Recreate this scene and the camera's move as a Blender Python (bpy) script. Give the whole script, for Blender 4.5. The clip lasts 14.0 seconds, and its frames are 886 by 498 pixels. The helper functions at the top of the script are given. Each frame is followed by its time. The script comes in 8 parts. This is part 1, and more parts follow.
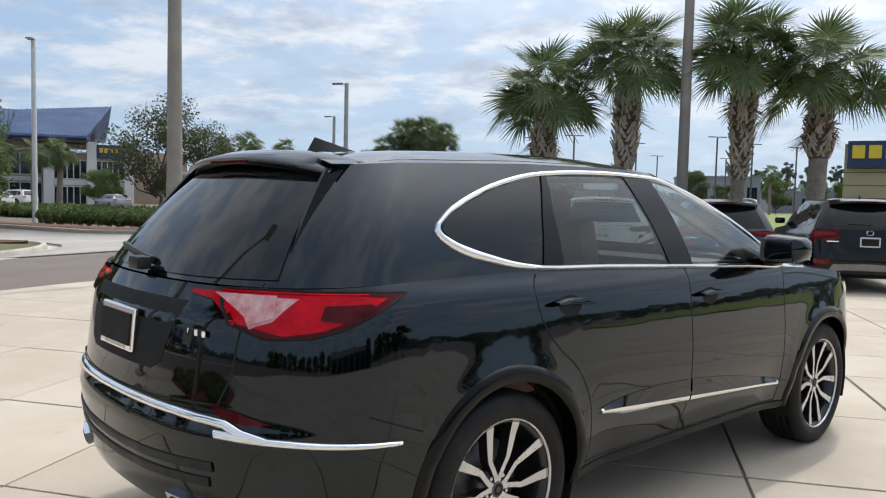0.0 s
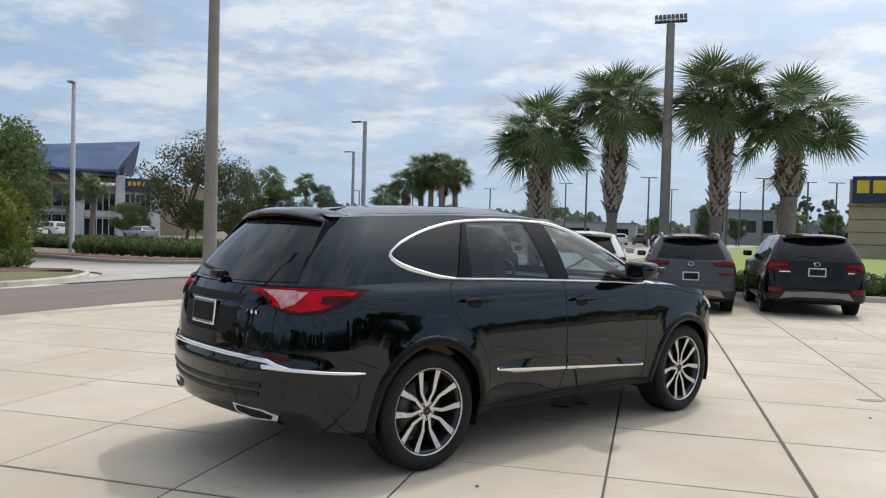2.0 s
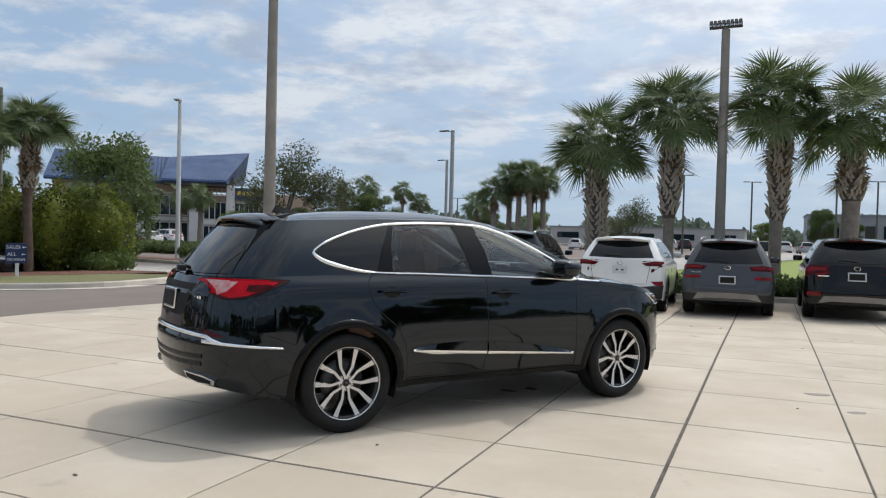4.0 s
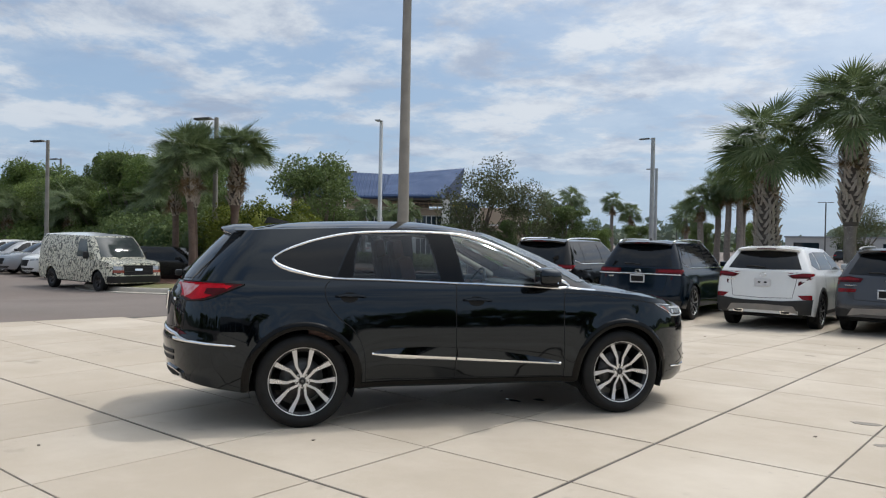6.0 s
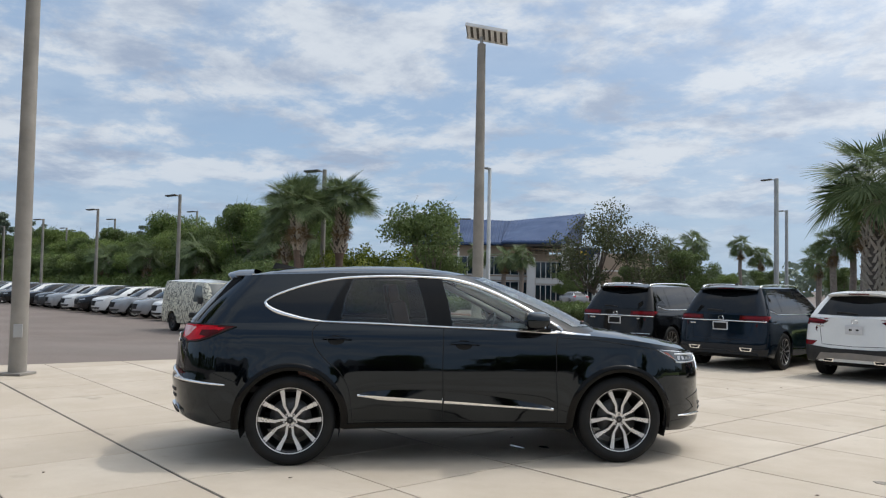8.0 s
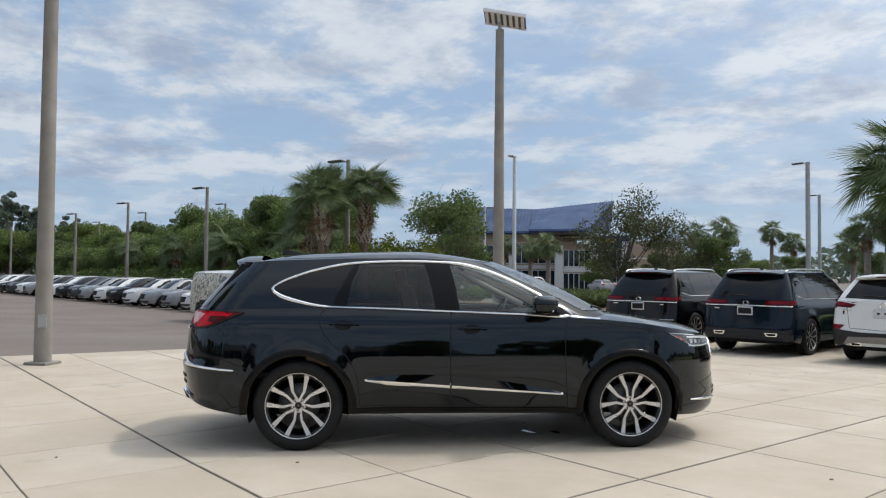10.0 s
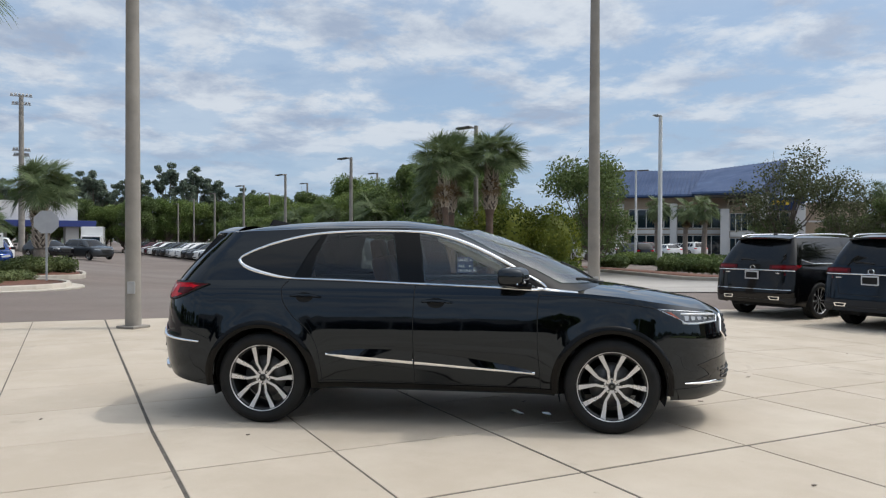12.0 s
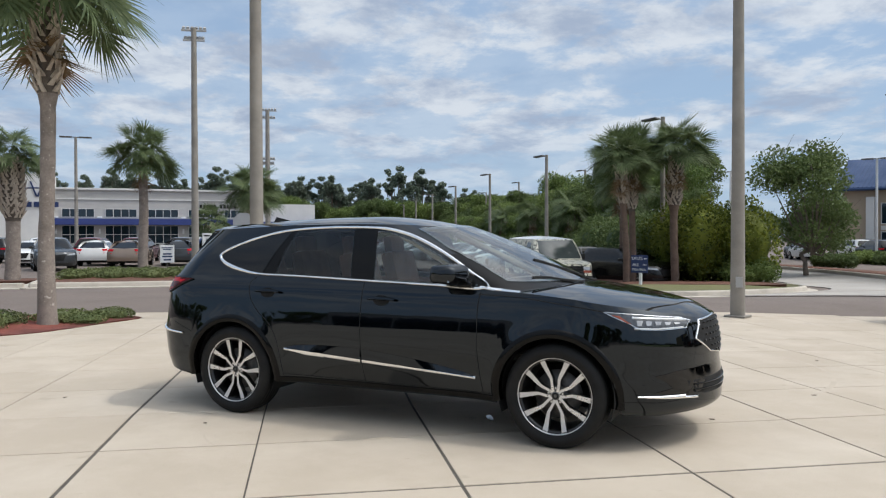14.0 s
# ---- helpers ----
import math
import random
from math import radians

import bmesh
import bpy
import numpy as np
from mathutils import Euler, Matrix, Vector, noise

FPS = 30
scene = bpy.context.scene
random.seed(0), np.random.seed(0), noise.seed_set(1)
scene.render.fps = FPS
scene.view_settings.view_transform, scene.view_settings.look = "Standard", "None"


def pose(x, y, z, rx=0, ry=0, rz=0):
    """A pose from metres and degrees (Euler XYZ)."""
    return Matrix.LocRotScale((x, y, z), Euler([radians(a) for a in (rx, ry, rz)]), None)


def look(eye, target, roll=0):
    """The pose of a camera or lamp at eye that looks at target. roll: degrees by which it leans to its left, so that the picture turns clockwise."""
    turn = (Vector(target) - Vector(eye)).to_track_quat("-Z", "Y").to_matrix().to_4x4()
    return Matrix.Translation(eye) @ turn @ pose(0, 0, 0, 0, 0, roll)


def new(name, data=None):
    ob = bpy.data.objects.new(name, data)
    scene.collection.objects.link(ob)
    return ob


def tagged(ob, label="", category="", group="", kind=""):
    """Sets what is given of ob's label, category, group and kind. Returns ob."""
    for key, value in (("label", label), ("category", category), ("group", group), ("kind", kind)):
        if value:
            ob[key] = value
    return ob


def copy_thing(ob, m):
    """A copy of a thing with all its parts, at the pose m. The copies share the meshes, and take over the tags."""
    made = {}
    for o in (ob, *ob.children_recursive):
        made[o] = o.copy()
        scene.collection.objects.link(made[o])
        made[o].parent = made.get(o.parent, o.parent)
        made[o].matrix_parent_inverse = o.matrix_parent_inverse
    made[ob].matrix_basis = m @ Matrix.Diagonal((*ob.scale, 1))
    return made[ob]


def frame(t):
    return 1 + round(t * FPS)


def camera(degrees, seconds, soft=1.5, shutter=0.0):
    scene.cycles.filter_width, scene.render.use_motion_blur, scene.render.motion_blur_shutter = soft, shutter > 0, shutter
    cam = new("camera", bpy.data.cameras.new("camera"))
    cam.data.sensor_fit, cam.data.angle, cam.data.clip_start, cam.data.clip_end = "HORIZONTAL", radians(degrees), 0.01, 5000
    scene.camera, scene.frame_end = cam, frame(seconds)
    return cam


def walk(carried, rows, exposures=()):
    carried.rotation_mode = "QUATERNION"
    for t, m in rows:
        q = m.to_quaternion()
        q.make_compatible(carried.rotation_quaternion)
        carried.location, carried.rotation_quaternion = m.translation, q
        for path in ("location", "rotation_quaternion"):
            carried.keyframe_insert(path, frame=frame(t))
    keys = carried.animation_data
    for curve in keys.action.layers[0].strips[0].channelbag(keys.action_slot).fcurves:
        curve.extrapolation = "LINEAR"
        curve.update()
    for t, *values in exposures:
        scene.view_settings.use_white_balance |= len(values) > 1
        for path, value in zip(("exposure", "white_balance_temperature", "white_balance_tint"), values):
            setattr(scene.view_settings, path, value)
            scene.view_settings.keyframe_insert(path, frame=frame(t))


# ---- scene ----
cam = camera(59.3, 14.0, soft=1.2)
METRES, EYE, TILT, LEAN, TURN = 11.64, 1.484, 0.0, 0.0, 13.4
ROWS = [
    (0.0, 0.0, 0.0, 0.0, 0.09, -3.78, -1.38),
    (0.5, 0.0108, -0.0441, -0.0005, 0.81, -3.32, -1.38),
    (1.0, 0.0196, -0.0888, 0.002, 1.25, -2.68, -1.45),
    (1.5, 0.0259, -0.1325, 0.0032, 1.39, -2.02, -1.52),
    (2.0, 0.0374, -0.1742, 0.0047, 1.54, -1.46, -1.55),
    (4.5, 0.2041, -0.2521, 0.0043, 12.97, -1.06, -1.4),
    (5.0, 0.2529, -0.2378, 0.0049, 17.17, -0.91, -1.36),
    (5.5, 0.3004, -0.2198, 0.0053, 21.61, -0.78, -1.32),
    (6.0, 0.3442, -0.1971, 0.0054, 25.93, -0.63, -1.19),
    (6.5, 0.3854, -0.1734, 0.0055, 29.71, -0.31, -0.99),
    (7.0, 0.4128, -0.1538, 0.0049, 32.56, 0.36, -0.9),
    (7.5, 0.4364, -0.1521, 0.0049, 34.41, 1.43, -0.94),
    (8.0, 0.4399, -0.1533, 0.0058, 35.35, 2.61, -1.08),
    (10.5, 0.4614, -0.1278, 0.0015, 39.12, 1.02, -0.28),
    (11.0, 0.483, -0.0951, 0.0042, 41.86, -0.07, -0.15),
    (11.5, 0.5119, -0.0578, 0.0056, 45.49, -0.66, -0.12),
    (12.0, 0.5337, -0.0145, 0.0056, 49.75, -0.74, -0.14),
    (12.5, 0.5599, 0.0295, 0.0064, 54.29, -0.63, -0.12),
    (13.0, 0.5786, 0.0754, 0.0049, 58.81, -0.6, 0.01),
    (13.5, 0.6036, 0.12, 0.0053, 62.96, -0.65, 0.1),
    (14.0, 0.6191, 0.1626, 0.0036, 66.76, -0.84, 0.14),
]
walk(cam, [(t, pose(0, 0, EYE, TILT, LEAN, TURN) @ pose(METRES * x, METRES * y, METRES * z, 90 + pitch, roll, yaw)) for t, x, y, z, yaw, pitch, roll in ROWS], [(0.0, 0.20), (0.5, 0.16), (1.0, 0.11), (2.0, 0.05), (4.0, 0.0), (11.0, 0.0), (12.5, 0.05), (14.0, 0.08)])

from mathutils.bvhtree import BVHTree
from mathutils.geometry import delaunay_2d_cdt

rng = random.Random(7)

# ---- sky and sun ----
SUN_AZ, SUN_EL = math.atan2(0.445, 0.145), radians(59.3)
world = bpy.data.worlds.new("sky")
scene.world = world
world.use_nodes = True


def build_sky():
    nt = world.node_tree
    nt.nodes.clear()
    N = lambda k: nt.nodes.new(k)
    L = nt.links.new

    def m(op, a, b=None, c=None):
        n = N("ShaderNodeMath")
        n.operation = op
        for i, v in enumerate((a, b, c)):
            if v is None:
                continue
            if isinstance(v, (int, float)):
                n.inputs[i].default_value = v
            else:
                L(v, n.inputs[i])
        return n.outputs[0]

    out, bg = N("ShaderNodeOutputWorld"), N("ShaderNodeBackground")
    sky = N("ShaderNodeTexSky")
    sky.sky_type, sky.sun_disc = "NISHITA", False
    sky.sun_elevation, sky.sun_rotation = SUN_EL, radians(90) - SUN_AZ
    sky.air_density, sky.dust_density, sky.ozone_density = 1.0, 1.6, 2.0
    co = N("ShaderNodeTexCoord")
    sep = N("ShaderNodeSeparateXYZ")
    L(co.outputs["Generated"], sep.inputs[0])
    zz = m("ADD", m("MAXIMUM", sep.outputs[2], 0.0), 0.17)
    comb = N("ShaderNodeCombineXYZ")
    L(m("DIVIDE", sep.outputs[0], zz), comb.inputs[0])
    L(m("DIVIDE", sep.outputs[1], zz), comb.inputs[1])

    def noise_tex(scale, detail, rough, shift, dist=0.0):
        mp = N("ShaderNodeMapping")
        mp.inputs["Location"].default_value = shift
        L(comb.outputs[0], mp.inputs[0])
        t = N("ShaderNodeTexNoise")
        t.inputs["Scale"].default_value, t.inputs["Detail"].default_value = scale, detail
        t.inputs["Roughness"].default_value, t.inputs["Distortion"].default_value = rough, dist
        L(mp.outputs[0], t.inputs["Vector"])
        return t.outputs["Fac"]

    def ramp(fac, lo, hi):
        r = N("ShaderNodeMapRange")
        r.interpolation_type = "SMOOTHSTEP"
        r.inputs[1].default_value, r.inputs[2].default_value = lo, hi
        L(fac, r.inputs[0])
        return r.outputs[0]

    puffs = noise_tex(2.6, 11.0, 0.62, (3.1, 1.7, 0.0), 0.15)
    veil = noise_tex(0.55, 6.0, 0.55, (0.4, 6.2, 0.0))
    shade = noise_tex(2.6, 8.0, 0.62, (3.02, 1.60, 0.4), 0.15)
    cover = m("MINIMUM", m("ADD", m("MULTIPLY", ramp(puffs, 0.42, 0.585), 0.88), m("MULTIPLY", ramp(veil, 0.35, 0.65), 0.40)), 1.0)
    # clouds thin out into haze near the horizon
    cover = m("MULTIPLY", cover, ramp(sep.outputs[2], -0.02, 0.16))

    def mix(f, a, b):
        x = N("ShaderNodeMix")
        x.data_type = "RGBA"
        for sock, v in ((x.inputs[0], f), (x.inputs[6], a), (x.inputs[7], b)):
            if isinstance(v, (tuple, float)):
                sock.default_value = v
            else:
                L(v, sock)
        return x.outputs[2]

    cloud = mix(ramp(shade, 0.40, 0.66), (7.8, 8.5, 9.4, 1.0), (4.3, 5.25, 6.9, 1.0))
    haze = mix(ramp(sep.outputs[2], -0.05, 0.45), (5.1, 7.0, 9.25, 1.0), (3.5, 5.35, 8.3, 1.0))
    base = mix(0.8, sky.outputs[0], haze)
    # bright haze round the veiled sun
    dot = N("ShaderNodeVectorMath")
    dot.operation = "DOT_PRODUCT"
    L(co.outputs["Generated"], dot.inputs[0])
    dot.inputs[1].default_value = (math.cos(SUN_AZ) * math.cos(SUN_EL), math.sin(SUN_AZ) * math.cos(SUN_EL), math.sin(SUN_EL))
    d = m("MAXIMUM", dot.outputs["Value"], 0.0)
    glow = m("ADD", m("MULTIPLY", m("POWER", d, 3.6), 8.0), m("MULTIPLY", m("POWER", d, 10.0), 36.0))
    gc = mix(1.0, (0, 0, 0, 1), (1.0, 0.97, 0.93, 1.0))
    sc = N("ShaderNodeVectorMath")
    sc.operation = "SCALE"
    L(gc, sc.inputs[0])
    L(glow, sc.inputs["Scale"])
    ad = N("ShaderNodeVectorMath")
    ad.operation = "ADD"
    L(mix(cover, base, cloud), ad.inputs[0])
    L(sc.outputs[0], ad.inputs[1])
    L(ad.outputs[0], bg.inputs[0])
    bg.inputs[1].default_value = 0.082
    L(bg.outputs[0], out.inputs[0])


build_sky()
sun = new("sun", bpy.data.lights.new("sun", "SUN"))
sun.data.energy, sun.data.angle, sun.data.color = 1.4, radians(1.8), (1.0, 0.978, 0.948)
sun.matrix_world = look((0, 0, 30), (-math.cos(SUN_AZ) * math.cos(SUN_EL), -math.sin(SUN_AZ) * math.cos(SUN_EL), 30 - math.sin(SUN_EL)))


# ---- materials ----
def surf(name, c1, c2=None, scale=3.0, rough=0.6, rvar=0.12, metal=0.0, bump=0.0, bscale=60.0, coat=0.0, spec=0.5, c3=None, fine=0.35, vary=0.0, emit=0.0, spots=None):
    """Two colours mixed by coarse and fine noise, with uneven gloss and fine relief."""
    mt = bpy.data.materials.new(name)
    mt.use_nodes = True
    nt = mt.node_tree
    L = nt.links.new
    b = nt.nodes["Principled BSDF"]
    b.inputs["Metallic"].default_value = metal
    b.inputs["Roughness"].default_value = rough
    b.inputs["Specular IOR Level"].default_value = spec
    b.inputs["Coat Weight"].default_value = coat
    b.inputs["Coat Roughness"].default_value = 0.03
    c1 = (*c1, 1.0)
    c2 = (*(c2 or tuple(v * 0.8 for v in c1[:3])), 1.0)
    co = nt.nodes.new("ShaderNodeTexCoord")
    src = co.outputs["Object"]

    def ntex(sc, det):
        n = nt.nodes.new("ShaderNodeTexNoise")
        n.inputs["Scale"].default_value, n.inputs["Detail"].default_value, n.inputs["Roughness"].default_value = sc, det, 0.6
        L(src, n.inputs["Vector"])
        return n.outputs["Fac"]

    big, small = ntex(scale, 5), ntex(bscale, 3)
    add = nt.nodes.new("ShaderNodeMath")
    add.operation = "MULTIPLY_ADD"
    L(small, add.inputs[0])
    add.inputs[1].default_value = fine
    L(big, add.inputs[2])
    mr = nt.nodes.new("ShaderNodeMapRange")
    mr.inputs[1].default_value, mr.inputs[2].default_value = 0.35 + fine * 0.35, 0.65 + fine * 0.65
    L(add.outputs[0], mr.inputs[0])
    fac = mr.outputs[0]
    if vary:
        oi = nt.nodes.new("ShaderNodeObjectInfo")
        av = nt.nodes.new("ShaderNodeMath")
        av.operation = "MULTIPLY_ADD"
        L(oi.outputs["Random"], av.inputs[0])
        av.inputs[1].default_value = vary
        L(fac, av.inputs[2])
        av.use_clamp = True
        fac = av.outputs[0]
    mx = nt.nodes.new("ShaderNodeMix")
    mx.data_type = "RGBA"
    L(fac, mx.inputs[0])
    mx.inputs[6].default_value, mx.inputs[7].default_value = c1, c2
    col = mx.outputs[2]
    if c3:
        st = ntex(scale * 0.23, 4)
        mr2 = nt.nodes.new("ShaderNodeMapRange")
        mr2.inputs[1].default_value, mr2.inputs[2].default_value, mr2.inputs[4].default_value = 0.5, 0.72, 0.8
        L(st, mr2.inputs[0])
        m2 = nt.nodes.new("ShaderNodeMix")
        m2.data_type = "RGBA"
        L(mr2.outputs[0], m2.inputs[0])
        L(col, m2.inputs[6])
        m2.inputs[7].default_value = (*c3, 1.0)
        col = m2.outputs[2]
    if spots:
        # scattered drips and scuffs with a shape of their own
        for k, (ssc, lo, hi, amt) in enumerate(spots[1:]):
            sp = ntex(ssc, 3 + k)
            mr4 = nt.nodes.new("ShaderNodeMapRange")
            mr4.inputs[1].default_value, mr4.inputs[2].default_value, mr4.inputs[4].default_value = lo, hi, amt
            L(sp, mr4.inputs[0])
            m4 = nt.nodes.new("ShaderNodeMix")
            m4.data_type = "RGBA"
            L(mr4.outputs[0], m4.inputs[0])
            L(col, m4.inputs[6])
            m4.inputs[7].default_value = (*spots[0], 1.0)
            col = m4.outputs[2]
    L(col, b.inputs["Base Color"])
    if rvar:
        mr3 = nt.nodes.new("ShaderNodeMapRange")
        mr3.inputs[1].default_value, mr3.inputs[2].default_value = 0.3, 0.7
        mr3.inputs[3].default_value, mr3.inputs[4].default_value = max(0.01, rough - rvar), min(1.0, rough + rvar)
        L(big, mr3.inputs[0])
        L(mr3.outputs[0], b.inputs["Roughness"])
    if bump:
        bp = nt.nodes.new("ShaderNodeBump")
        bp.inputs["Strength"].default_value, bp.inputs["Distance"].default_value = bump, 0.01
        L(small, bp.inputs["Height"])
        L(bp.outputs[0], b.inputs["Normal"])
    if emit:
        b.inputs["Emission Strength"].default_value = emit
        L(col, b.inputs["Emission Color"])
    return mt


def glass(name, tint, f0=0.06):
    """A thin tinted pane: sees through, with a mirror gloss that grows at grazing angles."""
    mt = bpy.data.materials.new(name)
    mt.use_nodes = True
    nt = mt.node_tree
    nt.nodes.clear()
    o, mx = nt.nodes.new("ShaderNodeOutputMaterial"), nt.nodes.new("ShaderNodeMixShader")
    tr, gl, lw = nt.nodes.new("ShaderNodeBsdfTransparent"), nt.nodes.new("ShaderNodeBsdfGlossy"), nt.nodes.new("ShaderNodeLayerWeight")
    tr.inputs[0].default_value = (*tint, 1.0)
    gl.inputs["Roughness"].default_value = 0.0
    lw.inputs[0].default_value = 0.5
    pw, ma = nt.nodes.new("ShaderNodeMath"), nt.nodes.new("ShaderNodeMath")
    pw.operation, ma.operation = "POWER", "MULTIPLY_ADD"
    nt.links.new(lw.outputs["Facing"], pw.inputs[0])
    pw.inputs[1].default_value = 4.0
    nt.links.new(pw.outputs[0], ma.inputs[0])
    ma.inputs[1].default_value, ma.inputs[2].default_value = 1 - f0, f0
    nt.links.new(ma.outputs[0], mx.inputs[0])
    nt.links.new(tr.outputs[0], mx.inputs[1])
    nt.links.new(gl.outputs[0], mx.inputs[2])
    nt.links.new(mx.outputs[0], o.inputs[0])
    return mt


def paint(name, c, rough=0.06, metal=0.0, spec=0.5, tint=(1.0, 1.0, 1.0), wave=0.0):
    mt = surf(name, c, tuple(v * 0.9 for v in c), scale=1.2, rough=max(rough, 0.02), rvar=0.008, metal=metal, spec=spec, fine=0.2, bscale=25)
    mt.node_tree.nodes["Principled BSDF"].inputs["Specular Tint"].default_value = (*tint, 1.0)
    if wave:
        # pressed steel is never quite flat
        nt = mt.node_tree
        co, nz, bp = nt.nodes.new("ShaderNodeTexCoord"), nt.nodes.new("ShaderNodeTexNoise"), nt.nodes.new("ShaderNodeBump")
        nz.inputs["Scale"].default_value, nz.inputs["Detail"].default_value = 3.2, 2.0
        bp.inputs["Strength"].default_value, bp.inputs["Distance"].default_value = wave, 0.05
        nt.links.new(co.outputs["Object"], nz.inputs["Vector"])
        nt.links.new(nz.outputs["Fac"], bp.inputs["Height"])
        nt.links.new(bp.outputs[0], nt.nodes["Principled BSDF"].inputs["Normal"])
    return mt


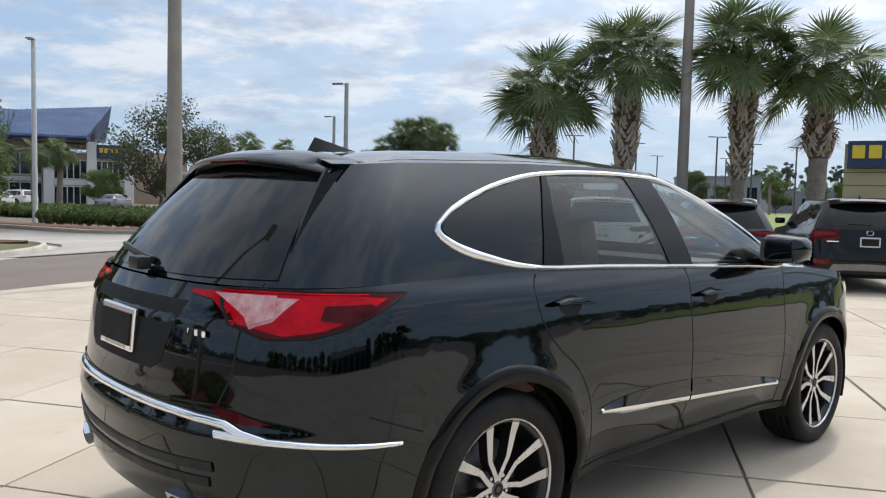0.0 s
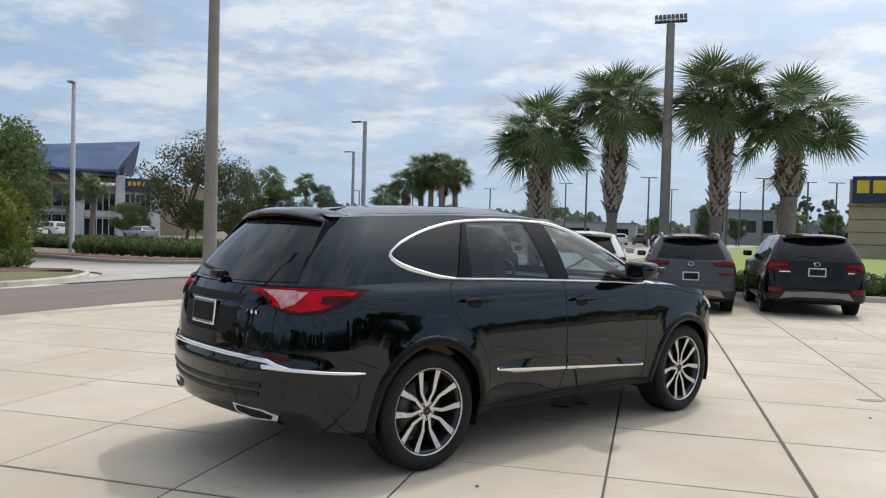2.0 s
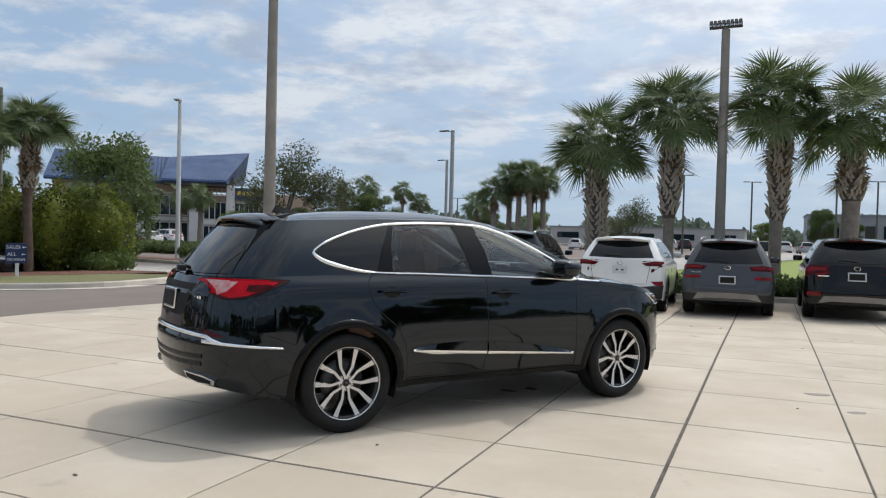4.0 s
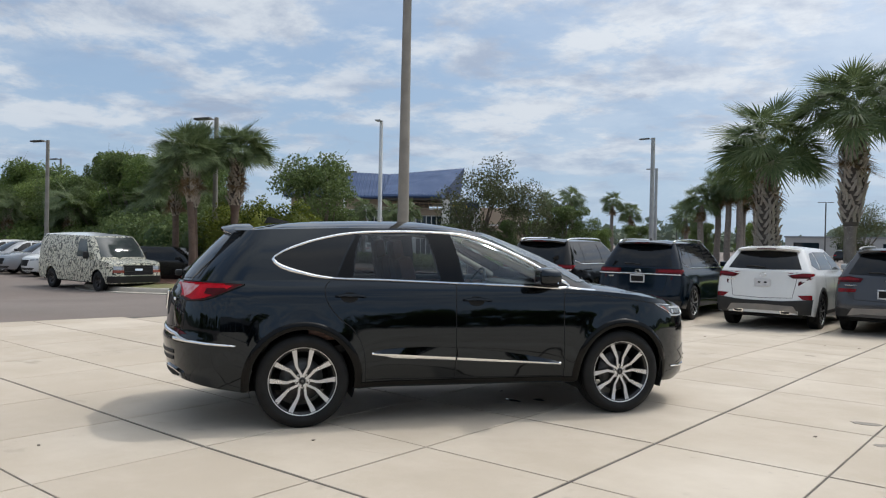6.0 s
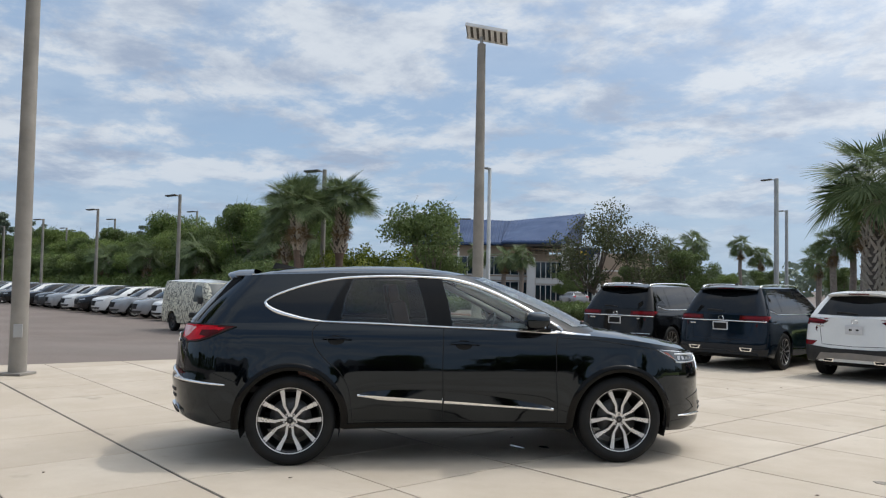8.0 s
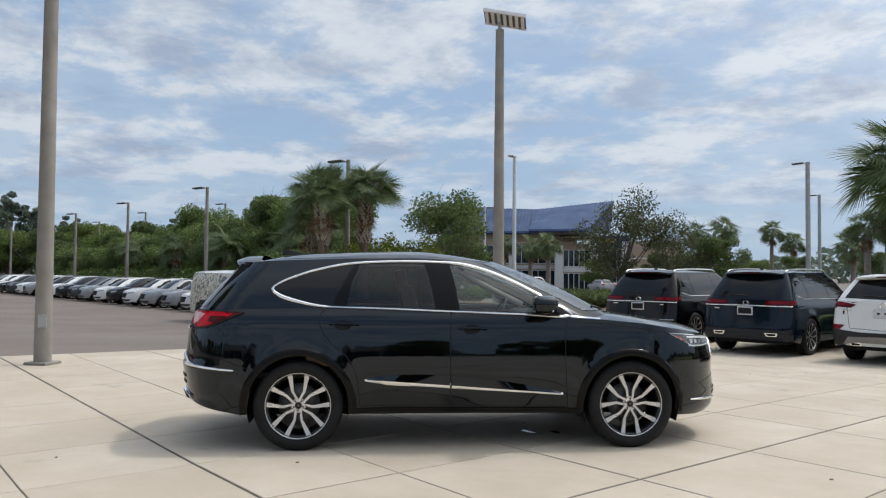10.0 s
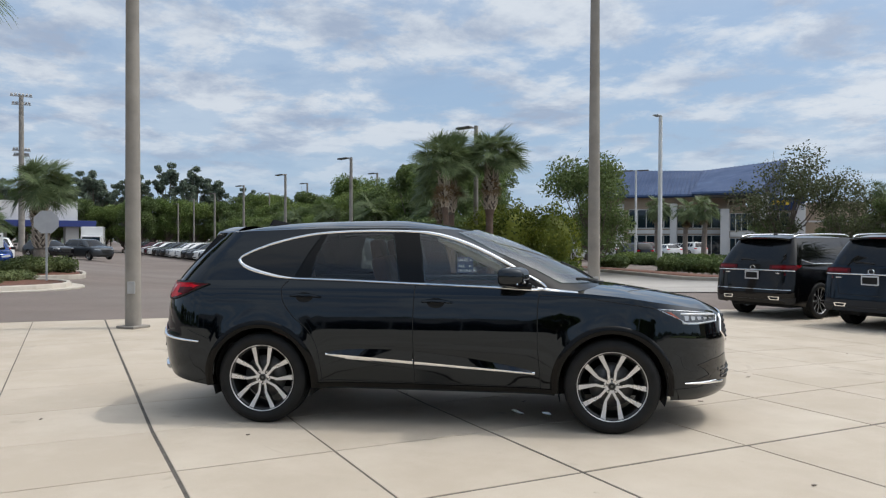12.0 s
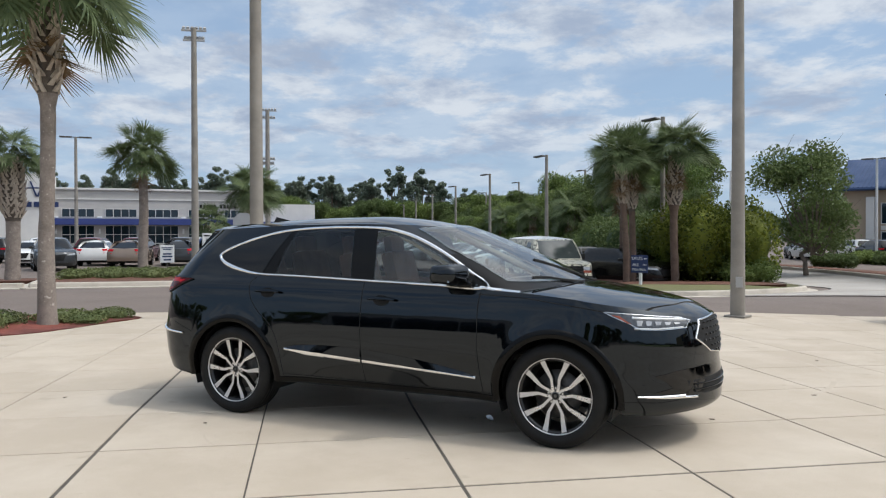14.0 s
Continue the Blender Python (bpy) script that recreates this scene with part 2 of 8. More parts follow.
M = dict(
    concrete=surf("pale broom-finished concrete", (0.535, 0.466, 0.375), (0.43, 0.364, 0.282), scale=0.9, rough=0.8, bump=0.25, bscale=140, c3=(0.46, 0.392, 0.306), vary=0.5, spots=((0.23, 0.195, 0.155), (1.6, 0.66, 0.74, 0.5), (9.0, 0.69, 0.76, 0.6), (0.4, 0.55, 0.80, 0.32), (28.0, 0.66, 0.8, 0.35))),
    filler=surf("dark joint filler", (0.115, 0.10, 0.082), (0.055, 0.048, 0.04), scale=8, rough=0.9),
    asphalt=surf("worn brown asphalt", (0.175, 0.138, 0.115), (0.135, 0.108, 0.092), scale=0.25, rough=0.9, bump=0.4, bscale=90, c3=(0.18, 0.155, 0.135), fine=0.6),
    road=surf("grey concrete road", (0.36, 0.335, 0.30), (0.29, 0.27, 0.245), scale=0.4, rough=0.85, bump=0.2, bscale=90),
    kerb=surf("cast kerb concrete", (0.52, 0.47, 0.40), (0.40, 0.36, 0.30), scale=2.0, rough=0.85, bump=0.2),
    grass=surf("mown grass", (0.10, 0.118, 0.034), (0.165, 0.14, 0.062), scale=1.2, rough=0.95, bump=0.6, bscale=50, fine=0.7),
    lawn=surf("bright lawn", (0.15, 0.22, 0.03), (0.21, 0.24, 0.05), scale=0.6, rough=0.95, bump=0.6, bscale=40, fine=0.7),
    mulch=surf("red-brown bark mulch", (0.16, 0.065, 0.035), (0.09, 0.04, 0.025), scale=6, rough=0.95, bump=1.0, bscale=45, fine=0.8),
    red_mulch=surf("fresh red bark mulch", (0.25, 0.062, 0.040), (0.15, 0.042, 0.028), scale=6, rough=0.95, bump=1.0, bscale=45, fine=0.8),
    pole=surf("weathered concrete pole", (0.30, 0.275, 0.24), (0.20, 0.183, 0.16), scale=1.6, rough=0.85, bump=0.2, bscale=90),
    lampmetal=surf("grey lamp housing", (0.42, 0.42, 0.41), (0.33, 0.33, 0.33), scale=3, rough=0.5, metal=0.3),
    bronze=surf("dark bronze steel", (0.10, 0.095, 0.085), (0.07, 0.065, 0.06), scale=3, rough=0.5),
    whitemetal=surf("white painted steel", (0.7, 0.7, 0.69), (0.6, 0.6, 0.6), scale=2, rough=0.5),
    black_paint=paint("glossy black car paint", (0.0008, 0.0008, 0.0009), rough=0.035, spec=0.6, tint=(0.80, 0.90, 1.0), wave=0.035),
    flare=surf("gloss black wheel-arch trim", (0.003, 0.003, 0.003), (0.0024, 0.0024, 0.0024), rough=0.16, rvar=0.04, spec=0.2),
    gloss=surf("gloss black plastic", (0.002, 0.002, 0.002), (0.0015, 0.0015, 0.0015), rough=0.03, rvar=0.01, spec=0.5),
    plastic=surf("black plastic trim", (0.011, 0.011, 0.011), (0.007, 0.007, 0.007), scale=8, rough=0.55, bump=0.1),
    gap=surf("dark panel gap", (0.002, 0.002, 0.002), (0.001, 0.001, 0.001), rough=0.8),
    chrome=surf("polished chrome", (0.95, 0.95, 0.95), (0.90, 0.90, 0.90), rough=0.10, rvar=0.03, metal=1.0),
    rubber=surf("black tyre rubber", (0.0085, 0.0085, 0.0083), (0.006, 0.006, 0.006), scale=6, rough=0.62, bump=0.15, spec=0.3),
    alloy=surf("machined alloy", (0.70, 0.70, 0.70), (0.60, 0.60, 0.60), scale=4, rough=0.32, metal=0.8),
    alloy_dark=surf("dark wheel enamel", (0.010, 0.010, 0.0105), (0.007, 0.007, 0.007), rough=0.35, coat=0.2),
    steel=surf("brake steel", (0.16, 0.155, 0.15), (0.11, 0.105, 0.10), scale=20, rough=0.5, metal=0.7),
    tail=surf("red tail-lamp lens", (0.62, 0.006, 0.018), (0.30, 0.004, 0.010), scale=9, rough=0.06, rvar=0.02, spec=0.14),
    tail_dark=surf("dark red tail-lamp lens", (0.09, 0.004, 0.006), (0.04, 0.003, 0.004), scale=14, rough=0.06, rvar=0.02, spec=0.18),
    lens=surf("clear lamp lens", (0.55, 0.55, 0.55), (0.28, 0.28, 0.28), scale=40, rough=0.12, metal=0.6, coat=0.6),
    pink_lens=surf("pale pink lamp lens", (0.62, 0.44, 0.44), (0.50, 0.16, 0.17), scale=26, rough=0.1, spec=0.3),
    lamp_bowl=surf("smoked lamp bowl", (0.10, 0.105, 0.11), (0.04, 0.042, 0.045), scale=30, rough=0.15, metal=0.5, coat=0.8),
    lamp_white=surf("bright lamp bar", (0.72, 0.74, 0.76), (0.6, 0.62, 0.64), scale=30, rough=0.2, metal=0.3),
    amber=surf("amber marker lens", (0.30, 0.06, 0.025), (0.20, 0.04, 0.02), rough=0.15, coat=0.5),
    tint=surf("privacy glass", (0.006, 0.0068, 0.0075), (0.005, 0.0055, 0.006), rough=0.015, rvar=0.005, spec=0.36),
    privacy=glass("privacy glass pane", (0.36, 0.39, 0.40), 0.05),
    pane=glass("lightly tinted pane", (0.86, 0.94, 0.91), 0.09),
    screen=glass("laminated windscreen", (0.78, 0.88, 0.86), 0.2),
    leather=surf("brown leather", (0.22, 0.11, 0.075), (0.16, 0.08, 0.055), scale=9, rough=0.5, bump=0.2),
    cabin=surf("beige headliner and trim", (0.42, 0.37, 0.31), (0.36, 0.32, 0.27), scale=5, rough=0.85),
    dark_cabin=surf("dark cabin plastic", (0.02, 0.019, 0.018), (0.014, 0.013, 0.012), scale=6, rough=0.6),
    plate=surf("white plate", (0.62, 0.62, 0.62), (0.5, 0.5, 0.52), scale=12, rough=0.4),
)


# ---- building helpers ----
def mesh_ob(name, verts, faces, mats, parent=None, smooth=True, mat_idx=None, label=""):
    me = bpy.data.meshes.new(name)
    me.from_pydata([tuple(v) for v in verts], [], faces)
    for mt in (mats if isinstance(mats, (list, tuple)) else [mats]):
        me.materials.append(mt)
    if mat_idx is not None:
        me.polygons.foreach_set("material_index", mat_idx)
    me.polygons.foreach_set("use_smooth", [smooth] * len(me.polygons))
    me.update()
    ob = new(name, me)
    if parent:
        ob.parent = parent
    if label:
        tagged(ob, label)
    return ob


def part(name, bm, material, parent=None, label="", smooth=False):
    me = bpy.data.meshes.new(name)
    bmesh.ops.recalc_face_normals(bm, faces=bm.faces[:])
    if smooth:
        for e in bm.edges:
            e.smooth = len(e.link_faces) != 2 or e.calc_face_angle(0.0) < 0.9
    bm.to_mesh(me)
    bm.free()
    for mt in (material if isinstance(material, (list, tuple)) else [material]):
        me.materials.append(mt)
    me.polygons.foreach_set("use_smooth", [smooth] * len(me.polygons))
    ob = new(name, me)
    if parent:
        ob.parent = parent
    if label:
        tagged(ob, label)
    return ob


def thing(name, m, label, category, group="", kind=""):
    e = new(name)
    e.matrix_world = m
    e.empty_display_size = 0.2
    return tagged(e, label, category, group, kind)


def add_box(bm, c, s, rot=None, bevel=0.0, taper=None):
    r = bmesh.ops.create_cube(bm, size=1.0)["verts"]
    for v in r:
        v.co = Vector((v.co.x * s[0], v.co.y * s[1], v.co.z * s[2]))
        if taper and v.co.z > 0:
            v.co.x *= taper
            v.co.y *= taper
    if bevel:
        es = list({e for v in r for e in v.link_edges})
        r = [g for g in bmesh.ops.bevel(bm, geom=es, offset=bevel, segments=2, profile=0.6, affect="EDGES")["verts"]] + [v for v in r if v.is_valid]
        r = list(set(r))
    mm = Matrix.Translation(c) @ (rot.to_4x4() if rot else Matrix())
    for v in r:
        v.co = mm @ v.co
    return bm


def box(c, s, rot=None, bevel=0.0, taper=None):
    return add_box(bmesh.new(), c, s, rot, bevel, taper)


def add_cyl(bm, a, b, r0, r1, seg=12, caps=True):
    a, b = Vector(a), Vector(b)
    q = (b - a).to_track_quat("Z", "Y").to_matrix()
    A, B = [], []
    for i in range(seg):
        w = 2 * math.pi * i / seg
        u = q @ Vector((math.cos(w), math.sin(w), 0))
        A.append(bm.verts.new(a + u * r0))
        B.append(bm.verts.new(b + u * r1))
    for i in range(seg):
        j = (i + 1) % seg
        bm.faces.new((A[i], A[j], B[j], B[i]))
    if caps:
        bm.faces.new(A[::-1])
        bm.faces.new(B)
    return bm


def cyl(a, b, r0, r1=None, seg=12):
    return add_cyl(bmesh.new(), a, b, r0, r0 if r1 is None else r1, seg)


def add_lathe(bm, prof, seg=48, axis="Y"):
    """prof: (radius, offset along the axis)."""
    rings = []
    for r, o in prof:
        ring = []
        for i in range(seg):
            w = 2 * math.pi * i / seg
            ring.append(bm.verts.new((r * math.cos(w), o, r * math.sin(w)) if axis == "Y" else (r * math.cos(w), r * math.sin(w), o)))
        rings.append(ring)
    for A, B in zip(rings, rings[1:]):
        for i in range(seg):
            j = (i + 1) % seg
            bm.faces.new((A[i], A[j], B[j], B[i]))
    return bm


def prism(poly, z0, z1, bm=None):
    bm = bm or bmesh.new()
    lo = [bm.verts.new((x, y, z0)) for x, y in poly]
    hi = [bm.verts.new((x, y, z1)) for x, y in poly]
    bm.faces.new(hi)
    bm.faces.new(lo[::-1])
    n = len(poly)
    for i in range(n):
        j = (i + 1) % n
        bm.faces.new((lo[i], lo[j], hi[j], hi[i]))
    return bm


def smoothstep(a, b, v):
    t = min(1.0, max(0.0, (v - a) / (b - a)))
    return t * t * (3 - 2 * t)


def resample(pts, step, closed=False):
    pts = [Vector(p) for p in pts]
    if closed:
        pts = pts + [pts[0]]
    out = []
    for a, b in zip(pts, pts[1:]):
        n = max(1, int(math.ceil((b - a).length / step)))
        out += [a.lerp(b, i / n) for i in range(n)]
    if not closed:
        out.append(pts[-1])
    return out


def curve_pts(pts, step=0.05, closed=False):
    """Catmull-Rom through the points."""
    p = [Vector(v) for v in pts]
    n = len(p)
    out = []
    for i in range(n if closed else n - 1):
        a, b, c, d = (p[(i - 1) % n], p[i], p[(i + 1) % n], p[(i + 2) % n]) if closed else (p[max(i - 1, 0)], p[i], p[i + 1], p[min(i + 2, n - 1)])
        k = max(1, int(math.ceil((c - b).length / step)))
        for j in range(k):
            t = j / k
            out.append(0.5 * ((2 * b) + (c - a) * t + (2 * a - 5 * b + 4 * c - d) * t * t + (3 * b - a - 3 * c + d) * t ** 3))
    if not closed:
        out.append(p[-1])
    return out


# ---- cars: a shell lofted round the plan, and panels, glass and trim laid on it ----
class Shell:
    """Car frame: x ahead from the rear axle, y to the left, z up."""

    def __init__(self, p):
        self.p = p
        V, F, tag = [], [], []
        self.V, self.F, self.tag = V, F, tag
        p = dict(p)
        for key, sd in (("W", p.get("edge", 0.035)), ("shoulder", 0.10)):
            u = np.linspace(p[key][0][0], p[key][0][-1], 240)
            f = np.interp(u, *p[key])
            m = int(3 * sd / (u[1] - u[0]))
            ext = np.concatenate([2 * f[0] - f[m:0:-1], f, 2 * f[-1] - f[-2:-m - 2:-1]])
            ker = np.exp(-0.5 * (np.arange(-m, m + 1) * (u[1] - u[0]) / sd) ** 2)
            p[key] = (u, np.convolve(ext, ker / ker.sum(), "valid"))
        I = lambda t, v: float(np.interp(v, t[0], t[1]))
        self.I = I
        det = p.get("detail", 1.0)
        xs0, xs1 = p["side"]
        nth, nfr, rows = max(6, int(20 * det)), max(8, int(30 * det)), max(6, int(26 * det))
        nx = max(14, int((xs1 - xs0) / 0.042 * det))
        base = [("r", radians(90) * i / nth) for i in range(nth)]
        base += [("s", xs0 + (xs1 - xs0) * i / nx) for i in range(nx)]
        base += [("f", radians(90) * (1 - i / nfr)) for i in range(nfr + 1)]

        def outline(s, z, W, Xr, Xf, x0, x1, nr, nf):
            k, v = s
            if k == "s":
                return v, W
            n, X = (nr, Xr) if k == "r" else (nf, Xf)
            e = x0 if k == "r" else x1
            y = W * max(0.0, math.sin(v)) ** (2 / n)
            c = max(0.0, math.cos(v)) ** (2 / n)
            return e + (X - e) * c, y

        def zlow(x):
            z = I(p["low"], x)
            for xa in (0.0, p["wb"]):
                d = abs(x - xa)
                if d < p["arch"]:
                    z = max(z, p["wheel_z"] + math.sqrt(p["arch"] ** 2 - d * d))
            return z

        def low_pt(s, v):
            xn, yn = outline(s, 0.6, I(p["W"], 0.6), I(p["Xr"], 0.6), I(p["Xf"], 0.6), xs0, xs1, p["nr"], p["nf"])
            z = zlow(xn) + (I(p["shoulder"], xn) - zlow(xn)) * v
            x, y = outline(s, z, I(p["W"], z), I(p["Xr"], z), I(p["Xf"], z), xs0, xs1, p["nr"], p["nf"])
            # scalloped lower doors and swollen haunches
            mid = smoothstep(0.35, 0.75, x) * (1 - smoothstep(p["wb"] - 0.75, p["wb"] - 0.3, x))
            y -= p.get("tuck", 0.0) * mid * (1 - smoothstep(0.30, 0.66, z))
            y -= p.get("scallop", 0.022) * mid * math.exp(-((z - 0.60) / 0.11) ** 2)
            for xa in (0.0, p["wb"]):
                d = math.hypot(x - xa, z - p["wheel_z"])
                y += p.get("haunch", 0.012) * math.exp(-((d - p["arch"]) / 0.09) ** 2) * (1 if k_side(s) else 0.4)
            return (x, y, z)

        def k_side(s):
            return s[0] == "s"

        self.grid([[low_pt(s, j / rows) for j in range(rows + 1)] for s in base], "low")
        # glasshouse
        g0, g1 = p["g_side"]
        t0, t1 = p["t_side"]
        ngx = max(12, int((g1 - g0) / 0.05 * det))
        gst = [("r", radians(90) * i / nth) for i in range(nth)] + [("s", i / ngx) for i in range(ngx)] + [("f", radians(90) * (1 - i / nfr)) for i in range(nfr + 1)]
        grows = max(6, int(16 * det))

        def gl_pt(s, v):
            k, a = s
            if k == "s":
                xb, xt = g0 + (g1 - g0) * a, t0 + (t1 - t0) * a
                yb, yt = I(p["W"], I(p["shoulder"], xb)), p["Wt"]
            else:
                n = p["gnr"] if k == "r" else p["gnf"]
                cx, sy = max(0.0, math.cos(a)) ** (2 / n), max(0.0, math.sin(a)) ** (2 / n)
                eb, et = (g0, t0) if k == "r" else (g1, t1)
                Eb, Et = (p["g_rear"], p["t_rear"]) if k == "r" else (p["g_front"], p["t_front"])
                xb, xt = eb + (Eb - eb) * cx, et + (Et - et) * cx
                w = I(p["W"], I(p["shoulder"], eb))
                yb, yt = w * sy, p["Wt"] * sy
            zb = I(p["shoulder"], xb) - (0.02 if k == "f" else 0.0)
            if k == "f":
                zb += p.get("cowl", 0.05) * max(0.0, math.cos(a)) ** 1.0
            zt = I(p["rail"], xt)
            b = p.get("bulge", 0.022) * math.sin(math.pi * v)
            x, y, z = xb + (xt - xb) * v, yb + (yt - yb) * v, zb + (zt - zb) * v
            if k == "s":
                y += b
            elif k == "f":
                x += b * max(0.0, math.cos(a)) * 1.5
                y += b * math.sin(a)
                z += b
            else:
                x -= b * math.cos(a)
                y += b * math.sin(a)
            return (x, y, z)

        G = [[gl_pt(s, j / grows) for j in range(grows + 1)] for s in gst]
        self.grid(G, "glass")
        # roof
        rim = [c[-1] for c in G]
        nroof = max(5, int(9 * det))
        cx = (p["t_rear"] + p["t_front"]) / 2
        R = []
        for x, y, z in rim:
            row = []
            for j in range(nroof + 1):
                r = 1 - j / nroof
                xx = cx + (x - cx) * (0.25 + 0.75 * r) if j < nroof else cx + (x - cx) * 0.25
                zc = I(p["crown"], xx)
                row.append((xx, y * r, z + (zc - z) * (1 - r ** 2.4)))
            R.append(row)
        self.grid(R, "roof")
        # bonnet
        ny = max(5, int(9 * det))
        H = []
        for st in base:
            x, y, z = low_pt(st, 1.0)
            if st[0] != "r" and x >= p["hood"][0]:
                H.append([(x, y * (1 - j / ny), z + p.get("hood_crown", 0.055) * (1 - (1 - j / ny) ** 2.2) * min(1.0, y / 0.6)) for j in range(ny + 1)])
        self.grid(H, "hood")
        self.finish()

    def grid(self, G, name):
        base = len(self.V)
        n, m = len(G), len(G[0])
        for col in G:
            self.V += [Vector(c) for c in col]
        k = len(self.V)
        for col in G:
            self.V += [Vector((c[0], -c[1], c[2])) for c in col]
        for off, flip in ((base, True), (k, False)):
            for i in range(n - 1):
                for j in range(m - 1):
                    f = [off + i * m + j, off + (i + 1) * m + j, off + (i + 1) * m + j + 1, off + i * m + j + 1]
                    self.F.append(f[::-1] if not flip else f)
                    self.tag.append(name)

    def finish(self):
        bm = bmesh.new()
        vs = [bm.verts.new(v) for v in self.V]
        names = sorted(set(self.tag))
        self.names = names
        for f, t in zip(self.F, self.tag):
            try:
                fc = bm.faces.new([vs[i] for i in f])
                fc.material_index = names.index(t)
                fc.smooth = True
            except ValueError:
                pass
        for nm in names:
            idx = names.index(nm)
            vv = list({v for f in bm.faces if f.material_index == idx for v in f.verts})
            bmesh.ops.remove_doubles(bm, verts=vv, dist=0.0004)
        bmesh.ops.dissolve_degenerate(bm, dist=0.0003, edges=bm.edges[:])
        bm.normal_update()
        # outward: away from the car's middle
        for f in bm.faces:
            c = f.calc_center_median() - Vector((1.2, 0, 0.75))
            c.x *= 0.35
            if f.normal.dot(c) < 0:
                f.normal_flip()
        bm.normal_update()
        self.bm = bm
        self.bvh = BVHTree.FromBMesh(bm)

    def emit_parts(self, classify, parent, mats):
        """Split the shell into panels that keep the whole shell's normals."""
        bm = self.bm
        groups = {}
        for f in bm.faces:
            g = classify(f.calc_center_median(), self.names[f.material_index])
            if g:
                groups.setdefault(g, []).append(f)
        obs = {}
        for g, fs in groups.items():
            idx, V, Nn, F = {}, [], [], []
            for f in fs:
                row = []
                for v in f.verts:
                    if v not in idx:
                        idx[v] = len(V)
                        V.append(v.co.copy())
                        Nn.append(v.normal.copy())
                    row.append(idx[v])
                F.append(row)
            nm = g[0] if isinstance(g, tuple) else g
            ob = mesh_ob(nm, V, F, mats.get(nm, mats["body"]), parent)
            ob.data.normals_split_custom_set_from_vertices([tuple(n) for n in Nn])
            obs[g] = ob
        return obs

    def cut(self, poly, axis, test):
        """Score the glasshouse along an outline seen from the side (axis 1) or the front (axis 0)."""
        bm = self.bm
        idx = self.names.index("glass")
        for a, b in zip(poly, poly[1:] + poly[:1]):
            u0, u1, v0, v1 = min(a[0], b[0]) - 0.08, max(a[0], b[0]) + 0.08, min(a[1], b[1]) - 0.08, max(a[1], b[1]) + 0.08
            fs = []
            for f in bm.faces:
                if f.material_index == idx:
                    c = f.calc_center_median()
                    u = c.x if axis == 1 else c.y
                    if u0 < u < u1 and v0 < c.z < v1 and test(c):
                        fs.append(f)
            if not fs:
                continue
            du, dv = b[0] - a[0], b[1] - a[1]
            co, no = ((a[0], 0, a[1]), (dv, 0, -du)) if axis == 1 else ((0, a[0], a[1]), (0, dv, -du))
            geom = fs + list({e for f in fs for e in f.edges}) + list({v for f in fs for v in f.verts})
            bmesh.ops.bisect_plane(bm, geom=geom, dist=0.0005, plane_co=co, plane_no=no)
        bm.normal_update()

    def hit(self, o, d):
        loc, nor, _, _ = self.bvh.ray_cast(Vector(o), Vector(d), 8.0)
        if loc is None:
            loc, nor, _, _ = self.bvh.find_nearest(Vector(o) + Vector(d) * 2.0)
        if nor.dot(Vector(d)) > 0:
            nor = -nor
        return loc, nor

    def side(self, sg):
        return lambda u, v: self.hit((u, sg * 3.0, v), (0, -sg, 0))

    def rear(self):
        return lambda u, v: self.hit((-4.0, u, v), (1, 0, 0))

    def front(self):
        return lambda u, v: self.hit((7.0, u, v), (-1, 0, 0))

    def top(self):
        return lambda u, v: self.hit((u, v, 4.0), (0, 0, -1))

    def angled(self, yaw, cx, cy):
        """Look at the car level from a corner: u runs across, v is the height."""
        c, s = math.cos(yaw), math.sin(yaw)
        return lambda u, v: self.hit((cx + 4 * c - u * s, cy + 4 * s + u * c, v), (-c, -s, 0))


def patch(name, poly, fmap, off, mat, parent, step=0.05, depth=0.012, label="", smooth=True):
    """A panel of the outline poly, laid off metres proud of a surface, with its own edge."""
    edge = resample([(a, b, 0) for a, b in poly], step, True)
    pts = [Vector((e.x, e.y)) for e in edge]
    n = len(pts)
    lo = Vector((min(q.x for q in pts), min(q.y for q in pts)))
    hi = Vector((max(q.x for q in pts), max(q.y for q in pts)))

    def inside(q):
        r, j = False, n - 1
        for i in range(n):
            a, b = pts[i], pts[j]
            if (a.y > q.y) != (b.y > q.y) and q.x < (b.x - a.x) * (q.y - a.y) / (b.y - a.y) + a.x:
                r = not r
            j = i
        return r

    extra = []
    x = lo.x + step / 2
    while x < hi.x:
        y = lo.y + step / 2
        while y < hi.y:
            q = Vector((x, y))
            if inside(q) and min((q - e).length for e in pts) > step * 0.35:
                extra.append(q)
            y += step
        x += step
    vs, es, fs, *_ = delaunay_2d_cdt(pts + extra, [(i, (i + 1) % n) for i in range(n)], [], 1, 1e-6)
    V = []
    inner = []
    for q in vs:
        loc, nor = fmap(q.x, q.y)
        V.append(loc + nor * off)
        inner.append(loc + nor * (off - depth))
    F = [list(f) for f in fs]
    nb = n
    k = len(V)
    V2 = V + inner[:nb]
    for i in range(nb):
        j = (i + 1) % nb
        F.append([i, j, k + j, k + i])
    bm = bmesh.new()
    bv = [bm.verts.new(v) for v in V2]
    for f in F:
        try:
            bm.faces.new([bv[i] for i in f])
        except ValueError:
            pass
    bmesh.ops.recalc_face_normals(bm, faces=bm.faces[:])
    return part(name, bm, mat, parent, label, smooth)


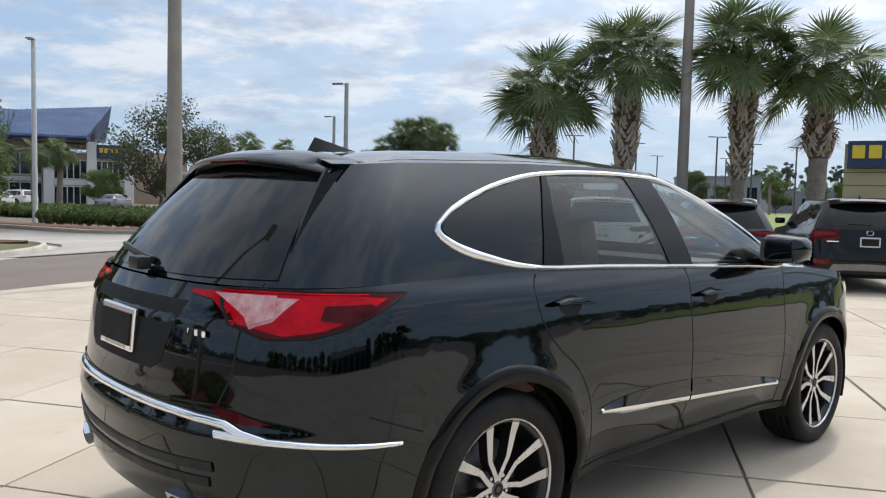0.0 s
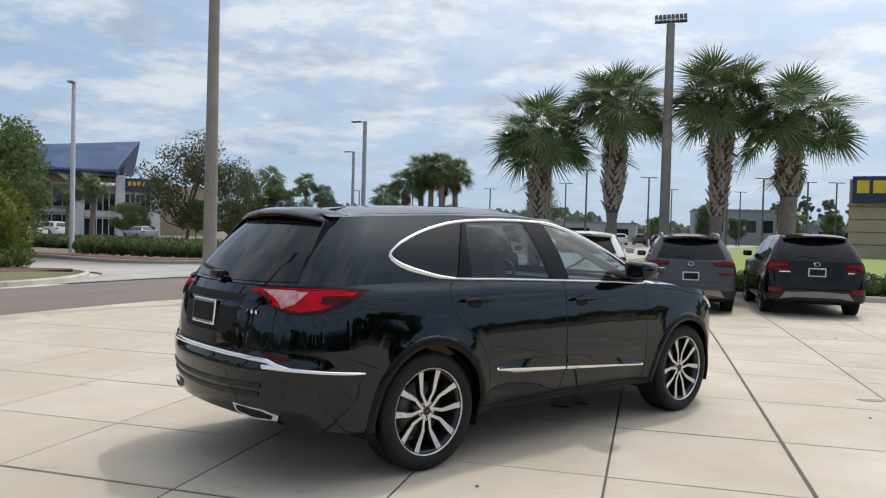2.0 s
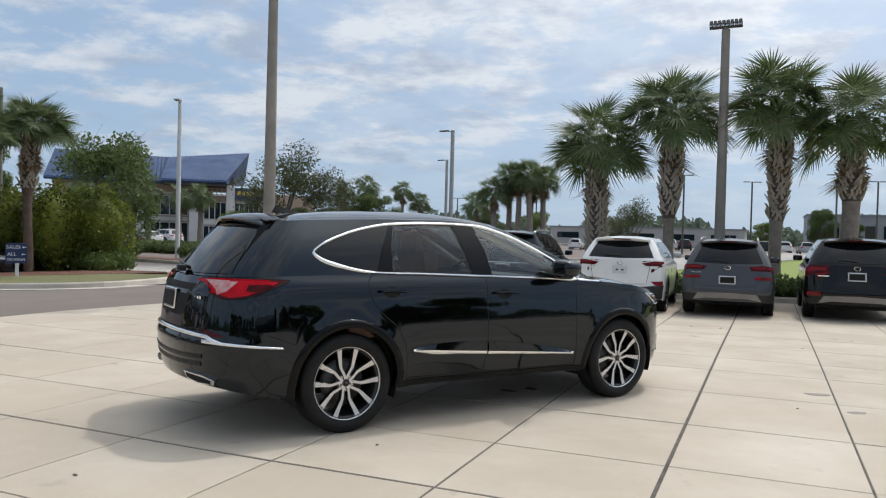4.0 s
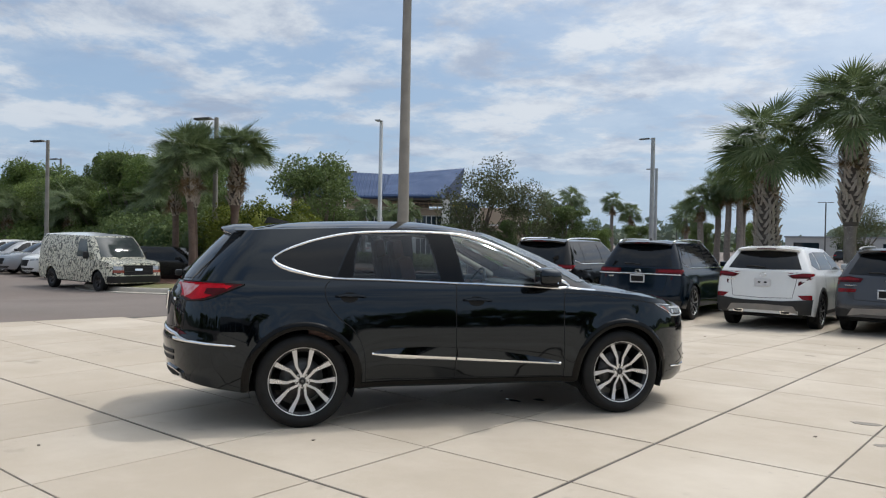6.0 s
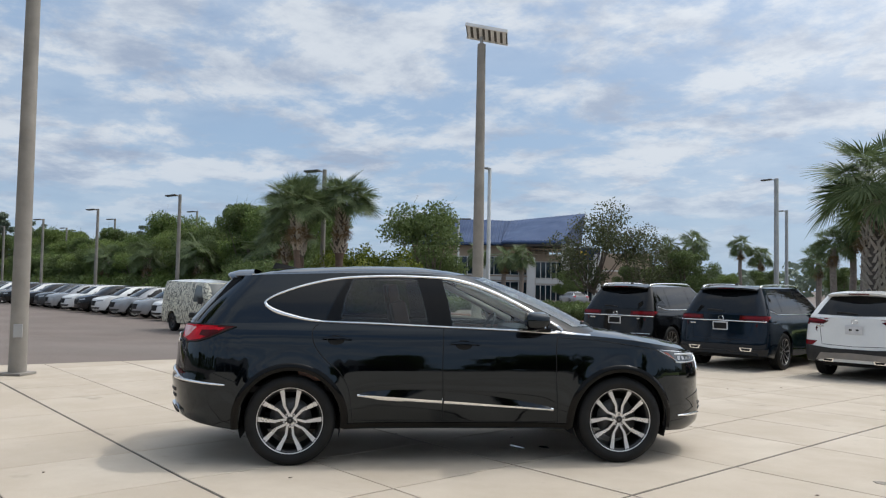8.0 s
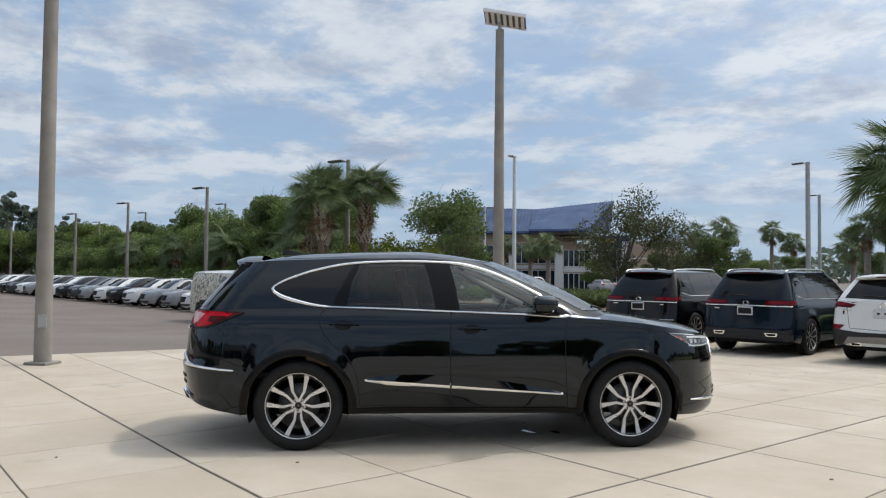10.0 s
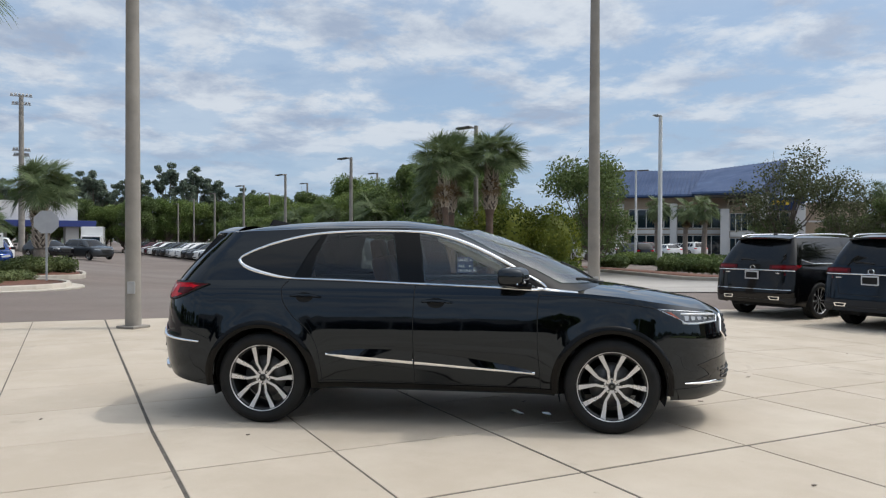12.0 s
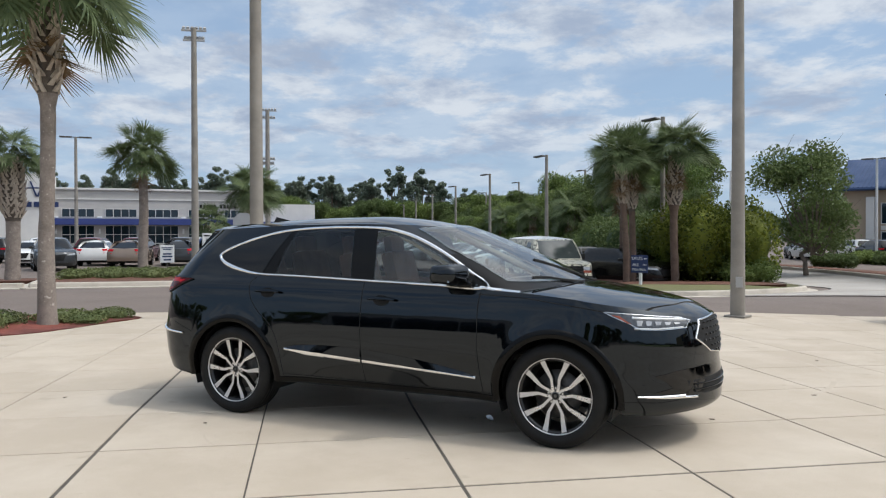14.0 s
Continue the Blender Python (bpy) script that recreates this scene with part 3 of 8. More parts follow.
def strip(name, line, fmap, width, off, mat, parent, step=0.04, closed=False, sink=0.006, label="", even=0):
    """A moulding along a line on a surface: a low ridge with sloped edges."""
    pts = resample([(a, b, 0) for a, b in line], step, closed)
    n = len(pts)
    bm = bmesh.new()
    rows = []
    raw = []
    for i, q in enumerate(pts):
        a = pts[(i - 1) % n] if closed or i > 0 else pts[i]
        b = pts[(i + 1) % n] if closed or i < n - 1 else pts[i]
        t = (b - a).normalized()
        nn = Vector((-t.y, t.x, 0))
        w = width(i / max(1, n - 1)) if callable(width) else width
        raw.append([*fmap(q.x, q.y), *fmap(q.x + nn.x * w / 2, q.y + nn.y * w / 2), *fmap(q.x - nn.x * w / 2, q.y - nn.y * w / 2)])
    if even:
        # even out depth and normals along the line
        for k in range(6):
            col = [r[k].copy() for r in raw]
            for i in range(n):
                near = [col[(i + d) % n] if closed else col[max(0, min(n - 1, i + d))] for d in range(-even, even + 1)]
                m = sum(near, Vector()) / len(near)
                raw[i][k] = m.normalized() if k % 2 else Vector((col[i].x, m.y, col[i].z))
    for loc, nor, la, na, lb, nb2 in raw:
        rows.append([bm.verts.new(p) for p in (la - na * sink, la.lerp(loc, 0.12) + nor * off * 0.55, la.lerp(loc, 0.6) + nor * off * 0.95, lb.lerp(loc, 0.6) + nor * off * 0.95, lb.lerp(loc, 0.12) + nor * off * 0.55, lb - nb2 * sink)])
    for i in range(n if closed else n - 1):
        A, B = rows[i], rows[(i + 1) % n]
        for j in range(5):
            bm.faces.new((A[j], A[j + 1], B[j + 1], B[j]))
    if not closed:
        for r in (rows[0], rows[-1]):
            bm.faces.new(r)
    return part(name, bm, mat, parent, label, smooth=True)


def wheel(parent, x, y, z, R, rim, width, spokes=5, twin=True, face="alloy", detail=1.0, turn=0.0, shared={}):
    """A tyre on a spoked rim, facing +y or -y by the sign of y."""
    key = (R, rim, width, spokes, twin, face)
    sg = 1 if y > 0 else -1
    if key not in shared:
        w = width / 2
        seg = 56 if detail > 0.7 else 28
        tyre = bmesh.new()
        prof = [(rim - 0.012, -w * 0.75), (rim + 0.02, -w * 0.98), (R - 0.05, -w * 1.02), (R - 0.014, -w * 0.9), (R, -w * 0.7)]
        for g in (-0.42, -0.14, 0.14, 0.42):
            prof += [(R, w * g - 0.008), (R - 0.008, w * g - 0.004), (R - 0.008, w * g + 0.004), (R, w * g + 0.008)]
        prof += [(R, w * 0.7), (R - 0.014, w * 0.9), (R - 0.05, w * 1.02), (rim + 0.035, w * 1.0), (rim + 0.03, w * 0.975), (rim + 0.012, w * 0.97), (rim - 0.012, w * 0.75)]
        add_lathe(tyre, prof, seg)
        barrel = add_lathe(bmesh.new(), [(rim + 0.004, w * 0.80), (rim - 0.008, w * 0.84), (rim - 0.02, w * 0.6), (rim - 0.04, w * 0.0), (rim - 0.04, -w * 0.8)], seg)
        lip = add_lathe(bmesh.new(), [(rim + 0.012, w * 0.86), (rim + 0.010, w * 0.915), (rim + 0.005, w * 0.92), (rim + 0.001, w * 0.90), (rim - 0.001, w * 0.84)], seg)
        disc = add_lathe(bmesh.new(), [(0.0, w * 0.05), (0.08, w * 0.05), (rim * 0.66, w * 0.04), (rim * 0.66, -w * 0.05)], 32)
        arms = bmesh.new()
        pair = (-1, 1) if twin else (0,)
        for k in range(spokes):
            for sd in pair:
                c = 2 * math.pi * k / spokes + math.pi / 2
                path = [(0.030, c + sd * 0.20, 0.021, w * 0.66), (rim * 0.20, c + sd * radians(13), 0.021, w * 0.67), (rim * 0.34, c + sd * radians(19.5), 0.020, w * 0.68), (rim * 0.46, c + sd * radians(22.5), 0.022, w * 0.70), (rim * 0.58, c + sd * radians(20), 0.028, w * 0.725), (rim * 0.80, c + sd * radians(16.8), 0.034, w * 0.77), (rim + 0.002, c + sd * radians(15.4), 0.042, w * 0.84)]
                if not twin:
                    path = [(r, c, ww * 1.7, o) for r, _, ww, o in path]
                prev = None
                for r, a, ww, o in path:
                    ctr = Vector((math.cos(a) * r, 0, math.sin(a) * r))
                    tn = Vector((-math.sin(a), 0, math.cos(a))) * (ww / 2)
                    ring = [arms.verts.new(ctr + tn * 1.12 + Vector((0, o - 0.045, 0))), arms.verts.new(ctr + tn * 1.08 + Vector((0, o - 0.006, 0))), arms.verts.new(ctr + tn + Vector((0, o, 0))),
                            arms.verts.new(ctr - tn + Vector((0, o, 0))), arms.verts.new(ctr - tn * 1.08 + Vector((0, o - 0.006, 0))), arms.verts.new(ctr - tn * 1.12 + Vector((0, o - 0.045, 0)))]
                    if prev:
                        for j in range(5):
                            f = arms.faces.new((prev[j], prev[j + 1], ring[j + 1], ring[j]))
                            f.material_index = 0 if j == 2 else 1
                    prev = ring
        cap = add_lathe(bmesh.new(), [(0.0, w * 0.70), (0.020, w * 0.70), (0.029, w * 0.685), (0.033, w * 0.64), (0.036, w * 0.58), (0.075, w * 0.50), (0.078, w * 0.1)], 28)
        badge = add_lathe(bmesh.new(), [(0.012, w * 0.712), (0.022, w * 0.712), (0.024, w * 0.69)], 20)
        nuts = []
        for k in range(5 if detail > 0.7 else 0):
            a = 2 * math.pi * (k + 0.5) / 5 + math.pi / 2
            nuts.append(("wheel_nut", add_cyl(bmesh.new(), (0.056 * math.cos(a), w * 0.45, 0.056 * math.sin(a)), (0.056 * math.cos(a), w * 0.645, 0.056 * math.sin(a)), 0.010, 0.008, 6), M[face]))
        shared[key] = []
        for nm, bm, mts in (("tyre", tyre, M["rubber"]), ("rim", barrel, M["alloy_dark"]), ("rim_lip", lip, M[face]), ("brake_disc", disc, M["steel"]), ("spoke_star", arms, [M[face], M["alloy_dark"]]), ("hub_cap", cap, M["steel"]), ("hub_badge", badge, M["gap"]), *nuts):
            bmesh.ops.recalc_face_normals(bm, faces=bm.faces[:])
            me = bpy.data.meshes.new(nm)
            bm.to_mesh(me)
            bm.free()
            for mt in (mts if isinstance(mts, list) else [mts]):
                me.materials.append(mt)
            me.polygons.foreach_set("use_smooth", [nm in ("tyre", "rim", "rim_lip", "brake_disc", "hub_cap")] * len(me.polygons))
            shared[key].append((nm, me))
    e = new("wheel")
    e.parent = parent
    e.matrix_local = pose(x, y, z, 0, 0, 0 if sg > 0 else 180) @ pose(0, 0, 0, 0, turn, 0)
    for nm, me in shared[key]:
        o = new(nm, me)
        o.parent = e
    return e


def poly_in(poly, x, y):
    r, j = False, len(poly) - 1
    for i in range(len(poly)):
        a, b = poly[i], poly[j]
        if (a[1] > y) != (b[1] > y) and x < (b[0] - a[0]) * (y - a[1]) / (b[1] - a[1]) + a[0]:
            r = not r
        j = i
    return r


def smooth_side(fmap, poly):
    """A pane's surface: the side's depth evened out to a low polynomial over an outline."""
    xs, zs = [q[0] for q in poly], [q[1] for q in poly]
    cx, cz = sum(xs) / len(xs), sum(zs) / len(zs)
    P = []
    for i in range(14):
        for j in range(14):
            u, v = min(xs) + (max(xs) - min(xs)) * i / 13, min(zs) + (max(zs) - min(zs)) * j / 13
            if poly_in(poly, u, v):
                P.append((u, v, fmap(u, v)[0].y))
    P += [(u, v, fmap(u, v)[0].y) for u, v in poly]
    basis = lambda u, v: [1, u - cx, v - cz, (u - cx) ** 2, (u - cx) * (v - cz), (v - cz) ** 2, (u - cx) ** 3, (u - cx) ** 2 * (v - cz)]
    k = np.linalg.lstsq(np.array([basis(u, v) for u, v, _ in P]), np.array([q[2] for q in P]), rcond=None)[0]
    y = lambda u, v: float(np.dot(k, basis(u, v)))
    sg = 1 if P[0][2] > 0 else -1

    def at(u, v):
        n = Vector((-(y(u + 0.01, v) - y(u - 0.01, v)) / 0.02, 1.0, -(y(u, v + 0.01) - y(u, v - 0.01)) / 0.02)).normalized() * sg
        return Vector((u, y(u, v), v)), n
    return at


def smooth_front(fmap, poly):
    """A windscreen's surface, evened out over its outline and alike on both sides."""
    us, vs = [q[0] for q in poly], [q[1] for q in poly]
    cv = sum(vs) / len(vs)
    P = [(u, v, fmap(u, v)[0].x) for u, v in poly]
    for i in range(14):
        for j in range(14):
            u, v = min(us) + (max(us) - min(us)) * i / 13, min(vs) + (max(vs) - min(vs)) * j / 13
            if poly_in(poly, u, v):
                P.append((u, v, fmap(u, v)[0].x))
    basis = lambda u, v: [1, v - cv, (v - cv) ** 2, u * u, u * u * (v - cv), u ** 4, u ** 6, u ** 4 * (v - cv)]
    k = np.linalg.lstsq(np.array([basis(u, v) for u, v, _ in P]), np.array([q[2] for q in P]), rcond=None)[0]
    x = lambda u, v: float(np.dot(k, basis(u, v)))

    def at(u, v):
        n = Vector((1.0, -(x(u + 0.01, v) - x(u - 0.01, v)) / 0.02, -(x(u, v + 0.01) - x(u, v - 0.01)) / 0.02)).normalized()
        return Vector((x(u, v), u, v)), n
    return at


MAIN_SUV = dict(
    wb=2.89, wheel_z=0.378, arch=0.435, side=(-0.52, 3.03), nr=2.25, nf=2.05,
    Xr=([0.2, 0.32, 0.45, 0.60, 0.70, 0.76, 0.95, 1.06, 1.20], [-0.96, -1.03, -1.09, -1.115, -1.13, -1.10, -1.08, -1.06, -0.98]),
    Xf=([0.2, 0.30, 0.45, 0.60, 0.75, 0.90, 0.97, 1.05, 1.15], [3.84, 3.95, 3.95, 3.93, 3.93, 3.90, 3.84, 3.70, 3.4]),
    W=([0.25, 0.34, 0.48, 0.65, 0.80, 0.92, 1.02, 1.10, 1.135, 1.20, 1.3], [0.90, 0.95, 0.982, 0.992, 0.988, 0.978, 0.966, 0.952, 0.939, 0.893, 0.86]),
    low=([-1.1, -0.8, -0.45, 0.4, 2.4, 3.3, 3.6, 3.95], [0.40, 0.35, 0.30, 0.30, 0.29, 0.27, 0.25, 0.27]),
    shoulder=([-1.05, -0.6, 0.2, 1.3, 2.3, 2.7, 3.1, 3.5, 3.8, 3.95], [1.17, 1.19, 1.205, 1.165, 1.135, 1.115, 1.075, 1.025, 0.965, 0.90]),
    g_side=(-0.50, 2.30), t_side=(-0.25, 1.15), g_rear=-0.98, t_rear=-0.60, g_front=2.92, t_front=1.82, gnr=2.4, gnf=2.3, Wt=0.655, cowl=0.045, bulge=0.02,
    rail=([-0.62, -0.3, 0.4, 1.0, 1.5, 1.82], [1.585, 1.61, 1.638, 1.645, 1.635, 1.615]),
    crown=([-0.6, -0.2, 0.5, 1.1, 1.5, 1.82], [1.645, 1.685, 1.712, 1.720, 1.705, 1.668]),
    hood=(2.3, 3.93), hood_crown=0.06, tuck=0.05, scallop=0.008, edge=0.018,
)
# side glass outline, from its rear tip along the belt, up the windscreen pillar and back along the roof
WIN = [(-0.245, 1.362), (-0.19, 1.312), (-0.04, 1.262), (0.22, 1.215), (0.7, 1.2), (1.3, 1.178), (1.9, 1.158), (2.36, 1.145), (2.18, 1.27), (1.95, 1.40), (1.68, 1.52), (1.45, 1.585), (1.25, 1.606), (0.85, 1.612), (0.42, 1.588), (0.12, 1.528), (-0.09, 1.458), (-0.20, 1.405)]


def build_main_suv():
    sh = Shell(MAIN_SUV)
    car = thing("suv", pose(-1.218, 3.403, 0, 0, 0, math.degrees(math.atan2(0.8270, 0.5622))),
                "glossy black SUV with chrome trim and shut tailgate on concrete", "car")
    front_win = [(1.385, 1.195), (1.9, 1.178), (2.265, 1.165), (2.11, 1.27), (1.89, 1.388), (1.635, 1.50), (1.43, 1.563), (1.295, 1.585), (1.352, 1.40)]
    rear_win = [(0.415, 1.231), (0.7, 1.220), (1.155, 1.204), (1.118, 1.40), (1.07, 1.585), (0.85, 1.589), (0.515, 1.573), (0.450, 1.42)]
    screen_win = [(-0.80, 1.200), (-0.4, 1.185), (0.0, 1.18), (0.4, 1.185), (0.80, 1.200), (0.700, 1.45), (0.585, 1.588), (0.3, 1.612), (0.0, 1.617), (-0.3, 1.612), (-0.585, 1.588), (-0.700, 1.45)]
    quarter = [(-0.225, 1.365), (-0.17, 1.310), (-0.04, 1.267), (0.26, 1.217), (0.355, 1.42), (0.452, 1.583), (0.37, 1.575), (0.12, 1.518), (-0.09, 1.448), (-0.19, 1.397)]
    qx, qz = sum(q[0] for q in quarter) / len(quarter), sum(q[1] for q in quarter) / len(quarter)
    quarter_win = [(qx + (x - qx) * 0.97, qz + (z - qz) * 0.97) for x, z in quarter]
    for sg in (-1, 1):
        for w in (front_win, rear_win, quarter_win):
            sh.cut(w, 1, lambda c: c.y * sg > 0.45)
    sh.cut(screen_win, 0, lambda c: c.x > 1.5)

    def classify(c, tag):
        x, y, z = c
        if tag == "glass":
            if abs(y) > 0.45 and any(poly_in(w, x, z) for w in (front_win, rear_win, quarter_win)):
                return None
            if x > 1.5 and poly_in(screen_win, y, z):
                return None
            if x > 2.0:
                return "pillar"
            return "roof_sides" if x > -0.5 else "tailgate_frame"
        if tag == "roof":
            return "roof"
        if tag == "hood":
            return "bonnet"
        if x < -0.75 and 0.76 < z and abs(y) < 0.72:
            return "tailgate"
        if z < 0.76 and x < -0.45:
            return "rear_bumper"
        if x > 3.22 and z < 0.86:
            return "front_bumper"
        if 0.25 < x < 1.30 and z > 0.38:
            return ("rear_door", y > 0)
        if 1.30 <= x < 2.32 and z > 0.38:
            return ("front_door", y > 0)
        if x > 2.32:
            return ("front_wing", y > 0)
        return "body"

    sh.emit_parts(classify, car, {"body": M["black_paint"], "pillar": M["flare"]})
    P = M
    for sg in (-1, 1):
        S = sh.side(sg)
        # glass: dark quarter and rear door panes, a clear front pane
        patch("quarter_window", quarter, smooth_side(S, quarter), 0.007, P["tint"], car, step=0.03, depth=0.02)
        rearw = [(0.40, 1.217), (0.7, 1.206), (1.17, 1.19), (1.13, 1.40), (1.085, 1.588), (0.85, 1.592), (0.502, 1.585), (0.436, 1.42)]
        patch("rear_door_window", rearw, smooth_side(S, rearw), 0.006, P["privacy"], car, step=0.04, depth=0.004).visible_shadow = False
        dfr = [(0.270, 1.219), (0.398, 1.217), (0.434, 1.42), (0.500, 1.585), (0.464, 1.583), (0.364, 1.42)]
        patch("door_frame", dfr, smooth_side(S, dfr), 0.008, P["flare"], car, step=0.04)
        pil = [(1.175, 1.185), (1.375, 1.175), (1.345, 1.40), (1.30, 1.592), (1.08, 1.596), (1.13, 1.40)]
        patch("door_pillar", pil, smooth_side(S, pil), 0.010, P["flare"], car, step=0.04)
        frontw = [(1.37, 1.18), (1.9, 1.165), (2.30, 1.15), (2.13, 1.27), (1.91, 1.395), (1.65, 1.51), (1.44, 1.566), (1.295, 1.586), (1.34, 1.40)]
        patch("front_door_window", frontw, smooth_side(S, frontw), 0.004, P["pane"], car, depth=0.004).visible_shadow = False
        strip("window_trim", [(q.x, q.y) for q in curve_pts([(x, z, 0) for x, z in WIN], 0.04, True)], S,
              lambda a: 0.020 + 0.016 * max(0.0, 1 - abs(a - 0.03) / 0.07), 0.017, P["chrome"], car, closed=True, label="bright chrome window surround", even=4)
        # belt chrome runs on to the wing
        strip("belt_trim", [(2.30, 1.148), (2.45, 1.137), (2.62, 1.122)], S, lambda a: 0.018 * (1 - a) + 0.006, 0.009, P["chrome"], car)
        # lower door chrome in two lengths, tapering ahead
        up = lambda x: 0.597 - (x - 0.56) * 0.0725
        strip("door_moulding", [(0.56, up(0.56)), (0.75, up(0.75)), (1.0, up(1.0)), (1.29, up(1.29))], S, lambda a: 0.02 + 0.042 * min(1, a * 4) - 0.014 * a, 0.016, P["chrome"], car)
        strip("door_moulding", [(1.305, up(1.305)), (1.8, up(1.8)), (2.28, up(2.28))], S, lambda a: 0.048 - 0.022 * a, 0.016, P["chrome"], car)
        # the pressed shelf over the moulding, creased along its upper edge
        for xa, xb in ((0.58, 1.288), (1.306, 2.26)):
            bm = bmesh.new()
            prev = None
            for i in range(19):
                x = xa + (xb - xa) * i / 18
                hgt = 0.008 + 0.076 * max(0.0, math.sin(math.pi * ((x - 0.58) / 1.68) ** 0.85)) ** 0.8
                ring = []
                for v in (0.0, 0.5, 1.0):
                    loc, nor = S(x, up(x) + 0.006 + hgt * v)
                    ring.append(loc + Vector((0, sg * (0.002 + 0.017 * (1 - v)), 0)))
                ring = [bm.verts.new(q) for q in ring]
                if prev:
                    for j in range(2):
                        bm.faces.new((prev[j], prev[j + 1], ring[j + 1], ring[j]))
                prev = ring
            part("door_crease", bm, P["black_paint"], car, smooth=True)
        # panel gaps
        for ln in ([(0.215, 1.19), (0.17, 1.14), (0.19, 1.02), (0.28, 0.90), (0.40, 0.80), (0.48, 0.66), (0.51, 0.5), (0.52, 0.36)], [(1.30, 1.165), (1.29, 0.9), (1.295, 0.6), (1.30, 0.33)],
                   [(2.32, 1.12), (2.30, 1.0), (2.30, 0.7), (2.32, 0.45), (2.33, 0.30)], [(0.52, 0.375), (1.3, 0.365), (2.32, 0.355)], [(2.30, 1.10), (2.62, 1.085), (2.9, 1.05), (3.15, 1.015), (3.30, 0.985)], [(-0.42, 1.12), (-0.6, 0.98), (-0.65, 0.78), (-0.44, 0.70)][2:]):
            strip("panel_gap", [(q.x, q.y) for q in curve_pts([(a, b, 0) for a, b in ln], 0.05)], S, 0.008, 0.0012, P["gap"], car, sink=0.004)
        # sill cladding
        strip("sill", [(0.43, 0.315), (1.3, 0.315), (2.46, 0.305)], S, 0.085, 0.012, P["flare"], car, sink=0.02)
        # wheel-arch mouldings
        for xa in (0.0, 2.89):
            bm = bmesh.new()
            prev = None
            for i in range(41):
                a = radians(-9 + 198 * i / 40)
                ring = []
                for r, o in ((0.425, -0.07), (0.425, 0.002), (0.436, 0.009), (0.465, 0.009), (0.489, 0.002), (0.492, -0.01)):
                    px, pz = xa + r * math.cos(a), max(0.25, 0.378 + r * math.sin(a))
                    qx, qz = xa + max(r, 0.455) * math.cos(a), max(0.33, 0.378 + max(r, 0.455) * math.sin(a))
                    loc, nor = S(qx, qz)
                    ring.append(bm.verts.new((px, loc.y + sg * o, pz)))
                if prev:
                    for j in range(5):
                        bm.faces.new((prev[j], prev[j + 1], ring[j + 1], ring[j]))
                prev = ring
            part("arch_moulding", bm, P["flare"], car, smooth=True)
            # dark liner inside the arch
            bm = bmesh.new()
            prev = None
            for i in range(25):
                a = radians(-20 + 220 * i / 24)
                px, pz = xa + 0.432 * math.cos(a), 0.378 + 0.432 * math.sin(a)
                ring = [bm.verts.new((px, sg * 0.955, pz)), bm.verts.new((px, sg * 0.55, pz)), bm.verts.new((xa, sg * 0.55, 0.35))]
                if prev:
                    bm.faces.new((prev[0], prev[1], ring[1], ring[0]))
                    bm.faces.new((prev[1], prev[2], ring[2], ring[1]))
                prev = ring
            part("wheel_well", bm, P["gap"], car)
            wheel(car, xa, sg * 0.845, 0.378, 0.381, 0.272, 0.255, turn=0.0 if xa < 1 else 180.0)
        # handles: dark cup, chrome-edged pull
        for hx, hz in ((0.39, 1.065), (1.495, 1.032)):
            cup = [(hx - 0.02 + 0.072 * math.cos(a), hz - 0.004 + 0.042 * math.sin(a)) for a in [2 * math.pi * i / 18 for i in range(18)]]
            patch("handle_cup", cup, S, 0.0015, P["gap"], car, depth=0.004)
            hd = strip("door_handle", [(hx - 0.135, hz + 0.006), (hx - 0.05, hz + 0.012), (hx + 0.05, hz + 0.009), (hx + 0.115, hz)], S, lambda a: 0.018 + 0.014 * math.sin(math.pi * a), 0.042, P["black_paint"], car, sink=-0.012)
            strip("handle_trim", [(hx - 0.12, hz + 0.003), (hx + 0.10, hz - 0.001)], S, 0.006, 0.044, P["alloy_dark"], hd, sink=-0.03)
        # tail lamps: one on the quarter, running to a point, with a pale and a dark zone
        A = sh.angled(radians(180 + 38 * -sg * -1) if sg < 0 else radians(180 - 38), -0.6, sg * 0.6)
        S2 = S
        out = [(-0.47, 1.160), (-0.62, 1.168), (-0.84, 1.17), (-0.93, 1.165), (-0.95, 1.11), (-0.955, 1.06), (-0.90, 1.022), (-0.80, 1.03), (-0.70, 1.062), (-0.58, 1.115)]
        lamp = patch("tail_lamp", out, S2, 0.012, P["tail_dark"], car, step=0.03, depth=0.02, label="red tail lamp with smoked tip and pale inner lens")
        patch("red_lens", [(-0.94, 1.155), (-0.66, 1.155), (-0.56, 1.145), (-0.66, 1.10), (-0.76, 1.055), (-0.86, 1.035), (-0.94, 1.06)], S2, 0.0145, P["tail"], lamp, step=0.03, depth=0.004)
        patch("smoked_lens", [(-0.75, 1.125), (-0.62, 1.130), (-0.60, 1.118), (-0.70, 1.075), (-0.77, 1.085)], S2, 0.0165, P["tail_dark"], lamp, step=0.03, depth=0.004)
        patch("inner_lens", [(-0.945, 1.148), (-0.845, 1.150), (-0.868, 1.085), (-0.915, 1.062)], S2, 0.0175, P["pink_lens"], lamp, step=0.03, depth=0.004)
        strip("lamp_seal", out, S2, 0.010, 0.015, P["gap"], lamp, closed=True, sink=0.0)
        strip("lamp_bar", [(-0.93, 1.158), (-0.80, 1.160), (-0.62, 1.157)], S2, 0.008, 0.019, P["tail"], lamp, sink=0.0)
        RR = sh.rear()
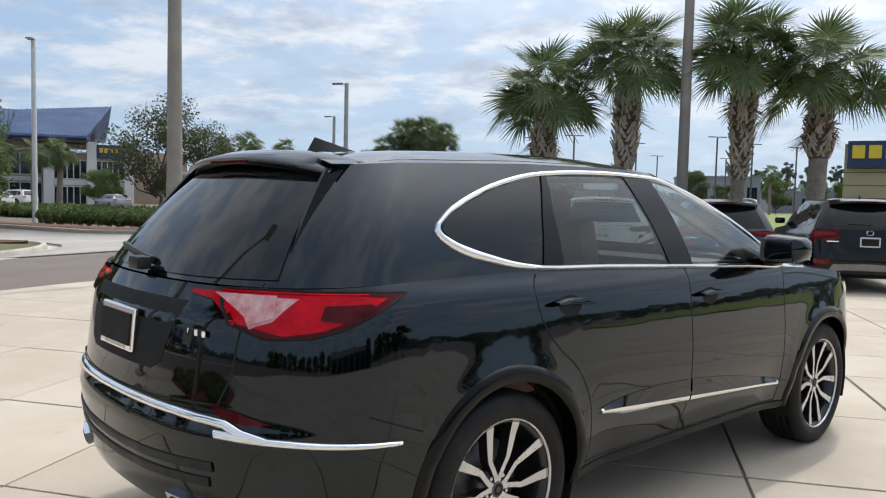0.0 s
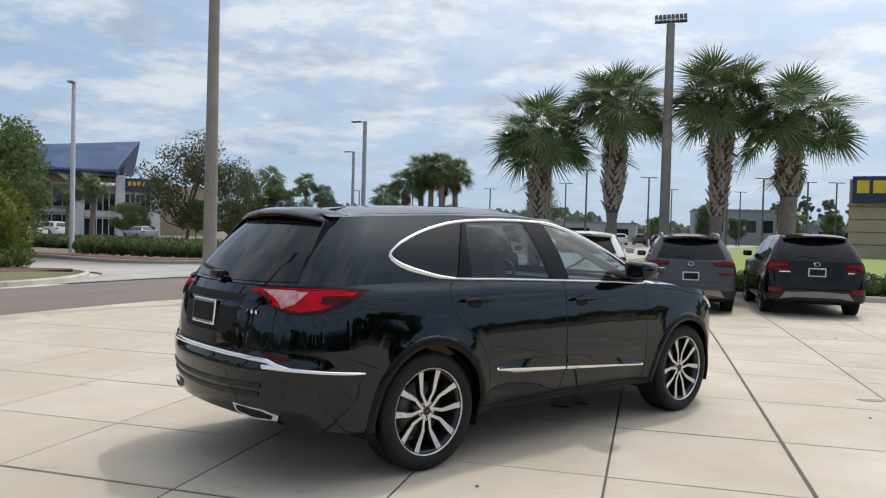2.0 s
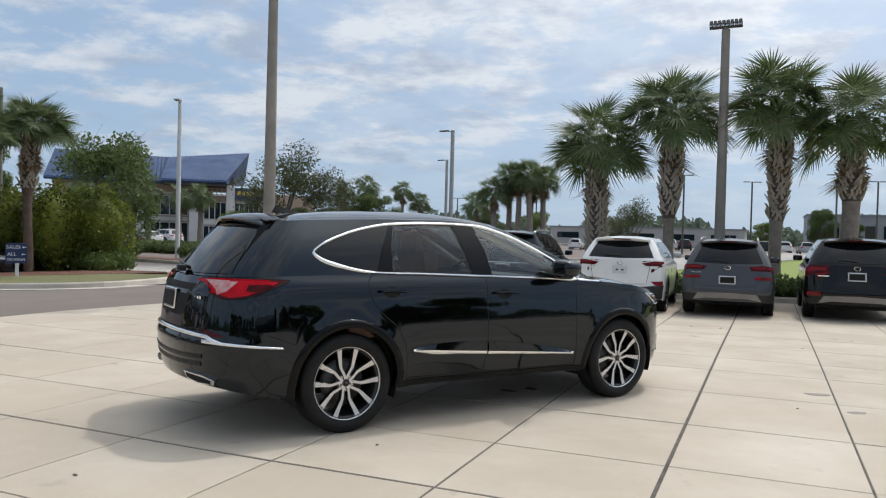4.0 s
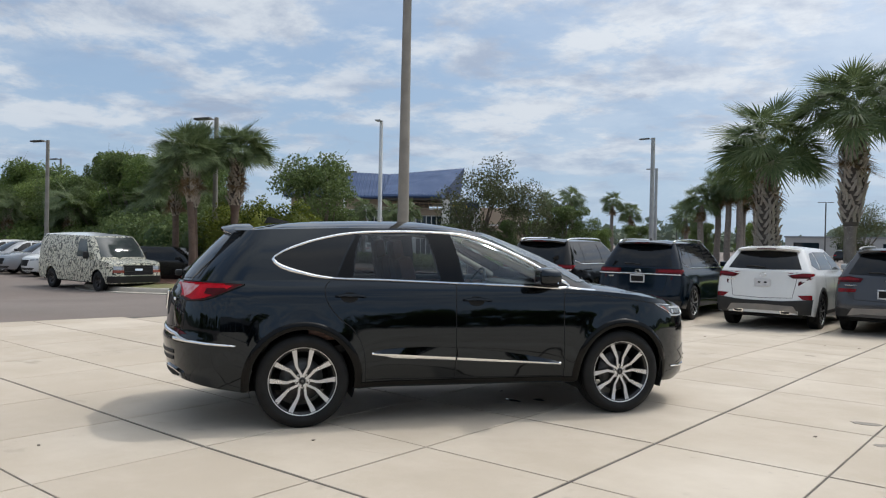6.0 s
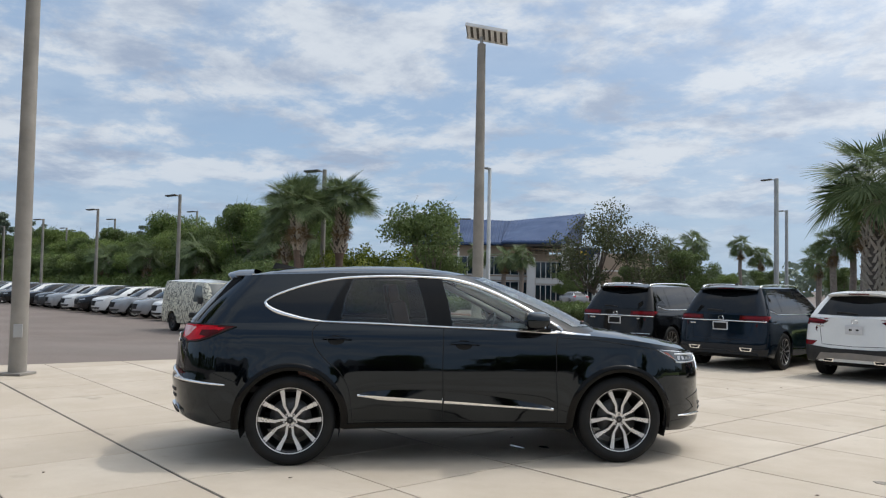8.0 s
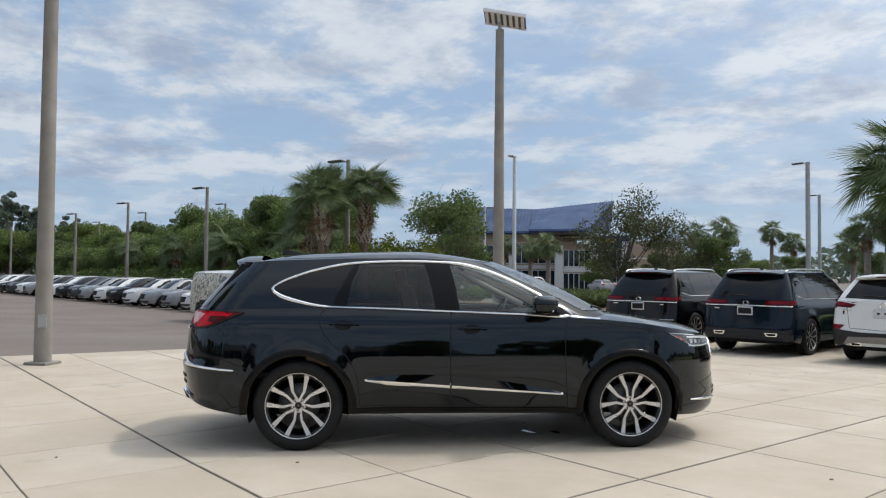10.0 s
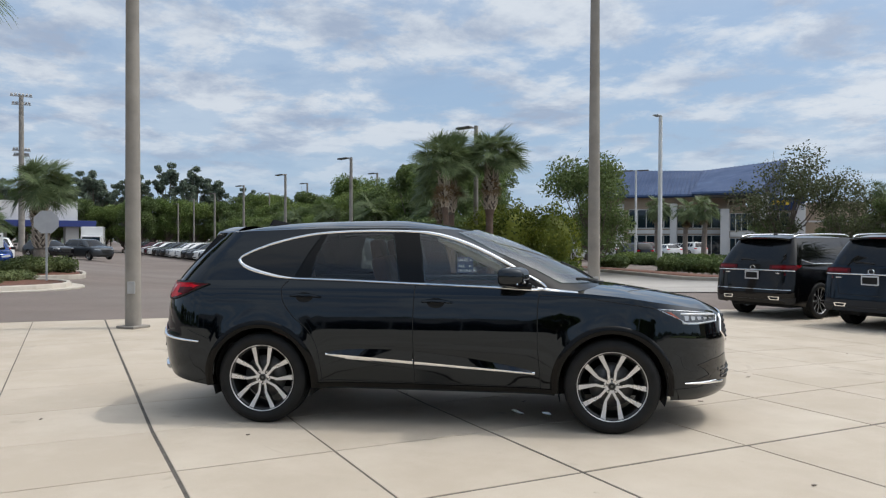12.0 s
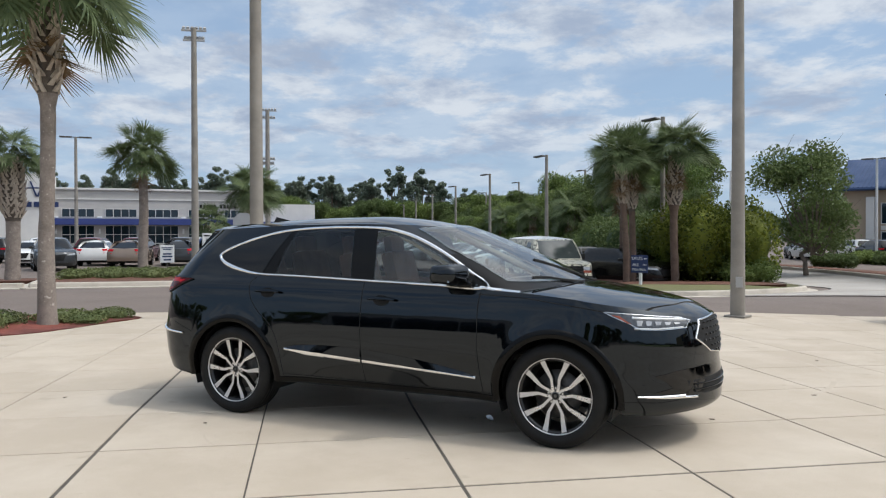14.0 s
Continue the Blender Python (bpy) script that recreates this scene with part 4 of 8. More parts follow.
        patch("clear_lens", [(-sg * -0.80, 1.145), (-sg * -0.70, 1.145), (-sg * -0.665, 1.09), (-sg * -0.70, 1.05), (-sg * -0.76, 1.075)] if sg > 0 else [(-0.80, 1.145), (-0.70, 1.145), (-0.665, 1.09), (-0.70, 1.05), (-0.76, 1.075)], RR, 0.015, P["pink_lens"], lamp, step=0.03, depth=0.004)
        y = lambda v: v * sg
        patch("tailgate_lamp", [(y(0.635), 1.155), (y(0.42), 1.152), (y(0.40), 1.140), (y(0.52), 1.128), (y(0.60), 1.085), (y(0.64), 1.05), (y(0.655), 1.09)], RR, 0.012, P["tail"], car, step=0.03, depth=0.02, label="red lamp on the tailgate")
        # rear bumper chrome
        strip("bumper_trim", [(-0.535, 0.680), (-0.70, 0.692), (-0.86, 0.704), (-0.96, 0.709), (-1.01, 0.712)], S, lambda a: 0.018 + 0.012 * a, 0.014, P["chrome"], car)
        strip("bumper_trim", [(y(0.79), 0.708), (y(0.72), 0.722), (y(0.66), 0.745), (y(0.45), 0.757), (y(0.2), 0.762), (0, 0.763)], RR, 0.030, 0.016, P["chrome"], car)
        patch("reflector", [(y(0.60), 0.800), (y(0.70), 0.785), (y(0.80), 0.757), (y(0.72), 0.748), (y(0.63), 0.768)], RR, 0.008, P["tail_dark"], car, step=0.03)
        # exhaust finisher
        ex = patch("exhaust_finisher", [(y(0.40), 0.475), (y(0.62), 0.465), (y(0.72), 0.44), (y(0.70), 0.405), (y(0.55), 0.40), (y(0.42), 0.425)], RR, 0.02, P["chrome"], car, step=0.03, depth=0.05)
        patch("exhaust_mouth", [(y(0.425), 0.463), (y(0.61), 0.453), (y(0.685), 0.435), (y(0.67), 0.415), (y(0.55), 0.412), (y(0.435), 0.434)], RR, 0.023, P["gap"], ex, step=0.03, depth=0.005)
        # head lamp
        Hs = S
        hl = patch("head_lamp", [(3.235, 0.998), (3.36, 0.985), (3.55, 0.965), (3.70, 0.945), (3.765, 0.92), (3.75, 0.875), (3.62, 0.868), (3.48, 0.875), (3.40, 0.92), (3.30, 0.965)], Hs, 0.008, P["lamp_bowl"], car, step=0.03, depth=0.015, label="head lamp with row of clear reflectors")
        for k in range(5):
            x0 = 3.45 + 0.056 * k
            patch("reflector_cell", [(x0, 0.938 - 0.006 * k), (x0 + 0.040, 0.934 - 0.006 * k), (x0 + 0.034, 0.902), (x0 + 0.008, 0.900)], Hs, 0.012, P["lens"], hl, step=0.03, depth=0.004)
        strip("running_light", [(3.42, 0.957), (3.58, 0.945), (3.74, 0.928)], Hs, 0.018, 0.015, P["lamp_white"], hl, sink=0.0)
        strip("running_light", [(3.44, 0.884), (3.58, 0.876), (3.73, 0.880)], Hs, 0.014, 0.015, P["lamp_white"], hl, sink=0.0)
        strip("lamp_surround", [(3.235, 0.998), (3.36, 0.985), (3.55, 0.965), (3.70, 0.945), (3.765, 0.92), (3.75, 0.875), (3.62, 0.868), (3.48, 0.875), (3.40, 0.92), (3.30, 0.965)], Hs, 0.007, 0.012, P["chrome"], hl, closed=True, sink=0.0)
        patch("marker", [(3.29, 0.977), (3.345, 0.967), (3.415, 0.915), (3.40, 0.918), (3.34, 0.952)], Hs, 0.012, P["amber"], hl, step=0.03, depth=0.004)
        # chin chrome and intake
        strip("chin_trim", [(3.46, 0.405), (3.60, 0.395), (3.75, 0.388)], S, lambda a: 0.014 + 0.02 * a, 0.014, P["chrome"], car)
        F = sh.front()
        strip("chin_trim", [(y(0.66), 0.388), (y(0.56), 0.378), (y(0.50), 0.374)], F, 0.022, 0.014, P["chrome"], car)
        patch("side_intake", [(y(0.36), 0.590), (y(0.66), 0.575), (y(0.80), 0.545), (y(0.74), 0.50), (y(0.70), 0.455), (y(0.80), 0.425), (y(0.56), 0.400), (y(0.47), 0.41), (y(0.40), 0.50)], F, 0.004, P["gloss"], car, step=0.03, label="gloss black corner intake")
        # mirror
        mb = bmesh.new()
        rings = []
        for k in range(13):
            # a rounded pod that narrows to its outer end, flat towards the glass
            f = k / 12
            yy = 0.93 + 0.26 * f
            hh = 0.090 * (1 - 0.30 * f) * min(1.0, 0.55 + 2.5 * f) * (1.0 if f < 0.8 else math.sqrt(max(0.02, 1 - ((f - 0.8) / 0.21) ** 2)))
            dd = 0.125 * (1 - 0.22 * f) * min(1.0, 0.6 + 2 * f) * (1.0 if f < 0.8 else math.sqrt(max(0.05, 1 - ((f - 0.8) / 0.21) ** 2)))
            ring = []
            for q in range(16):
                w = 2 * math.pi * q / 16
                cx = math.copysign(abs(math.cos(w)) ** (0.75 if math.cos(w) > 0 else 0.35), math.cos(w))
                cz = math.copysign(abs(math.sin(w)) ** 0.6, math.sin(w))
                ring.append(mb.verts.new((2.13 - 0.05 * f + dd * cx, sg * yy, 1.242 + 0.012 * f + hh * cz)))
            rings.append(ring)
        for A, B in zip(rings, rings[1:]):
            for q in range(16):
                mb.faces.new((A[q], A[(q + 1) % 16], B[(q + 1) % 16], B[q]))
        mb.faces.new(rings[0])
        mb.faces.new(rings[-1])
        mir = part("mirror", mb, P["black_paint"], car, smooth=True)
        part("mirror_base", box((2.19, sg * 0.91, 1.168), (0.13, 0.14, 0.045), None, 0.02), P["flare"], mir, smooth=True)
        tb = add_cyl(bmesh.new(), (2.195, sg * 0.95, 1.176), (2.145, sg * 1.165, 1.200), 0.007, 0.006, 8)
        part("mirror_trim", tb, P["chrome"], mir, smooth=True)
        part("mirror_glass", box((2.004, sg * 1.045, 1.246), (0.004, 0.18, 0.120), Matrix.Rotation(radians(sg * 6), 3, "Z"), 0.002), P["steel"], mir)
        strip("roof_ditch", [(-0.33, sg * 0.585), (0.3, sg * 0.60), (0.9, sg * 0.605), (1.35, sg * 0.59)], sh.top(), 0.012, 0.001, P["gap"], car, step=0.08, sink=0.004)
    # windscreen, rear glass
    T = sh.front()
    ws = [(-0.82, 1.190), (-0.4, 1.175), (0, 1.17), (0.4, 1.175), (0.82, 1.190), (0.720, 1.45), (0.600, 1.60), (0.3, 1.625), (0, 1.63), (-0.3, 1.625), (-0.600, 1.60), (-0.720, 1.45)]
    patch("windscreen", ws, smooth_front(T, ws), 0.006, M["screen"], car, step=0.07, depth=0.004).visible_shadow = False
    R = sh.rear()
    rg = [(-0.70, 1.20), (-0.35, 1.19), (0, 1.187), (0.35, 1.19), (0.70, 1.20), (0.60, 1.42), (0.52, 1.555), (0, 1.575), (-0.52, 1.555), (-0.60, 1.42)]
    patch("rear_window", rg, R, 0.005, M["tint"], car, step=0.06)
    strip("rear_wiper", [(-0.02, 1.215), (0.25, 1.235), (0.42, 1.245)], R, 0.022, 0.03, M["plastic"], car, sink=-0.01)
    part("wiper_pivot", box((-1.005, 0.0, 1.215), (0.06, 0.09, 0.05), None, 0.015), M["plastic"], car, smooth=True)
    # tailgate gap, plate recess with frame and badge bars
    for sg in (-1, 1):
        strip("panel_gap", [(sg * 0.665, 1.19), (sg * 0.665, 1.03), (sg * 0.66, 0.90), (sg * 0.62, 0.80), (sg * 0.3, 0.785), (0, 0.783)], R, 0.008, 0.0012, M["gap"], car, sink=0.004)
    patch("plate_recess", [(-0.40, 1.115), (0.40, 1.115), (0.33, 0.90), (0.27, 0.87), (-0.27, 0.87), (-0.33, 0.90)], R, 0.002, M["gap"], car, step=0.06)
    pl = part("plate_frame", box((-1.083, 0, 0.985), (0.02, 0.31, 0.16), Matrix.Rotation(radians(5), 3, "Y"), 0.008), M["chrome"], car)
    part("plate_backing", box((-1.0945, 0, 0.985), (0.006, 0.275, 0.115), Matrix.Rotation(radians(5), 3, "Y"), 0.002), M["gap"], pl)
    part("plate_text", box((-1.098, 0, 0.92), (0.004, 0.2, 0.014), Matrix.Rotation(radians(5), 3, "Y")), M["lens"], pl)
    for k in range(3):
        part("badge_bar", box((-1.012 + 0.004 * k, -0.44 - 0.046 * k, 1.02), (0.012, 0.032, 0.022), Matrix.Rotation(radians(-17), 3, "Z"), 0.004), M["chrome"], car)
    # lower rear valance
    for z, w in ((0.60, 0.62), (0.545, 0.60)):
        strip("valance_rib", [(-w, z), (-w * 0.5, z - 0.012), (0, z - 0.016), (w * 0.5, z - 0.012), (w, z)], R, 0.035, 0.008, M["plastic"], car)
    # deep roof spoiler, rounded at its ends, over a recess, with fins down the pillars
    bm = bmesh.new()
    rows = []
    for i in range(25):
        a = -1 + 2 * i / 24
        yv = 0.575 * a
        back = -0.655 + 0.10 * abs(a) ** 3
        fr = -0.42 + 0.05 * a * a
        zt = 1.664 - 0.064 * abs(a) ** 2.4
        rows.append([bm.verts.new(q) for q in ((fr, yv, zt + 0.002), (-0.54, yv, zt - 0.004), (back + 0.05, yv, zt - 0.020), (back + 0.01, yv, zt - 0.032), (back, yv * 0.995, zt - 0.042), (back + 0.008, yv * 0.985, zt - 0.060), (back + 0.03, yv * 0.97, zt - 0.070), (-0.56, yv * 0.95, zt - 0.070), (fr, yv * 0.95, zt - 0.06))])
    for A, B in zip(rows, rows[1:]):
        for j in range(8):
            bm.faces.new((A[j], A[j + 1], B[j + 1], B[j]))
    bm.faces.new(rows[0])
    bm.faces.new(rows[-1])
    sp = part("roof_spoiler", bm, M["black_paint"], car, smooth=True)
    part("brake_lamp", box((-0.645, 0, 1.606), (0.012, 0.30, 0.016), None, 0.003), M["tail_dark"], sp)
    for sg in (-1, 1):
        bm = bmesh.new()
        prev = None
        for k in range(9):
            f = k / 8
            loc, nor = R(sg * (0.575 + 0.105 * f), 1.575 - 0.29 * f)
            dp = 0.062 * (1 - f) ** 1.4 + 0.004
            ring = [bm.verts.new(loc + Vector((0.02, 0, 0))), bm.verts.new(loc + Vector((-dp, -sg * 0.012, 0.006))), bm.verts.new(loc + Vector((-dp, -sg * 0.03, 0.006))), bm.verts.new(loc + Vector((0.02, -sg * 0.05, 0)))]
            if prev:
                for q in range(3):
                    bm.faces.new((prev[q], prev[q + 1], ring[q + 1], ring[q]))
            else:
                bm.faces.new(ring)
            prev = ring
        bm.faces.new(prev)
        part("pillar_fin", bm, M["flare"], sp, smooth=False)
    # antenna fin
    bm = bmesh.new()
    q = [(-0.24, 0, 1.735), (-0.27, 0.014, 1.672), (-0.14, 0.028, 1.676), (-0.02, 0.0, 1.684), (-0.14, -0.028, 1.676), (-0.27, -0.014, 1.672)]
    vs = [bm.verts.new(v) for v in q]
    for a, b in ((1, 2), (2, 3), (3, 4), (4, 5), (5, 1)):
        bm.faces.new((vs[0], vs[a], vs[b]))
    part("antenna_fin", bm, M["gap"], car, smooth=True)
    # grille
    F = sh.front()
    gp = [(-0.40, 0.915), (0, 0.93), (0.40, 0.915), (0.49, 0.79), (0.30, 0.685), (0, 0.645), (-0.30, 0.685), (-0.49, 0.79)]
    patch("grille", gp, F, 0.006, M["gap"], car, step=0.05)
    strip("grille_frame", gp, F, 0.013, 0.009, M["chrome"], car, closed=True)
    for i in range(-5, 6):
        for j in range(6):
            u, v = i * 0.075 + (0.037 if j % 2 else 0), 0.68 + j * 0.043
            if poly_in([(a * 0.93, 0.79 + (b - 0.79) * 0.9) for a, b in gp], u, v):
                loc, nor = F(u, v)
                part("grille_mesh", box(loc + nor * 0.006, (0.012, 0.046, 0.014), None, 0.004), M["alloy_dark"], car)
    patch("lower_grille", [(-0.60, 0.50), (0.60, 0.50), (0.56, 0.41), (0.4, 0.385), (-0.4, 0.385), (-0.56, 0.41)], F, 0.004, M["gap"], car, step=0.04)
    for z in (0.425, 0.465):
        strip("intake_slat", [(-0.54, z), (-0.25, z - 0.004), (0, z - 0.006), (0.25, z - 0.004), (0.54, z)], F, 0.014, 0.012, M["flare"], car)
    # wipers, underbody, cabin
    Tp = sh.top()
    for a, b in (((2.86, 0.45), (2.50, -0.22)), ((2.88, -0.05), (2.62, -0.62))):
        strip("wiper", [a, ((a[0] + b[0]) / 2 + 0.03, (a[1] + b[1]) / 2), b], Tp, 0.02, 0.02, M["plastic"], car, sink=-0.005)
    part("underbody", box((1.45, 0, 0.33), (4.0, 1.35, 0.16), None, 0.05), M["gap"], car)
    part("cabin_floor", box((1.0, 0, 0.62), (3.4, 1.6, 0.05)), M["dark_cabin"], car)
    part("headliner", box((0.55, 0, 1.60), (1.9, 1.1, 0.03), None, 0.01), M["cabin"], car)
    for sg in (-1, 1):
        part("door_card", box((1.2, sg * 0.84, 0.93), (2.3, 0.05, 0.46), None, 0.02), M["leather"], car)
        part("pillar_trim", cyl((2.24, sg * 0.78, 1.18), (1.46, sg * 0.58, 1.555), 0.035, 0.03, 8), M["cabin"], car, smooth=True)
        part("belt_pad", box((1.1, sg * 0.80, 1.15), (2.2, 0.06, 0.05), None, 0.02), M["dark_cabin"], car)
        for sx in (1.28, 0.25):
            st = part("car_seat", box((sx, sg * 0.38, 0.85), (0.52, 0.50, 0.2), None, 0.06), M["leather"], car, smooth=True)
            part("seat_back", box((sx - 0.30, sg * 0.38, 1.12), (0.14, 0.48, 0.56), Matrix.Rotation(radians(-14), 3, "Y"), 0.05), M["leather"], st, smooth=True)
            part("head_rest", box((sx - 0.40, sg * 0.38, 1.45), (0.10, 0.27, 0.19), Matrix.Rotation(radians(-10), 3, "Y"), 0.04), M["leather"], st, smooth=True)
    part("dashboard", box((2.35, 0, 1.04), (0.55, 1.5, 0.22), None, 0.07), M["dark_cabin"], car, smooth=True)
    sw = add_lathe(bmesh.new(), [(0.18 + 0.014 * math.cos(a), 0.014 * math.sin(a)) for a in [2 * math.pi * i / 8 for i in range(9)]], 32)
    for v in sw.verts:
        v.co = Matrix.Translation((1.92, 0.38, 1.10)) @ Matrix.Rotation(radians(-65), 4, "Y") @ Matrix.Rotation(radians(90), 4, "X") @ v.co
    st = part("steering_wheel", sw, M["dark_cabin"], car, smooth=True)
    return car


build_main_suv()


# ---- ground ----
def gz(x, y):
    """The lot beyond the apron falls gently away."""
    lot = smoothstep(1.0, 9.0, y) * min(0.5, max(0.0, 0.038 * (-9.5 - x))) * (1 - 0.35 * smoothstep(24.0, 33.0, y))
    # the apron's far corner drains towards the drive
    corner = 0.125 * smoothstep(8.5, 15.0, y) * (1 - smoothstep(20.5, 25.0, y)) * smoothstep(-10.5, -7.0, x) * (1 - smoothstep(-3.5, 6.5, x))
    return -lot - corner


def ground_sheet():
    xs = [-2500, -900, -400, -200, -120, -80, -60, -45, -35, -28, -24, -21, -18, -15, -12.5, -10.5, -9.5, -8.5, -7.5, -6, -4.5, -3, -1.5, 0, 1.5, 3, 4.5, 6, 15, 30, 60, 120, 300, 900, 2500]
    ys = [-2500, -900, -300, -100, -50, -25, -12, -6, -2, 0, 1, 2, 3, 4, 5, 6, 7, 8, 9, 10, 11, 12, 13, 14, 15, 16.5, 18, 19.5, 21, 22, 23, 24, 25, 26, 30, 40, 60, 100, 200, 400, 900, 2500]
    V = [(x, y, gz(x, y) - 0.03) for x in xs for y in ys]
    n = len(ys)
    F = [(i * n + j, (i + 1) * n + j, (i + 1) * n + j + 1, i * n + j + 1) for i in range(len(xs) - 1) for j in range(n - 1)]
    tagged(mesh_ob("ground", V, F, M["asphalt"]), "worn brownish asphalt of the car lot", "ground", kind="structure")


ground_sheet()


def draped(name, poly, dz, mat, label, category, step=1.5, mound=0.0, kind="structure"):
    """A patch of ground with a rounded rim, lying on the sheet."""
    pts = [Vector((p.x, p.y)) for p in curve_pts([(a, b, 0) for a, b in poly], step * 0.6, True)]
    n = len(pts)
    tup = [(p.x, p.y) for p in pts]
    extra = []
    x = min(p.x for p in pts)
    while x < max(p.x for p in pts):
        y = min(p.y for p in pts)
        while y < max(p.y for p in pts):
            if poly_in(tup, x, y) and min((Vector((x, y)) - q).length for q in pts) > step * 0.4:
                extra.append(Vector((x, y)))
            y += step
        x += step
    vs, es, fs, *_ = delaunay_2d_cdt(pts + extra, [(i, (i + 1) % n) for i in range(n)], [], 1, 1e-6)
    V = []
    for i, q in enumerate(vs):
        d = 0.0 if i < n else min((q - p).length for p in pts)
        V.append((q.x, q.y, gz(q.x, q.y) + dz + mound * min(1.0, d / 1.5) + (0.02 * noise.noise((q.x, q.y, 0)) if mound else 0)))
    F = [list(f) for f in fs]
    k = len(V)
    V += [(V[i][0], V[i][1], V[i][2] - 0.3) for i in range(n)]
    F += [[i, (i + 1) % n, k + (i + 1) % n, k + i] for i in range(n)]
    return tagged(mesh_ob(name, V, F, mat, smooth=True), label, category, kind=kind)


def kerb(poly, closed=True, h=0.15, w=0.16, step=0.8, label="cast concrete kerb round a planted island", gutter=0.0):
    pts = curve_pts([(a, b, 0) for a, b in poly], step, closed)
    n = len(pts)
    bm = bmesh.new()
    rows = []
    for i, q in enumerate(pts):
        a = pts[(i - 1) % n] if closed or i else q
        b = pts[(i + 1) % n] if closed or i < n - 1 else q
        t = (b - a).normalized()
        nn = Vector((-t.y, t.x, 0))
        z = gz(q.x, q.y)
        rows.append([bm.verts.new((q.x + nn.x * o, q.y + nn.y * o, z + dz)) for o, dz in ((-w - gutter, -0.06), (-w - gutter, 0.0), (-w / 2 - 0.01, 0.005), (-w / 2 + 0.015, h - 0.03), (-w / 2 + 0.045, h), (w / 2 - 0.02, h), (w / 2, h - 0.02), (w / 2, -0.06))])
    for i in range(n if closed else n - 1):
        A, B = rows[i], rows[(i + 1) % n]
        for j in range(7):
            bm.faces.new((A[j], A[j + 1], B[j + 1], B[j]))
    return tagged(part("kerb", bm, M["kerb"]), label, "kerb", kind="structure")


# light concrete street beyond the brown drive
draped("road", [(-14.75, 14.2), (-13.7, 16.8), (-12.9, 18.9), (-11.0, 20.0), (-8.2, 20.7), (-5.4, 21.6), (-4.2, 28), (-2.6, 36), (-0.6, 48), (2.4, 60), (15, 124), (36, 200), (28, 200), (6, 124), (-5, 62), (-9.5, 45), (-12.2, 31), (-20, 28.3), (-32, 30.3), (-60, 33), (-60, 26), (-30, 24.8), (-22, 23.5), (-17.5, 21.2), (-15.1, 17.2), (-14.9, 15.4)], 0.002, M["road"], "pale grey concrete street", "road", step=3.0)
kerb([(-5, 62), (-9.8, 45), (-12.3, 31), (-13.6, 28.9), (-20, 28.6), (-32, 30.6), (-60, 33.3)], False, label="pale concrete kerb along the far side of the street", gutter=0.3, step=2.0)
draped("verge", [(-13.2, 29.4), (-20, 28.9), (-32, 30.9), (-60, 33.6), (-60, 35.0), (-32, 32.2), (-20, 30.8), (-12.6, 32.2)], 0.13, M["mulch"], "bark-mulched verge beyond the street", "verge", step=2.0)
# left island with palms
ISLAND = [(-24.5, 12.9), (-18, 12.5), (-14.9, 13.4), (-14.5, 15.4), (-15.7, 18.2), (-18.2, 20.7), (-23, 22.4), (-30, 23.2), (-60, 24), (-95, 24.5), (-95, 18.9), (-60, 18.9), (-27.5, 18.9), (-26.3, 15.0)]
draped("island", ISLAND, 0.12, M["grass"], "dry mown grass on a kerbed island", "island", step=1.2, mound=0.10)
kerb(ISLAND, label="rounded concrete kerb round the palm island", gutter=0.25)
draped("mulch_bed", [(-25, 14.6), (-20.5, 14.4), (-19.2, 16.0), (-17.2, 18.0), (-17.0, 19.2), (-19.5, 20.2), (-24, 21.4), (-26, 18)], 0.225, M["mulch"], "brown mulch under the hedge", "mulch bed", step=0.9, mound=0.04)
# apron's far kerb, low hedge and lawn behind the parked cars
kerb([(-5.6, 19.9), (0, 19.55), (6, 19.6), (14, 19.8), (30, 20.5)], False, label="concrete kerb in front of the parked cars", step=1.5)
draped("lawn", [(-4.6, 20.1), (4, 19.75), (30, 20.7), (60, 22.6), (110, 60), (100, 110), (45, 140), (17, 124), (3.4, 60), (0.6, 48), (-1.4, 36), (-3.0, 28)], 0.10, M["lawn"], "wide sunlit green lawn beyond the parked cars", "lawn", step=3.2, mound=0.05)
kerb([(-4.0, 21.6), (-3.1, 28), (-1.5, 36), (0.5, 48), (3.3, 60)], False, label="pale kerb between the lawn and the street", step=2.0)
# dealership side
draped("island", [(-19.7, -4.8), (-19.8, -1), (-20.6, 1.2), (-22.8, 1.7), (-24.2, 0.6), (-24.8, -2.0), (-24.3, -4.6), (-22.0, -5.2)], 0.12, M["mulch"], "mulched island with low juniper beside the drive", "island", step=1.0, mound=0.08)
kerb([(-19.5, -5.0), (-19.7, -1), (-20.5, 1.3), (-22.8, 1.85), (-24.35, 0.65), (-24.9, -2.0), (-24.4, -4.8), (-22.0, -5.4), (-19.5, -5.0)], label="sunlit concrete kerb of a juniper island", gutter=0.3)
kerb([(-19.2, -16), (-19.45, -5.2)], label="sunlit concrete kerb along the drive", gutter=0.3)
draped("island", [(-22.9 + 1.0 * math.cos(radians(30 * i)), -6.7 + 1.0 * math.sin(radians(30 * i))) for i in range(12)], 0.08, M["mulch"], "small mulch ring round a palm", "island", step=0.5)
draped("island", [(-27.2, 0.2), (-28.5, -0.7), (-32.5, -0.6), (-33.2, 0.9), (-32.4, 2.3), (-28.4, 2.3), (-27.2, 1.5)], 0.12, M["mulch"], "mulched island with a single palm", "island", step=1.0, mound=0.08)
